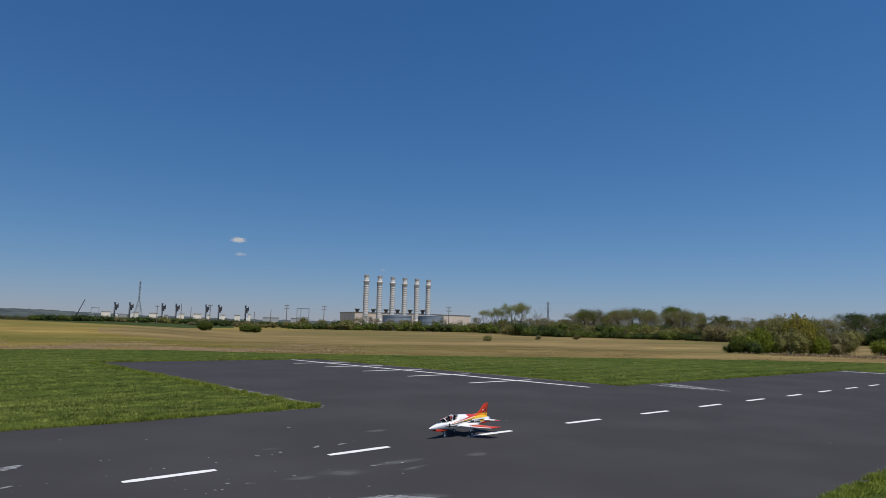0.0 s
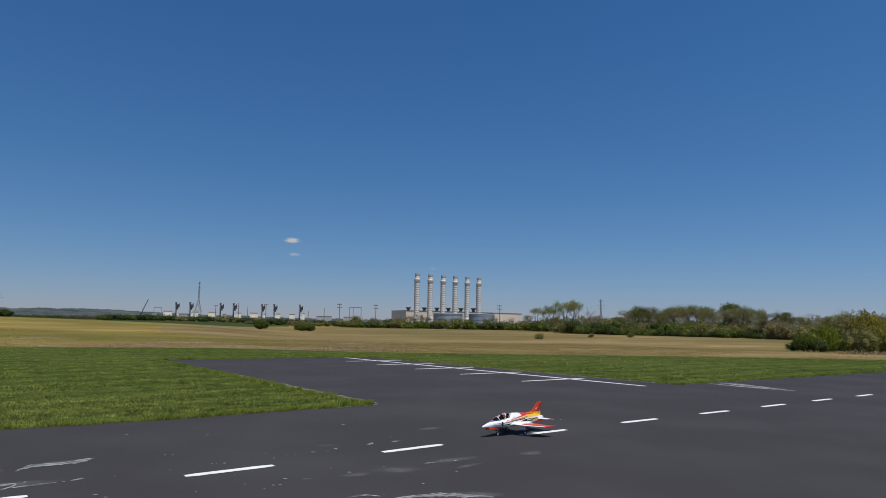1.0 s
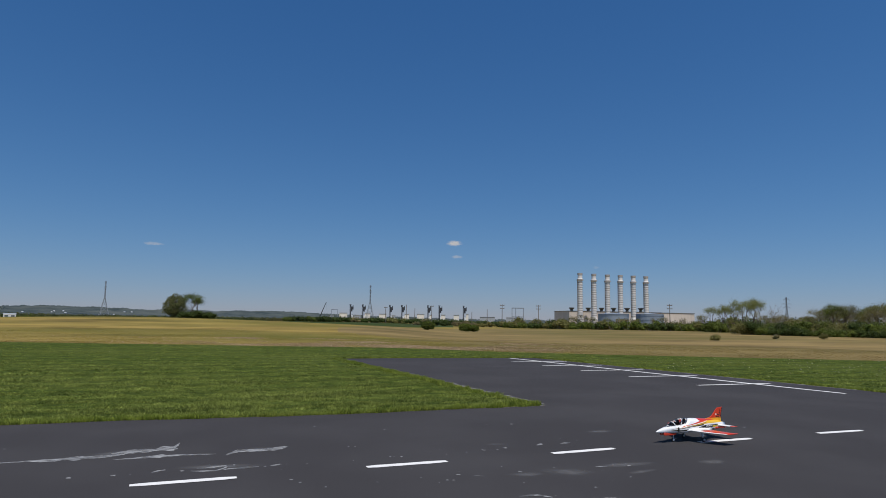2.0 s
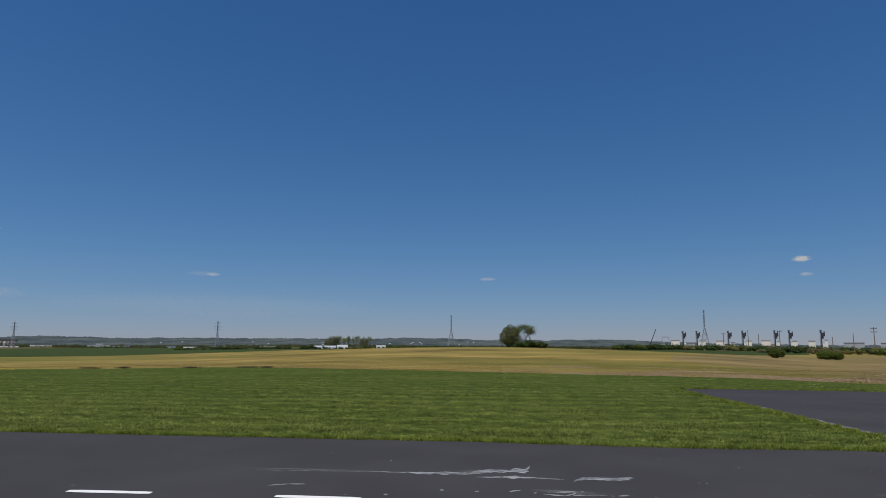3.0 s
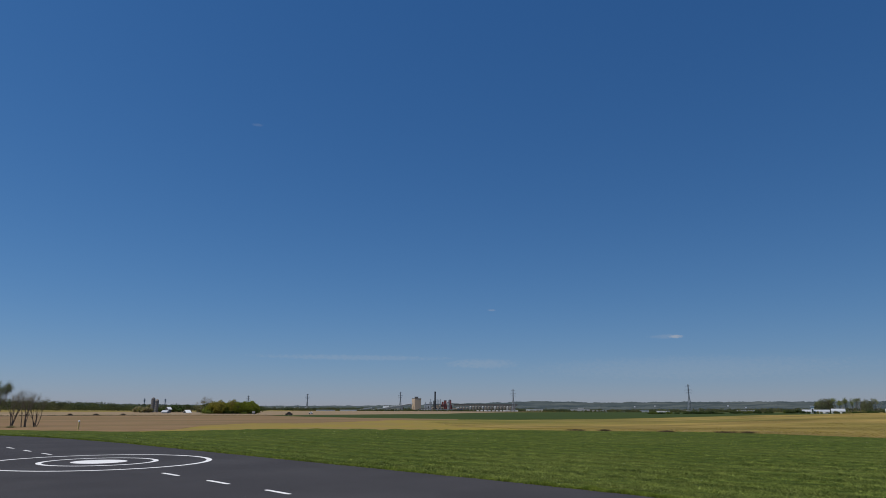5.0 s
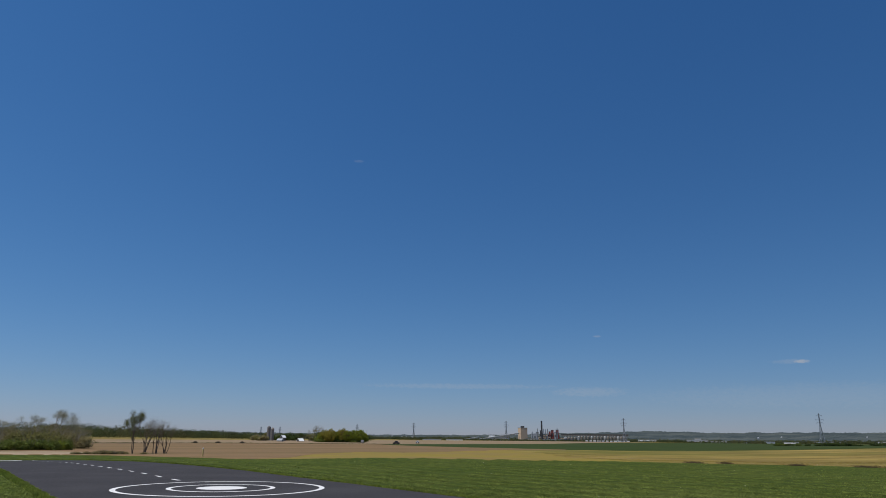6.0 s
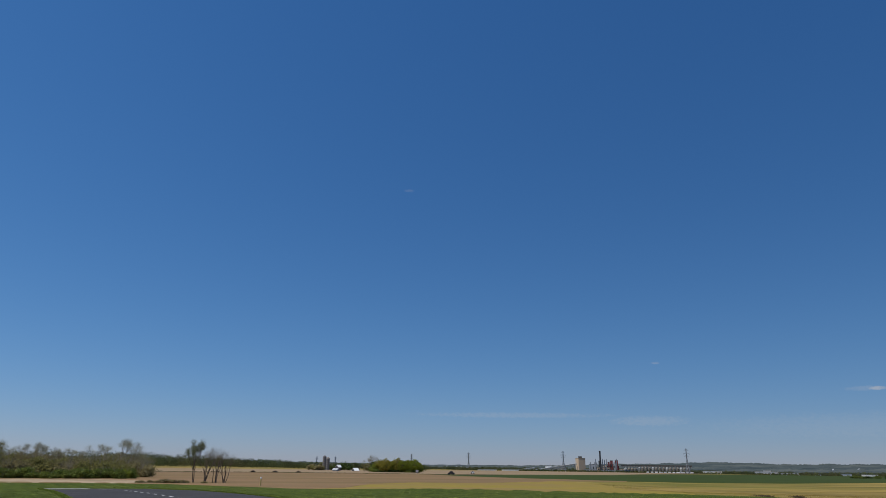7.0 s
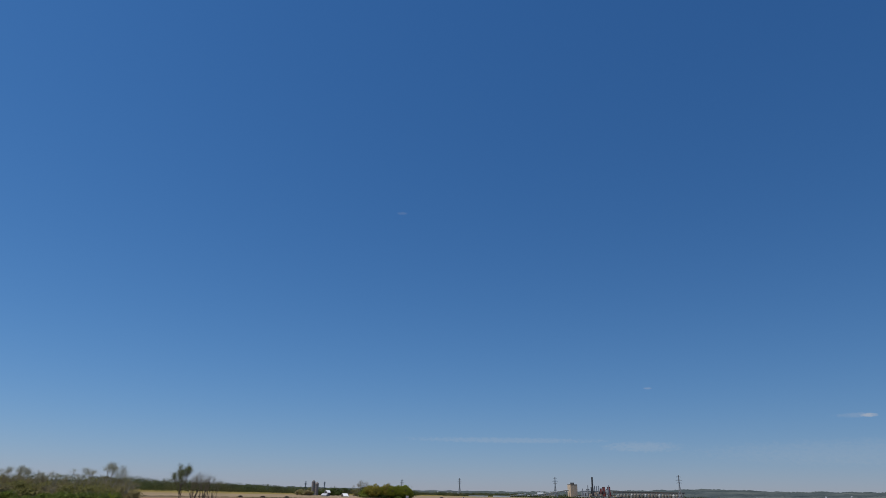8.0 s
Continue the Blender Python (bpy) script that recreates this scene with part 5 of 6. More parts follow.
ob = thing("substation_gantry", (x, y, z), "grey steel substation gantry frame", "gantry", rz=-13.65)
for dx in (-4.2, 4.2):
    part("leg", Shape().box((dx, 0, h / 2), (0.6, 0.6, h)), STEEL, ob)
part("beam", Shape().box((0, 0, h), (9, 0.6, 0.8)), STEEL, ob)

x, y, z = polar(-12.3, 700)
h = top_at(-12.3, 700, 1.58)
ob = thing("mobile_crane", (x, y, z), "crane with a raised dark lattice jib", "crane", rz=-12.3)
part("carrier", Shape().box((0, 0, 1.4), (6, 3, 2.0)).box((-1.2, 0, 3.2), (2.4, 2.6, 1.8)), CAR_RED, ob)
part("jib", Shape().tube((0.5, 0, 3), (7.6, 0, h), 0.5, 0.3, 6), DARK_STEEL, ob, "dark jib")
part("cable", Shape().tube((7.6, 0, h), (7.6, 0, h * 0.62), 0.07, 0.07, 4), DARK_STEEL, ob)

# ---- industrial plant ----
R = 1500


def block(name, az0, az1, el0, el1, mat, label, r=R, depth=14, bays=0, roof=None, category="industrial building", group=""):
    a, b = Vector(polar(az0, r)), Vector(polar(az1, r))
    c = (a + b) / 2
    w = (b - a).length
    z0, z1 = 1.555 + r * math.tan(radians(el0)), 1.555 + r * math.tan(radians(el1))
    z0 = min(z0, c.z - 0.5) if el0 <= -0.1 else z0
    ob = thing(name, (c.x, c.y, z0), label, category, group, rz=(az0 + az1) / 2)
    part("wall", Shape().box((0, depth / 2, (z1 - z0) / 2), (w, depth, z1 - z0)), mat, ob)
    part("roof", Shape().box((0, depth / 2, z1 - z0 + 0.2), (w + 0.5, depth + 0.5, 0.5)), roof or HALL_DARK, ob)
    for i in range(bays):
        part("window", Shape().box((-w / 2 + (i + 0.5) * w / bays, -0.1, (z1 - z0) * 0.6), (w / bays * 0.4, 0.3, (z1 - z0) * 0.25)), GLASS_DARK, ob)
    return ob


block("mill_tower", 46.72, 46.12, -0.2, 0.90, TAN, "tall tan windowless mill tower", depth=15, roof=HALL_DARK).rotation_euler.z += 0.45
block("head_house", 46.7, 46.4, 0.90, 1.02, HALL_DARK, "dark lift head house on the mill tower", depth=12).location.z += 0.3
block("mill_annexe", 45.85, 45.2, -0.2, 0.42, GREY, "grey cladding mill annexe building", bays=3)
block("boiler_house", 45.25, 44.2, -0.2, 0.22, TAN, "low tan boiler house", bays=4)
block("boiler_house", 46.3, 45.4, -0.2, 0.06, GREY, "low grey boiler house", bays=4, r=1480)
for az0, az1, el, mat, label in ((44.62, 44.44, 0.42, TAN, "narrow tan process tower"), (44.38, 44.22, 0.62, RED, "red steel process tower"), (44.19, 43.97, 0.74, RED, "red steel process tower"), (43.92, 43.76, 0.58, GREY, "grey steel process tower"),
                                 (43.80, 43.56, 0.76, RED, "red steel process tower"), (45.45, 45.2, 0.56, GREY, "grey steel process tower"), (45.1, 45.02, 0.70, DARK_STEEL, "dark steel process tower"), (44.86, 44.68, 0.36, TAN, "narrow tan process tower")):
    block("process_tower", az0, az1, -0.2, el, mat, label, depth=9, group="process towers", bays=1, r=1500 + (az0 * 100) % 7)
block("process_building", 44.5, 43.5, -0.2, 0.34, RED, "red oxide process building", bays=5, r=1510)
block("process_building", 43.5, 42.7, -0.2, 0.12, TAN, "low tan process building", bays=3)
block("process_building", 45.0, 42.6, -0.2, 0.02, GREY, "low grey process building", bays=8, r=1470)
block("white_silo_house", 49.4, 48.9, -0.2, 0.30, WHITE, "narrow white silo house")
block("loading_shed", 49.2, 47.7, -0.2, 0.06, WHITE, "low white loading shed", bays=4)
x, y, z = polar(44.95, 1490)
h = top_at(44.95, 1490, 1.50)
ob = thing("plant_chimney", (x, y, z - 0.5), "slim dark steel plant chimney", "chimney")
part("flue", Shape().lathe([(2.0, 0), (1.8, h * 0.5), (1.7, h)], 14), DARK_STEEL, ob)
part("rim", Shape().lathe([(1.7, 0), (2.0, 0.1), (2.0, 1.0), (1.7, 1.1)], 14, (0, 0, h - 1)), DARK_STEEL, ob)
for az, el in ((45.75, 0.62), (45.32, 0.88), (44.78, 0.86), (44.62, 0.82), (44.47, 0.86), (44.9, 0.7), (43.68, 0.90), (42.6, 0.5)):
    x, y, z = polar(az, 1495)
    h = top_at(az, 1495, el)
    ob = thing("vent_stack", (x, y, z - 0.5), "thin steel vent stack at the plant", "chimney", "vent stacks")
    part("flue", Shape().lathe([(0.9, 0), (0.8, h)], 8), STEEL, ob)
    part("base", Shape().box((0, 0, 1.2), (4, 4, 2.4)), GREY, ob)


def conveyor(az0, el0, az1, el1, r=1500):
    a = Vector((*polar(az0, r)[:2], 1.555 + r * math.tan(radians(el0))))
    b = Vector((*polar(az1, r)[:2], 1.555 + r * math.tan(radians(el1))))
    ob = thing("conveyor_gallery", (0, 0, 0), "long inclined grey conveyor gallery on trestles", "conveyor", "conveyor galleries")
    part("gallery", Shape().tube(a, b, 1.6, 1.6, 4), GREY, ob)
    for t in (0.15, 0.35, 0.55, 0.75, 0.95):
        p = a + (b - a) * t
        g = ground_height(p.x, p.y)
        part("trestle", Shape().tube((p.x - 2, p.y, g), p, 0.45, 0.45, 4).tube((p.x + 2, p.y, g), p, 0.45, 0.45, 4), STEEL, ob)


conveyor(50.5, -0.12, 46.85, 0.46)
conveyor(49.9, -0.14, 47.8, 0.16)
conveyor(51.6, -0.10, 50.3, 0.08)

# row of grey bins under a roofed gallery
ob = thing("bin_row_gallery", polar(40.65, 1462), "long dark roofed conveyor gallery above the bins", "gallery", rz=40.65)
a, b = Vector(polar(43.35, 1462)), Vector(polar(37.95, 1462))
w = (b - a).length
za = 1.555 + 1462 * math.tan(radians(0.36)) - polar(40.65, 1462)[2]
part("gallery", Shape().box((0, 0, za), (w, 8, 3.6)), SILO, ob)
part("roof", Shape().box((0, 0, za + 1.8), (w + 2, 9, 0.9)), HALL_DARK, ob)
for i in range(26):
    part("post", Shape().box((-w / 2 + (i + 0.5) * w / 26, -3.6, za / 2), (1.0, 1.0, za)), HALL_DARK, ob)
for i in range(19):
    az = 43.0 - i * 0.265
    x, y, z = polar(az, 1475)
    hb = top_at(az, 1475, 0.30 if i > 3 else 0.24)
    t = thing("storage_bin", (x, y, z - 0.4), "round grey steel storage bin under a gallery", "silo", "storage bins")
    part("shell", Shape().lathe([(2.9, 0), (2.9, hb * 0.82), (1.2, hb)], 14), SILO if i % 4 else GREY, t)
    part("hoop", Shape().lathe([(2.9, -0.2), (3.1, -0.2), (3.1, 0.2), (2.9, 0.2)], 14, (0, 0, hb * 0.5)), STEEL, t)
g = random.Random(4)
for i in range(11):
    az = 41.3 - i * 0.33
    x, y, z = polar(az, 1375)
    ob = thing("parked_trailer", (x, y, z), "white box trailer parked at the plant", "trailer", "parked trailers", rz=az + g.uniform(-25, 25))
    part("box", Shape().box((0, 0, 2.0), (g.uniform(4, 7), 2.4, 1.8)), WHITE, ob)
    part("chassis", Shape().box((0, 0, 0.95), (7, 2.0, 0.3)), DARK_STEEL, ob)
    for dx in (-2.4, 2.4):
        part("wheel", Shape().tube((dx, -1.2, 0.5), (dx, 1.2, 0.5), 0.5, 0.5, 10), TYRE, ob)

# ---- scattered pale buildings on the plain and the slopes ----
for az0, az1, el0, el1, r in ((37.2, 35.8, -0.15, 0.04, 1550), (33.5, 31.9, -0.12, 0.06, 1500), (32.9, 32.4, 0.0, 0.16, 1500), (31.8, 30.5, -0.15, -0.02, 1520), (27.9, 27.2, -0.18, -0.02, 1400), (26.6, 25.6, -0.18, -0.05, 1400), (24.6, 22.9, -0.15, -0.02, 1450),
                              (20.6, 19.3, -0.05, 0.05, 1500), (29.5, 29.1, -0.18, -0.06, 1450), (53.0, 51.6, -0.22, -0.08, 1300), (55.0, 53.4, -0.22, -0.1, 1300)):
    block("warehouse", az0, az1, el0, el1, WHITE if (az0 * 10) % 2 < 1 else GREY, "low pale warehouse far across the fields", r=r, depth=12, category="warehouse", group="far warehouses", roof=GREY)


# ---- trees and bushes ----
def branches(s, tips, p, d, length, r, depth, rnd, spread, up, kids):
    """A tapered limb that forks; collects the tips."""
    q = p + d * length
    mid = p + d * (length * 0.5) + Vector((rnd.uniform(-1, 1), rnd.uniform(-1, 1), 0)) * length * 0.06
    n = 6 if depth > 2 else (4 if depth > 0 else 3)
    s.tube(p, mid, r, r * 0.82, n, False)
    s.tube(mid, q, r * 0.82, r * 0.62, n, False)
    if depth == 0:
        tips.append((q, d))
        return
    for i in range(kids if depth > 1 else kids + 1):
        a = rnd.uniform(0, 2 * math.pi)
        side = d.orthogonal().normalized()
        side.rotate(Matrix.Rotation(a, 3, d))
        nd = (d + side * spread * rnd.uniform(0.5, 1.25) + Vector((0, 0, up * rnd.uniform(0.3, 1)))).normalized()
        start = q if i < 2 else p + d * length * rnd.uniform(0.55, 0.95)
        branches(s, tips, start, nd, length * rnd.uniform(0.62, 0.88), r * 0.58, depth - 1, rnd, spread, up, kids)


def leaf(s, c, size, rnd):
    u = Vector((rnd.gauss(0, 1), rnd.gauss(0, 1), rnd.gauss(0, 0.7))).normalized()
    w = u.orthogonal().normalized()
    w.rotate(Matrix.Rotation(rnd.uniform(0, 6.28), 3, u))
    v = u.cross(w)
    a, b = size * rnd.uniform(0.6, 1.2), size * rnd.uniform(0.35, 0.7)
    o = len(s.v)
    s.v += [tuple(c - w * a), tuple(c + v * b), tuple(c + w * a), tuple(c - v * b)]
    s.f.append((o, o + 1, o + 2, o + 3))


def tree(seed, h, stem, spread, up, depth, kids, leaves, leaf_size, scatter, leaf_mat, label, trunk_mat=BARK, thick=0.028, stems=1, name="tree"):
    rnd = random.Random(seed)
    s, tips, crown = Shape(), [], Shape()
    for i in range(stems):
        lean = Vector((rnd.uniform(-1, 1), rnd.uniform(-1, 1), 0)) * (0.12 if stems == 1 else 0.45)
        base = Vector((rnd.uniform(-1, 1), rnd.uniform(-1, 1), 0)) * (0 if stems == 1 else h * 0.06)
        branches(s, tips, base, (Vector((0, 0, 1)) + lean).normalized(), h * stem, h * thick / stems ** 0.5, depth, rnd, spread, up, kids)
    top = max(t[0].z for t in tips)
    k = h / (top + scatter * 0.4)
    s.v = [(x * k, y * k, z * k) for x, y, z in s.v]
    for p, d in tips:
        for _ in range(leaves):
            c = p * k + Vector((rnd.gauss(0, 1), rnd.gauss(0, 1), rnd.gauss(0, 0.8))) * scatter
            if c.z > 0.1:
                leaf(crown, c, leaf_size, rnd)
    ob = thing(name, (0, 0, -60), label, name)
    part("trunk", s, trunk_mat, ob)
    if crown.f:
        part("crown", crown, leaf_mat, ob)
    return ob


def clump(s, c, r, rnd):
    """A dense uneven inner mass of foliage, added so that sparse leaves block light."""
    n, rows = 9, 6
    o, shift = len(s.v), Vector((rnd.uniform(0, 50), 0, 0))
    for k in range(rows + 1):
        e = -math.pi / 2 + math.pi * k / rows
        for i in range(n):
            a = 2 * math.pi * (i + 0.5 * (k % 2)) / n
            u = Vector((math.cos(e) * math.cos(a), math.cos(e) * math.sin(a), math.sin(e)))
            q = r * (1 + 0.5 * noise.noise(u * 1.6 + shift))
            s.v.append((c.x + u.x * q, c.y + u.y * q, max(0.0, c.z + u.z * q)))
    s.f += [(o + k * n + i, o + k * n + (i + 1) % n, o + (k + 1) * n + (i + 1) % n, o + (k + 1) * n + i) for k in range(rows) for i in range(n)]


def bush(seed, w, h, count, leaf_size, leaf_mat, label, lumps=9, name="bush", flat=1.0, twigs=14, reach=0.98, core=0.5):
    """Leaves gathered on several overlapping lumps over a spray of stems."""
    rnd = random.Random(seed)
    s, crown = Shape(), Shape()
    for _ in range(twigs):
        a = rnd.uniform(0, 6.28)
        q = Vector((math.cos(a) * w * 0.4 * rnd.random(), math.sin(a) * w * 0.4 * rnd.random(), h * rnd.uniform(0.5, reach)))
        s.tube((q.x * 0.2, q.y * 0.2, -0.1), q, h * 0.012, h * 0.004, 4, False)
    balls = []
    for i in range(lumps):
        a, d = rnd.uniform(0, 6.28), w * 0.36 * math.sqrt(rnd.random())
        r = h * rnd.uniform(0.24, 0.40)
        zc = max(r * 0.7, (h - r) * rnd.uniform(0.35, 1.0) * (1 - 0.5 * (d / (w * 0.5)) ** 2) * flat)
        balls.append((Vector((math.cos(a) * d, math.sin(a) * d, zc)), r))
    for c, r in balls:
        clump(crown, c, r * core, rnd)
    for i in range(count):
        c, r = balls[i % lumps]
        u = Vector((rnd.gauss(0, 1), rnd.gauss(0, 1), rnd.gauss(0, 1))).normalized()
        p = c + u * r * (0.55 + 0.52 * rnd.random())
        if p.z < 0.02:
            p.z = rnd.uniform(0.02, h * 0.3)
        leaf(crown, p, leaf_size, rnd)
    ob = thing(name, (0, 0, -60), label, name)
    part("twig_spray", s, TWIG, ob)
    part("crown", crown, leaf_mat, ob)
    return ob


def plant(proto, az, r, height, base_h, turn, wide=1.0, sink=0.1, label="", group=""):
    k = height / base_h
    x, y, z = polar(az, r)
    ob = copy_thing(proto, Matrix.Translation((x, y, z - sink)) @ Matrix.Rotation(turn, 4, 'Z') @ Matrix.Diagonal((k * wide, k * wide, k, 1)))
    tagged(ob, label, "", group)
    return ob


def dome(seed, w, h, count, leaf_size, mat, label, name="bush"):
    """A round crown down to the ground: leaves in a thick shell over dark inner twigs."""
    rnd, s, crown = random.Random(seed), Shape(), Shape()
    for _ in range(60):
        a, e = rnd.uniform(0, 6.28), rnd.uniform(0.5, 1.5)
        k = rnd.uniform(0.55, 0.85)
        s.tube((0, 0, 0), (math.cos(a) * math.cos(e) * w / 2 * k, math.sin(a) * math.cos(e) * w / 2 * k, h * 0.45 + math.sin(e) * h * 0.55 * k), 0.07, 0.02, 4, False)
    for _ in range(count):
        u = Vector((rnd.gauss(0, 1), rnd.gauss(0, 1), rnd.gauss(0, 1))).normalized()
        k = (0.88 + 0.07 * rnd.random() + 0.26 * noise.noise(u * 2.1 + Vector((seed, 0, 0))) + 0.14 * noise.noise(u * 5.5)) * (1 - 0.35 * rnd.random() ** 2)
        p = Vector((u.x * w / 2 * k, u.y * w / 2 * k, h * 0.45 + u.z * h * (0.55 if u.z > 0 else 0.42) * k))
        leaf(crown, p, leaf_size, rnd)
    for _ in range(16):
        u = Vector((rnd.gauss(0, 1), rnd.gauss(0, 1), rnd.gauss(0, 1))).normalized()
        k = 0.56 + 0.26 * noise.noise(u * 2.1 + Vector((seed, 0, 0)))
        clump(crown, Vector((u.x * w / 2 * k, u.y * w / 2 * k, h * 0.45 + u.z * h * (0.55 if u.z > 0 else 0.40) * k)), w * rnd.uniform(0.08, 0.12), rnd)
    ob = thing(name, (0, 0, -60), label, name)
    part("trunk", s, BARK, ob)
    part("crown", crown, mat, ob)
    return ob


B_ROUND = dome(83, 4.4, 4.0, 2600, 0.20, LEAF_GREEN, "lone rounded green bush")
B_FRESH = dome(85, 4.4, 4.0, 3400, 0.16, LEAF_BRIGHT, "bright fresh green leafy bush")
G_GOLD = dome(86, 4.4, 4.0, 3000, 0.15, LEAF_GOLD, "yellow-green rounded grove tree", "tree")
G_OLIVE = dome(88, 4.6, 4.0, 3600, 0.11, LEAF_OLIVE, "olive-green rounded spring tree", "tree")
G_GREEN = dome(87, 4.4, 4.0, 3000, 0.15, LEAF_BRIGHT, "round green grove tree", "tree")
P_OLIVE = [tree(11 + i, 10, 0.28, 0.72, 0.24, 4, 3, 26, 0.11, 0.50, LEAF_OLIVE, "olive-brown spring tree coming into leaf", thick=0.02) for i in range(3)]
P_GREEN = [tree(21 + i, 10, 0.26, 0.8, 0.2, 4, 3, 34, 0.15, 0.52, LEAF_GREEN, "full green broadleaf tree in leaf") for i in range(2)]
P_DARK = [tree(26 + i, 10, 0.26, 0.8, 0.2, 4, 3, 34, 0.15, 0.52, LEAF_DARK, "dense dark green broadleaf tree in leaf") for i in range(2)]
P_YOUNG = [tree(31 + i, 10, 0.17, 0.50, 0.26, 5, 2, 46, 0.115, 0.55, LEAF_YOUNG, "upright tree in pale young leaf at the wood's edge", thick=0.02) for i in range(2)]
P_BARE = [tree(41 + i, 10, 0.28, 0.7, 0.25, 5, 2, 0, 0.1, 0.3, LEAF_BROWN, "bare grey-brown twiggy spring tree", trunk_mat=TWIG, thick=0.02) for i in range(2)]
P_HAZE = [tree(46 + i, 10, 0.26, 0.62, 0.22, 5, 2, 60, 0.07, 0.42, LEAF_TWIG, "bare pale grey twiggy spring tree", trunk_mat=TWIG, thick=0.024) for i in range(2)]
P_BROWN = [tree(51 + i, 10, 0.26, 0.75, 0.2, 4, 3, 26, 0.09, 0.50, LEAF_BROWN, "brown budding tree with a haze of twigs", trunk_mat=TWIG, thick=0.016) for i in range(3)]
B_DARK = [bush(61 + i, 6, 4, 2800, 0.145, LEAF_DARK, "dense dark green leafy bush", lumps=13) for i in range(3)]
B_GREEN = [bush(65 + i, 6, 4, 2800, 0.145, LEAF_GREEN, "rounded fresh green leafy bush", lumps=13) for i in range(3)]
B_BRIGHT = [bush(69, 6, 4, 4200, 0.125, LEAF_BRIGHT, "bright fresh green leafy bush", lumps=13)]
B_OLIVE = [bush(71 + i, 6, 4, 2800, 0.145, LEAF_OLIVE, "olive-green scrubby field bush", lumps=13) for i in range(2)]
B_BROWN = [bush(75 + i, 6, 4, 3000, 0.12, LEAF_BROWN, "brown budding twiggy scrub bush", twigs=46, lumps=13) for i in range(2)]
# lighter ones for the far hedges
F_DARK = [bush(161 + i, 6, 4, 600, 0.25, LEAF_DARK, "dense dark green leafy bush") for i in range(3)]
F_GREEN = [bush(165 + i, 6, 4, 600, 0.25, LEAF_GREEN, "rounded fresh green leafy bush") for i in range(3)]
F_GOLD = [bush(158, 6, 4, 600, 0.25, LEAF_GOLD, "yellow-green rounded grove tree")]
F_OLIVE = [bush(171 + i, 6, 4, 600, 0.25, LEAF_OLIVE, "olive-green scrubby field bush") for i in range(2)]
F_BROWN = [bush(175 + i, 6, 4, 600, 0.25, LEAF_BROWN, "brown budding twiggy scrub bush", twigs=24) for i in range(2)]

g = random.Random(77)


def row(az0, az1, r0, r1, n, kinds, h0, h1, group, wide=(0.9, 1.25), deep=12):
    for i in range(n):
        t = (i + g.uniform(0.1, 0.9)) / n
        proto, bh = kinds[g.randrange(len(kinds))]
        plant(proto, az0 + (az1 - az0) * t, r0 + (r1 - r0) * t + g.uniform(0, deep), g.uniform(h0, h1), bh, g.uniform(0, 6.28), g.uniform(*wide), 0.15, "", group)


def hedge(name, az0, az1, r0, r1, n, kinds, h0, h1, label, wide=(1.0, 1.5), deep=12):
    """A far row of bushes that nobody could count, as one mesh."""
    verts, faces, mats, slot = [], [], [], []
    base = 0
    for i in range(n):
        t = (i + g.uniform(0.1, 0.9)) / n
        proto, bh = kinds[g.randrange(len(kinds))]
        k, w = g.uniform(h0, h1) / bh, g.uniform(*wide)
        x, y, z = polar(az0 + (az1 - az0) * t, r0 + (r1 - r0) * t + g.uniform(0, deep))
        m = np.array(Matrix.Translation((x, y, z - 0.15)) @ Matrix.Rotation(g.uniform(0, 6.28), 4, 'Z') @ Matrix.Diagonal((k * w, k * w, k, 1)))
        for child in proto.children:
            me = child.data
            co = np.empty(3 * len(me.vertices), np.float32)
            me.vertices.foreach_get("co", co)
            co = co.reshape(-1, 3) @ m[:3, :3].T + m[:3, 3]
            verts += co.tolist()
            if me.materials[0] not in mats:
                mats.append(me.materials[0])
            faces += [tuple(v + base for v in p.vertices) for p in me.polygons]
            slot += [mats.index(me.materials[0])] * len(me.polygons)
            base += len(co)
    me = bpy.data.meshes.new(name)
    me.from_pydata(verts, [], faces)
    for mat in mats:
        me.materials.append(mat)
    me.polygons.foreach_set("material_index", slot)
    me.update()
    return tagged(new(name, me), label, "hedge", kind="stuff")


K = lambda protos, h: [(p, h) for p in protos]
TREES_MIX = K(P_OLIVE, 10) * 4 + K(P_BROWN, 10) + K(P_GREEN[:1], 10) + K(P_HAZE, 10) * 2 + K(P_BARE, 10) * 2
# hedge before the power station, thickening into the wood
hedge("hedge", -28.6, -46, 345, 330, 46, K(F_DARK, 4) * 2 + K(F_GREEN, 4) * 3 + K(F_OLIVE, 4), 4.2, 6.2, "dense mixed green hedge before the power station", (1.0, 1.5))
row(-29.5, -46, 352, 338, 20, K(F_OLIVE, 4) + K(P_OLIVE, 10) + K(F_BROWN, 4), 5.2, 7.2, "hedge before the power station", (0.9, 1.3))
row(-33.5, -44, 350, 340, 6, K(P_BARE, 10) + K(P_BROWN, 10), 6.5, 8.5, "hedge before the power station")
row(-44.8, -47.3, 300, 290, 5, K(P_OLIVE, 10) + K(F_GREEN, 4), 5.5, 8, "edge of the wood")
for i, (az, h) in enumerate(((-45.5, 10.6), (-46.2, 11.6), (-46.6, 10.8), (-47.2, 13.6), (-47.8, 13.2), (-48.4, 14.2), (-48.9, 13.8))):
    plant(P_YOUNG[i % 2], az, 300 + i % 3, h, 10, i * 1.7, 1.0, 0.1, "", "edge of the wood")
plant(P_BARE[0], -49.6, 300, 12.6, 10, 2.0, 0.8, 0.1, "", "edge of the wood")
row(-47, -53, 262, 240, 10, TREES_MIX, 6.0, 8.6, "the wood")
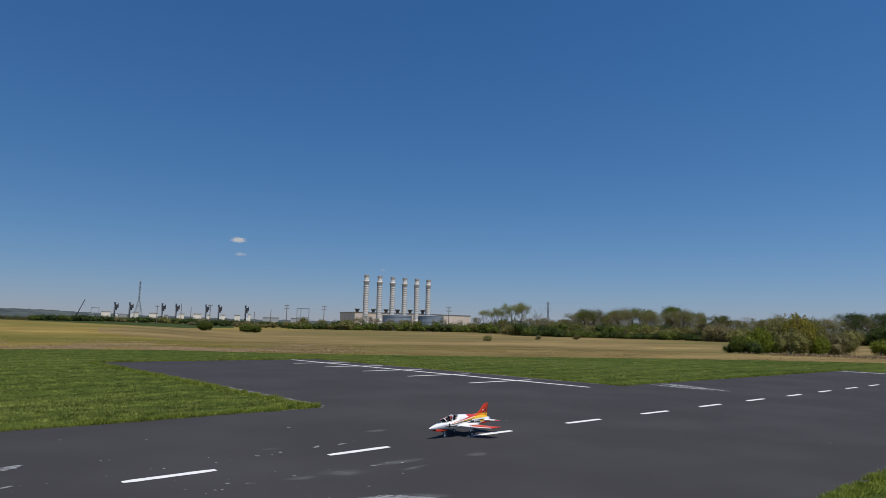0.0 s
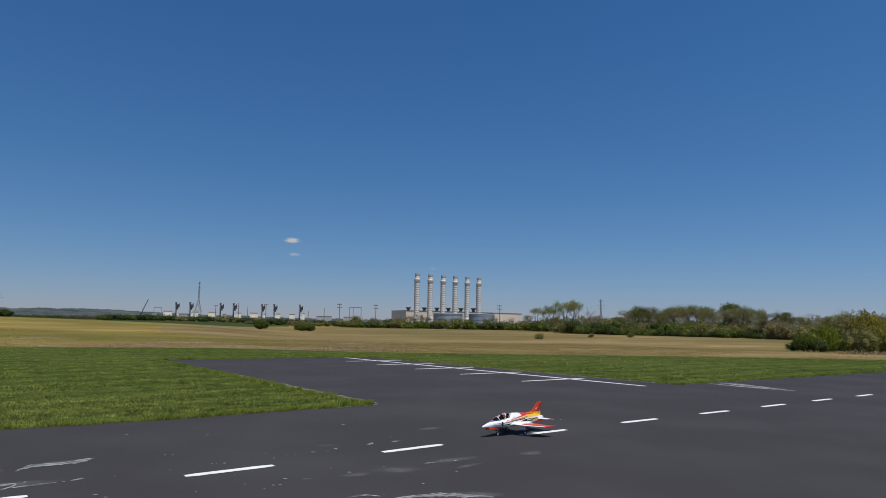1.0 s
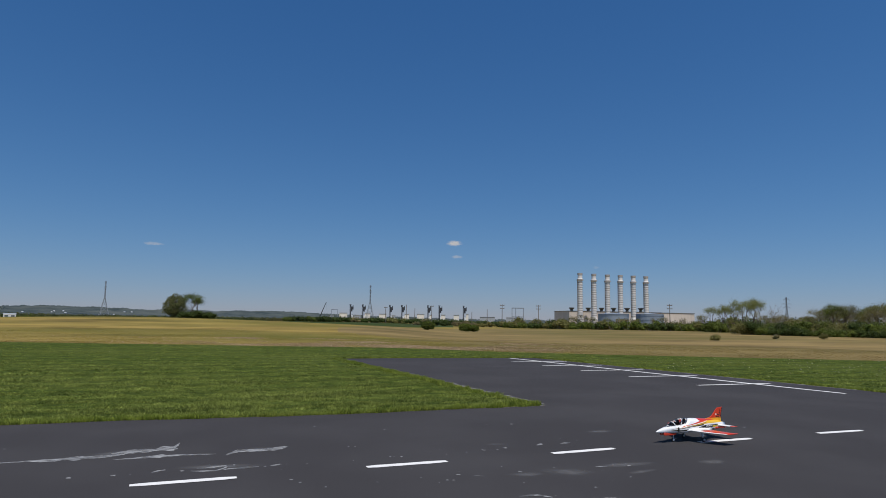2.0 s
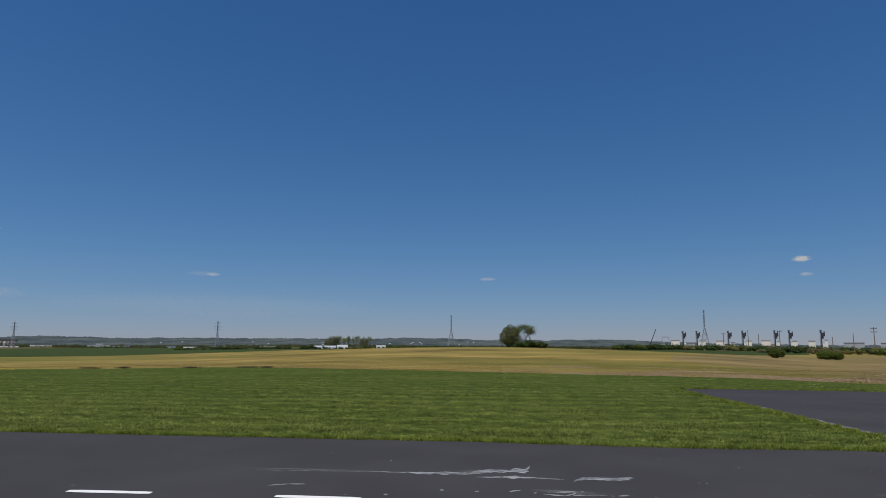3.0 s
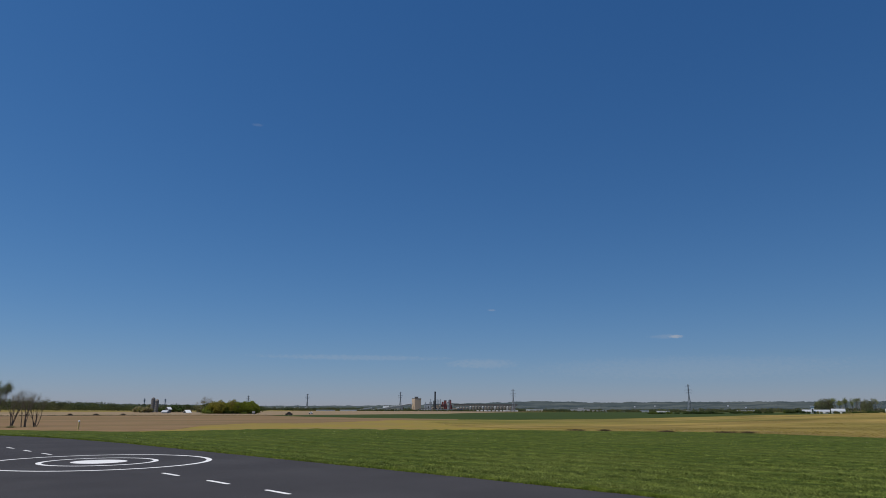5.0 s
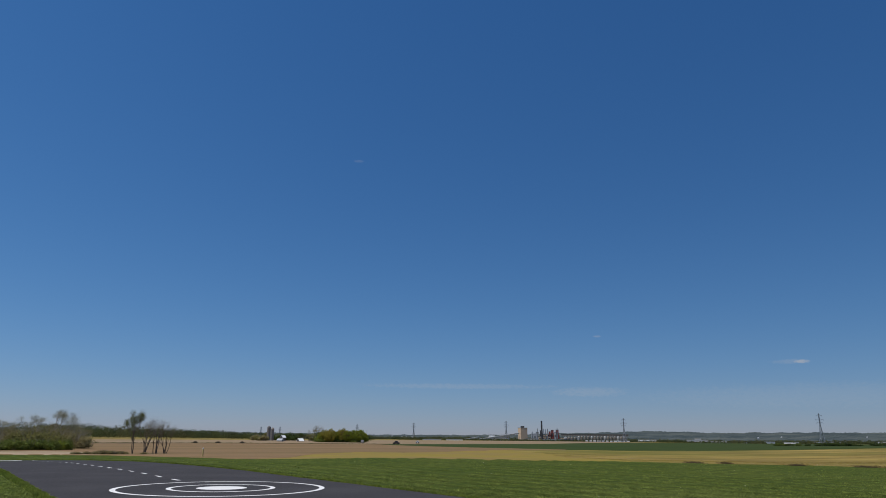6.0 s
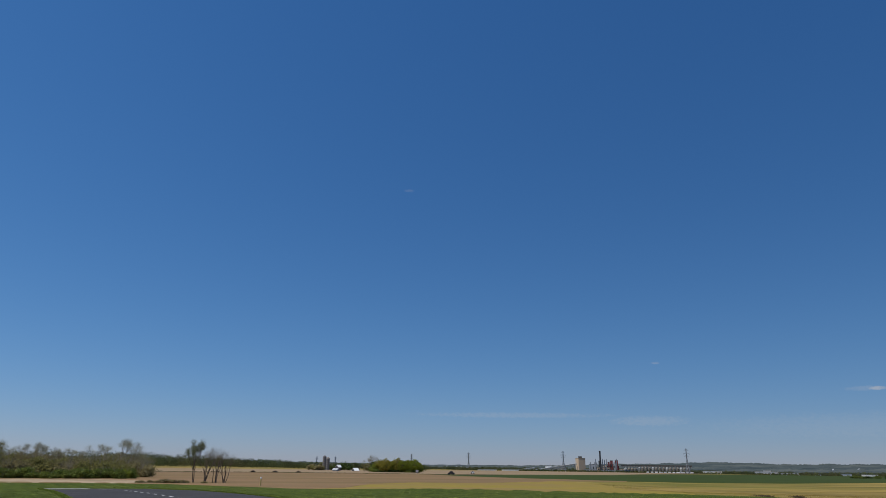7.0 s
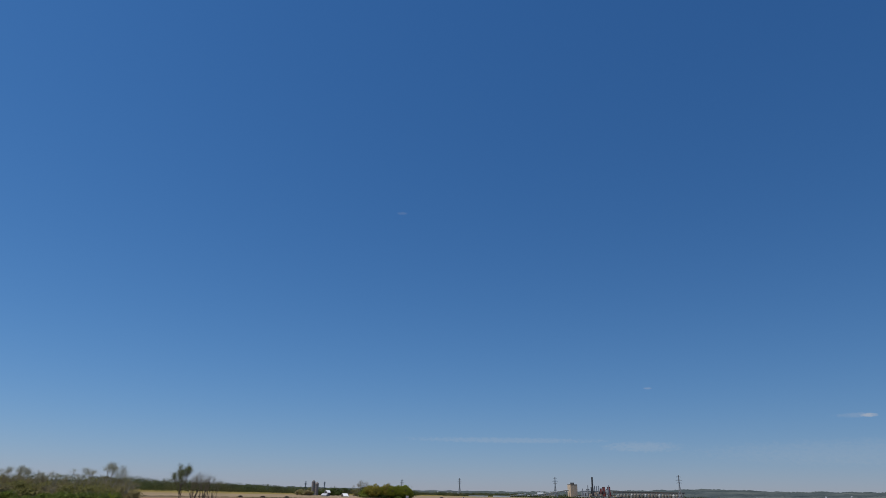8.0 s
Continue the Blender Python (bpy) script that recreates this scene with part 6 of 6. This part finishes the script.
row(-52.5, -63, 235, 205, 26, TREES_MIX, 7.4, 9.8, "the wood")
row(-53, -63, 250, 225, 12, K(P_OLIVE, 10) + K(P_GREEN, 10) + K(P_BARE, 10), 9.2, 11.3, "the wood")
row(-47.5, -64, 228, 200, 40, K(B_OLIVE, 4) * 4 + K(B_GREEN, 4) + K(B_DARK, 4), 3.8, 6.0, "undergrowth of the wood", (1.0, 1.4), 8)
row(-49, -64.5, 218, 190, 40, K(B_DARK, 4) * 3 + K(B_GREEN, 4) * 2, 1.8, 3.2, "undergrowth of the wood", (1.0, 1.5), 5)
row(-62.5, -79, 200, 190, 30, K(P_BROWN, 10) + K(P_OLIVE, 10) * 3 + K(P_DARK[:1], 10) + K(P_HAZE, 10), 6.2, 8.2, "the wood")
row(-64, -79, 180, 170, 18, K(B_DARK, 4) + K(B_BROWN, 4) + K(B_OLIVE, 4), 3.5, 5.5, "undergrowth of the wood")
plant(P_DARK[0], -73.6, 185, 7.6, 10, 1, 1.0, 0.1)
# thicket at the lawn's corner
for az, r, h, p, bh, wd in ((-67.5, 75, 2.75, B_FRESH, 4, 0.8), (-66.6, 74, 2.2, B_BRIGHT[0], 4, 0.8), (-66.0, 73, 1.8, B_ROUND, 4, 1.0), (-65.3, 74, 1.2, B_DARK[1], 4, 0.9), (-67.0, 72.5, 1.5, B_DARK[0], 4, 0.9), (-68.0, 82, 2.3, B_GREEN[1], 4, 0.9), (-68.9, 85, 4.4, G_OLIVE, 4, 0.85), (-70.2, 84, 4.6, G_GOLD, 4, 0.75), (-70.9, 86, 4.2, G_OLIVE, 4, 0.8), (-69.6, 82, 3.4, B_OLIVE[0], 4, 0.8),
                             (-71.0, 86, 3.8, P_OLIVE[2], 10, 1.2), (-71.6, 84, 2.5, B_BRIGHT[0], 4, 0.6), (-72.3, 88, 3.0, B_BROWN[0], 4, 0.9), (-73.2, 92, 2.4, B_OLIVE[1], 4, 0.8), (-75.4, 95, 2.2, B_BRIGHT[0], 4, 0.9), (-76.5, 95, 2.6, B_GREEN[0], 4, 1.0)):
    plant(p, az, r, h, bh, g.uniform(0, 6), wd, 0.1, "", "thicket at the lawn's corner")
# single bushes in the field
for az, r, h, p, wd in ((-21.8, 150, 2.1, B_ROUND, 1.45), (-25.05, 165, 2.1, B_ROUND, 1.6), (-25.75, 166, 1.9, B_ROUND, 1.5), (-45.6, 118, 1.3, B_OLIVE[0], 1.0), (-50.0, 150, 1.2, B_BROWN[0], 0.9), (-53.2, 160, 1.5, B_OLIVE[1], 0.9)):
    plant(p, az, r, h, 4, g.uniform(0, 6), wd, 0.05, "lone rounded bush in the rough field", "field bushes")

# tree group on the rise
A_TREE = dome(81, 5.9, 6.0, 7000, 0.13, LEAF_SAGE, "round dense olive-green tree on the rise", "tree")
AIRY = tree(84, 6.8, 0.22, 0.62, 0.16, 4, 2, 48, 0.115, 0.46, LEAF_GREEN, "open-crowned green tree with bare limbs", thick=0.026, stems=3)
plant(A_TREE, -0.75, 172, 5.9, 6.0, 0.4, 1.0)
plant(AIRY, -2.3, 175, top_at(-2.3, 175, 2.0), 6.8, 1.2, 1.3)
for az, h, wd in ((-1.6, 1.8, 1.5), (-2.1, 2.1, 1.5), (-2.7, 2.3, 1.6), (-3.2, 2.0, 1.6), (-3.6, 1.6, 1.5)):
    plant(B_DARK[0], az, 169, h, 4, g.uniform(0, 6), wd, 0.1, "low dark bush under the trees on the rise", "bushes on the rise")

# trees in front of the white farm, and by the turbine units
P_SAGE = [dome(95 + i, 5.5, 10, 2100, 0.30, LEAF_PALE, "grey-green tree in young leaf by the farm", "tree") for i in range(2)]
row(15.2, 11.2, 516, 516, 26, K(P_SAGE[:1], 10) + K(P_HAZE, 10) * 2 + K(P_YOUNG, 10) * 2, top_at(13, 516, 0.70), top_at(13, 516, 0.98), "trees by the white farm", (0.75, 1.05))
plant(P_SAGE[0], 14.75, 514, top_at(14.75, 514, 0.86), 10, 1.0, 0.9, 0.1, "", "trees by the white farm")
hedge("hedge", 16.3, 13.2, 490, 490, 9, K(F_OLIVE, 4) * 2 + K(F_DARK, 4), 1.2, 2.6, "low ragged bushes before the white farm", (0.7, 1.1), 5)
hedge("hedge", 13.2, 11.4, 470, 470, 6, K(F_OLIVE, 4) + K(F_DARK, 4), 2.0, 3.0, "low olive hedge by the white farm", (1.2, 1.6))
hedge("far_hedge", 27.5, 8.0, 520, 520, 34, K(F_DARK, 4) * 2 + K(F_GREEN, 4), 1.8, 3.6, "dark green hedge line far across the fields", (1.3, 2.0))
hedge("far_hedge", -9.5, -13.3, 600, 600, 9, K(F_GREEN, 4) + K(F_DARK, 4), 5.5, 7.5, "green bushes round the crane", (1.1, 1.5))
hedge("far_hedge", -12.5, -29, 640, 560, 40, K(F_DARK, 4) * 3 + K(F_BROWN, 4) + K(F_OLIVE, 4), top_at(-18, 600, 0.35), top_at(-18, 600, 0.47), "mixed dark hedge before the turbine units", (1.2, 1.9))
hedge("far_hedge", -20.2, -29, 420, 400, 12, K(F_OLIVE, 4) + K(F_BROWN, 4) + K(F_DARK, 4), 2.6, 4.4, "low brown and olive scrub in the far field", (1.2, 1.8))

# farm with two silos
hedge("far_hedge", 68.7, 60, 500, 470, 22, K(P_OLIVE, 10) + K(F_OLIVE, 4) + K(P_DARK, 10) + K(F_DARK, 4), 5.0, 6.8, "olive and dark green trees behind the farm", (1.1, 1.4))
row(63.5, 62.2, 352, 348, 6, K(F_GOLD, 4) * 2 + K(F_GREEN, 4), 5.6, 7.0, "farm grove", (0.9, 1.1), 12)
row(62.2, 60.0, 348, 350, 8, K(F_DARK, 4) * 2 + K(F_GREEN, 4), 5.4, 6.8, "farm grove", (0.9, 1.1), 12)
for az, el, k in ((63.25, 0.52, 0), (62.75, 0.66, 0), (62.3, 0.50, 1), (61.75, 0.72, 0), (61.3, 0.58, 1), (60.75, 0.62, 1), (60.3, 0.66, 1), (59.95, 0.40, 1), (63.5, 0.25, 1)):
    plant(G_GOLD if k == 0 else G_GREEN, az, 344 + (az * 10) % 3, top_at(az, 344, el), 4, az * 7, 0.95, 0.1, "", "farm grove")
plant(P_BROWN[1], 63.95, 365, top_at(63.95, 365, 0.92), 10, 2, 0.95, 0.1)
plant(P_HAZE[0], 64.4, 370, top_at(64.4, 370, 0.5), 10, 2, 0.8, 0.1)
hedge("hedge", 68.6, 67.9, 440, 440, 4, K(F_OLIVE, 4) + K(F_BROWN, 4), 3.6, 4.6, "olive and brown scrub beside the farm silos")
hedge("hedge", 63.6, 59.9, 342, 342, 10, K(F_DARK, 4) + K(F_GREEN, 4), 1.8, 2.6, "low green undergrowth of the farm grove", (1.2, 1.6), 4)

# thicket beyond the runway's end
row(81.6, 95.5, 126, 118, 40, K(B_BROWN, 4) + K(B_OLIVE, 4), 2.7, 3.7, "thicket beyond the runway", (1.0, 1.4))
row(81.6, 95.5, 138, 130, 32, K(B_BROWN, 4) + K(B_OLIVE, 4) + K(P_BROWN, 10) * 3, 3.7, 4.6, "thicket beyond the runway")
row(82.2, 95.5, 117, 112, 38, K(B_DARK, 4) + K(B_GREEN, 4) * 3 + K(B_BRIGHT, 4), 1.2, 2.2, "undergrowth of the thicket", (1.0, 1.3), 4)
for az, h in ((82.2, 1.5), (82.8, 1.72), (83.3, 1.66), (84.7, 1.28), (84.2, 1.1), (88.3, 1.1), (88.9, 1.3), (89.5, 1.2), (86.9, 0.95), (87.6, 0.85), (85.6, 0.8), (90.4, 0.95)):
    plant(P_HAZE[int(az * 10) % 2], az, 142, top_at(az, 142, h), 10, g.uniform(0, 6), 1.05, 0.1, "", "thicket beyond the runway")
plant(P_OLIVE[0], 91.6, 130, top_at(91.6, 130, 1.5), 10, 1, 1.0, 0.1)
SLIM = tree(94, 5.4, 0.44, 0.42, 0.22, 3, 3, 50, 0.07, 0.24, LEAF_SAGE, "slender leafing tree beside the field", thick=0.036, stems=2)
TWIGGY = tree(93, 4.4, 0.26, 0.48, 0.30, 6, 2, 3, 0.025, 0.2, LEAF_BROWN, "bare many-stemmed twiggy tree", trunk_mat=BARK, thick=0.036, stems=5)
plant(SLIM, 77.75, 95, 5.25, 5.4, 0.6, 0.62, 0.1)
plant(TWIGGY, 76.9, 95, 4.6, 4.4, 0.3, 0.8, 0.1)
plant(TWIGGY, 76.2, 95, 4.7, 4.4, 2.3, 0.8, 0.1)
plant(TWIGGY, 75.5, 96, 4.2, 4.4, 4.3, 0.8, 0.1)
for az in (81.6, 80.9, 80.2, 79.7, 79.1, 78.5, 77.0):
    plant(B_BROWN[0], az, 92 + az % 1, 0.4 + 0.3 * ((az * 7) % 1), 4, az, 2.0, 0.05, "low brown scrub at the lawn's end", "scrub")


# ---- far woods and hills ----
def woods(name, az0, az1, r0, r1, n, h0, h1, leaf_size, label, per=26, seed=1, broad=0.62, crest=None):
    rnd, s = random.Random(seed), Shape()
    for i in range(n):
        az = az0 + (az1 - az0) * (i + rnd.random()) / n
        t = (az - az0) / (az1 - az0)
        r = r0 + (r1 - r0) * t + rnd.uniform(0, 60 if h0 > 1 else 2)
        x, y, z = polar(az, r)
        h = rnd.uniform(h0, h1) if not crest else top_at(az, r, float(np.interp(az, *crest))) * rnd.uniform(0.78, 1.08)
        for _ in range(per):
            a, d = rnd.uniform(0, 6.28), h * broad * math.sqrt(rnd.random())
            leaf(s, Vector((x + math.cos(a) * d, y + math.sin(a) * d, z + h * (1 - (d / (h * broad * 1.2)) ** 2) * (1 - 0.75 * rnd.random() ** 1.8))), leaf_size, rnd)
    return tagged(part(name, s, WOODS), label, "woods", kind="stuff")


CREST = ([59, 65, 68.3, 70.6, 73, 75.2, 79, 82, 87, 96], [0.22, 0.27, 0.27, 0.38, 0.47, 0.58, 0.67, 0.79, 0.85, 0.85])
woods("far_woods", 59, 84, 900, 520, 96, 6.0, 11.4, 0.5, "dark green belt of woods behind the ploughed fields", per=420, seed=2, broad=0.85, crest=CREST)
woods("far_woods", 66, 96, 760, 470, 110, 5, 8.2, 0.45, "dark green belt of woods behind the ploughed fields", per=340, seed=3, broad=0.9, crest=CREST)
woods("far_woods", 36, 62, 1620, 1650, 260, 6, 10, 1.3, "low green woods behind the plant", per=60, seed=4)
woods("far_woods", 8, 37, 1480, 1600, 300, 5, 9, 1.3, "low green woods on the plain", per=60, seed=5)
woods("far_woods", 8, 57, 1390, 1390, 620, 2.0, 5.0, 1.0, "ragged green hedges before the far sheds", per=44, seed=9)
woods("far_woods", -14, 9, 720, 720, 420, 2.5, 4.6, 0.7, "low hedge line behind the crops", per=50, seed=6)
woods("field_verge", 57, 96, 262, 204, 700, 0.15, 0.4, 0.2, "dark low weeds along the field track", per=4, seed=11)
woods("far_woods", -46, -80, 420, 320, 240, 7, 10, 0.7, "woods behind the hedge", per=70, seed=7)

# ridge: elevations of its crest by azimuth
RIDGE_AZ = [-40, -25, -17, -13.6, -10.6, -8.7, -5, -4, 1.1, 2.9, 5.3, 8.5, 11.1, 17, 20.7, 24.3, 31.8, 35.8, 38.4, 48.8, 56.7, 62, 70, 76, 82, 100]
RIDGE_EL = [0.2, 0.3, 0.45, 0.58, 0.66, 0.72, 0.70, 0.64, 0.66, 0.73, 0.77, 0.82, 0.70, 0.70, 0.71, 0.70, 0.62, 0.74, 0.64, 0.32, 0.22, 0.22, 0.28, 0.35, 0.4, 0.4]
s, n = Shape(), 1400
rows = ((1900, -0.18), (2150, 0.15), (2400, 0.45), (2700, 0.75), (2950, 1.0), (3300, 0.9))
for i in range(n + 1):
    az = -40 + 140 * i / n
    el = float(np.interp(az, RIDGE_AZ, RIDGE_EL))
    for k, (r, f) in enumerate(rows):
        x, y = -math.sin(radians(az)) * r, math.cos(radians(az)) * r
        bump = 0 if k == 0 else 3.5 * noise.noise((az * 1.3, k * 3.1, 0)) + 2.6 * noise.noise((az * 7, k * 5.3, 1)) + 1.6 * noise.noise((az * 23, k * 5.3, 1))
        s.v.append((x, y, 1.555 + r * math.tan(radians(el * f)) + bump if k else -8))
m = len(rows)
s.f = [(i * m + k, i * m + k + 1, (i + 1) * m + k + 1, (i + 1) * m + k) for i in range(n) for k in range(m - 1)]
tagged(part("hills", s, HILL, smooth=True), "low wooded hills tinted blue-grey for haze on the horizon", "hills", kind="structure")


# ---- farm, houses, vehicles, marker post ----
for az, r, el, w, roofed in ((67.72, 478, 0.69, 1.22, True), (67.44, 470, 0.57, 1.15, False)):
    h = top_at(az, r, el)
    x, y, z = polar(az, r)
    ob = thing("farm_silo", (x, y, z - 0.3), "tall weathered grey concrete farm silo", "silo", "farm silos")
    part("shell", Shape().lathe([(w, 0), (w, h)], 20), SILO, ob)
    part("dome", Shape().lathe([(w + 0.1, 0), (w * 0.9, 0.6), (w * 0.5, 1.1), (0.1, 1.4)], 20, (0, 0, h)), ROOF if roofed else SILO, ob)
    for k in range(6):
        part("hoop", Shape().lathe([(w, -0.1), (w + 0.12, -0.1), (w + 0.12, 0.1), (w, 0.1)], 20, (0, 0, h * (k + 0.5) / 6)), SILO, ob)


def barn(az, r, w, length, h, rise, turn, wall, roof, label):
    """A small gabled barn seen at an angle, with a door and overhanging roof."""
    x, y, z = polar(az, r)
    ob = thing("barn", (x, y, z - 0.3), label, "barn", "farm barns", rz=az + turn)
    part("wall", Shape().add([(-w / 2, -length / 2, 0), (w / 2, -length / 2, 0), (w / 2, -length / 2, h), (0, -length / 2, h + rise), (-w / 2, -length / 2, h),
                              (-w / 2, length / 2, 0), (w / 2, length / 2, 0), (w / 2, length / 2, h), (0, length / 2, h + rise), (-w / 2, length / 2, h)],
                             [(0, 1, 2, 3, 4), (9, 8, 7, 6, 5), (0, 4, 9, 5), (1, 6, 7, 2), (4, 3, 8, 9), (2, 7, 8, 3)]), wall, ob)
    e, o = 0.25, length / 2 + 0.25
    for sgn in (-1, 1):
        a, b = (sgn * (w / 2 + e), h - e * rise / (w / 2)), (0.0, h + rise + 0.06)
        part("roof", Shape().add([(a[0], -o, a[1] + 0.06), (b[0], -o, b[1]), (b[0], o, b[1]), (a[0], o, a[1] + 0.06), (a[0], -o, a[1] - 0.04), (b[0], -o, b[1] - 0.1), (b[0], o, b[1] - 0.1), (a[0], o, a[1] - 0.04)],
                                 [(0, 1, 2, 3), (7, 6, 5, 4), (0, 4, 5, 1), (1, 5, 6, 2), (2, 6, 7, 3), (3, 7, 4, 0)]), roof, ob)
    part("door", Shape().box((0, -length / 2 - 0.04, h * 0.45), (w * 0.3, 0.1, h * 0.8)), GLASS_DARK, ob, "dark barn door")


barn(66.75, 380, 2.3, 3.0, 1.1, 0.8, 55, GREY, GREY, "small pale gabled farm barn")
barn(65.15, 400, 3.2, 2.8, 0.8, 1.3, -60, ROOF, WHITE, "dark barn with a bright white tin roof")
barn(66.55, 440, 2.4, 2.4, 2.6, 1.2, -50, ROOF, WHITE, "tall dark barn with a white tin roof")
strip_building("farm_house", 60.15, 335, 59.95, 335, 3, 0.6, GREY, ROOF, "pale low farm building under the trees", bays=2, pitched=0.8)
strip_building("white_farm", 16.1, 500, 14.3, 500, 9, top_at(15, 500, -0.02), CREAM, GREY, "long white farm building", bays=5, pitched=1.2)
strip_building("white_farm_wing", 14.2, 500, 13.3, 500, 8, top_at(14, 500, 0.0), CREAM, GREY, "white farm wing with a pitched roof", bays=3, pitched=1.6)
strip_building("white_farm_tower", 15.5, 498, 15.3, 498, 2, top_at(15, 500, 0.33), WHITE, GREY, "narrow white farm tower", bays=1)
strip_building("white_hut", 10.85, 500, 10.05, 500, 6, top_at(10, 500, 0.12), CREAM, GREY, "low white shed by a hedge", bays=2, pitched=0.5)
g = random.Random(31)
for i in range(16):
    az = g.choice((g.uniform(16, 24), g.uniform(2, 10), g.uniform(24, 38), g.uniform(50, 58)))
    f = g.uniform(0.15, 0.6)
    r = float(np.interp(f, [q[1] for q in rows[:5]], [q[0] for q in rows[:5]])) - 25
    el = float(np.interp(az, RIDGE_AZ, RIDGE_EL)) * f
    x, y = -math.sin(radians(az)) * r, math.cos(radians(az)) * r
    w, h = g.uniform(3, 6), g.uniform(2.0, 3.0)
    ob = thing("hillside_house", (x, y, 1.555 + r * math.tan(radians(el)) - 2), "tiny pale house on the far hillside", "house", "hillside houses", rz=az + g.uniform(-30, 30))
    part("wall", Shape().box((0, 0, h / 2), (w, 7, h)), WHITE if g.random() < 0.45 else GREY, ob)
    part("roof", Shape().add([(-w / 2, -4, h), (w / 2, -4, h), (w / 2, 0, h + 2.2), (-w / 2, 0, h + 2.2), (-w / 2, 4, h), (w / 2, 4, h)], [(0, 1, 2, 3), (3, 2, 5, 4), (0, 3, 4), (1, 5, 2)]), GREY, ob)


def car(az, r, length, h, mat, label, rz):
    x, y, z = polar(az, r)
    ob = thing("car", (x, y, z + 0.1), label, "car", "vehicles on the track", rz=rz)
    side = [(-0.5, 0.18), (-0.5, 0.52), (-0.30, 0.58), (-0.2, 0.98), (0.16, 1.0), (0.30, 0.62), (0.48, 0.55), (0.5, 0.2)]
    s = Shape()
    n = len(side)
    s.add([(x0 * length, -0.85, z0 * h) for x0, z0 in side] + [(x0 * length, 0.85, z0 * h) for x0, z0 in side], [tuple(range(n))[::-1], tuple(range(n, 2 * n))] + [(i, (i + 1) % n, n + (i + 1) % n, n + i) for i in range(n)])
    part("body", s, mat, ob)
    part("side_window", Shape().box((0, 0, 0.8 * h), (length * 0.36, 1.72, 0.24 * h)), GLASS_DARK, ob)
    for dx in (-0.3, 0.3):
        part("wheel", Shape().tube((dx * length, -0.88, 0.32), (dx * length, 0.88, 0.32), 0.33, 0.33, 12), TYRE, ob)


for k, (az, r, w, h) in enumerate(((73.33, 240, 1.7, 0.6), (71.62, 246, 2.0, 0.55), (69.75, 254, 1.8, 0.55))):
    rnd, s = random.Random(k), Shape()
    for _ in range(260):
        a, d = rnd.uniform(0, 6.28), math.sqrt(rnd.random())
        leaf(s, Vector((math.cos(a) * d * w / 2, math.sin(a) * d * 0.6, h * (1 - d * d) * rnd.uniform(0.5, 1))), 0.22, rnd)
    ob = part("hay_heap", s, BARK)
    ob.matrix_world = pose(*polar(az, r, 0.1), 0, 0, az)
    tagged(ob, "low dark brown heap beside the field track", "heap", "heaps on the track")
car(57.2, 262, 2.7, 1.25, CAR_DARK, "dark pickup on the field track", 57)
car(55.42, 330, 1.9, 1.3, WHITE, "small white van beyond the track", 55)
ob = thing("marker_post", (-77.4, 24.1, ground_height(-77.4, 24.1) - 0.06), "yellow marker post with a white cap at the lawn's edge", "post")
part("post", Shape().lathe([(0.085, 0), (0.085, 0.78), (0.08, 0.90)], 12), POST_PAINT, ob)
part("cap", Shape().lathe([(0.08, 0), (0.08, 0.10), (0.03, 0.16)], 12, (0, 0, 0.90)), WHITE, ob)
for az, r, w in ((33.2, 52, 0.9), (30.9, 52, 0.6), (21.6, 51, 1.0), (20.0, 51, 0.6), (26.0, 51, 0.6)):
    x, y, z = polar(az, r)
    s = Shape()
    rnd = random.Random(int(az * 10))
    for _ in range(420):
        leaf(s, Vector((rnd.gauss(0, w * 0.4), rnd.gauss(0, 0.2), abs(rnd.gauss(0, 0.05)))), 0.035, rnd)
    ob = part("weed_clump", s, DITCH)
    ob.location = (x, y, z)
    tagged(ob, "low dark brown weed clump at the lawn's edge", "weeds", "weed clumps", kind="stuff")

# the first plants were only patterns for the planted ones
for proto in P_OLIVE + P_GREEN + P_DARK + P_YOUNG + P_BARE + P_BROWN + B_DARK + B_GREEN + B_BRIGHT + B_OLIVE + B_BROWN + F_DARK + F_GREEN + F_GOLD + F_OLIVE + F_BROWN + P_SAGE + P_HAZE + [G_GOLD, G_OLIVE, G_GREEN, B_ROUND, B_FRESH, A_TREE, AIRY, SLIM, TWIGGY]:
    for o in [*proto.children_recursive, proto]:
        bpy.data.objects.remove(o)
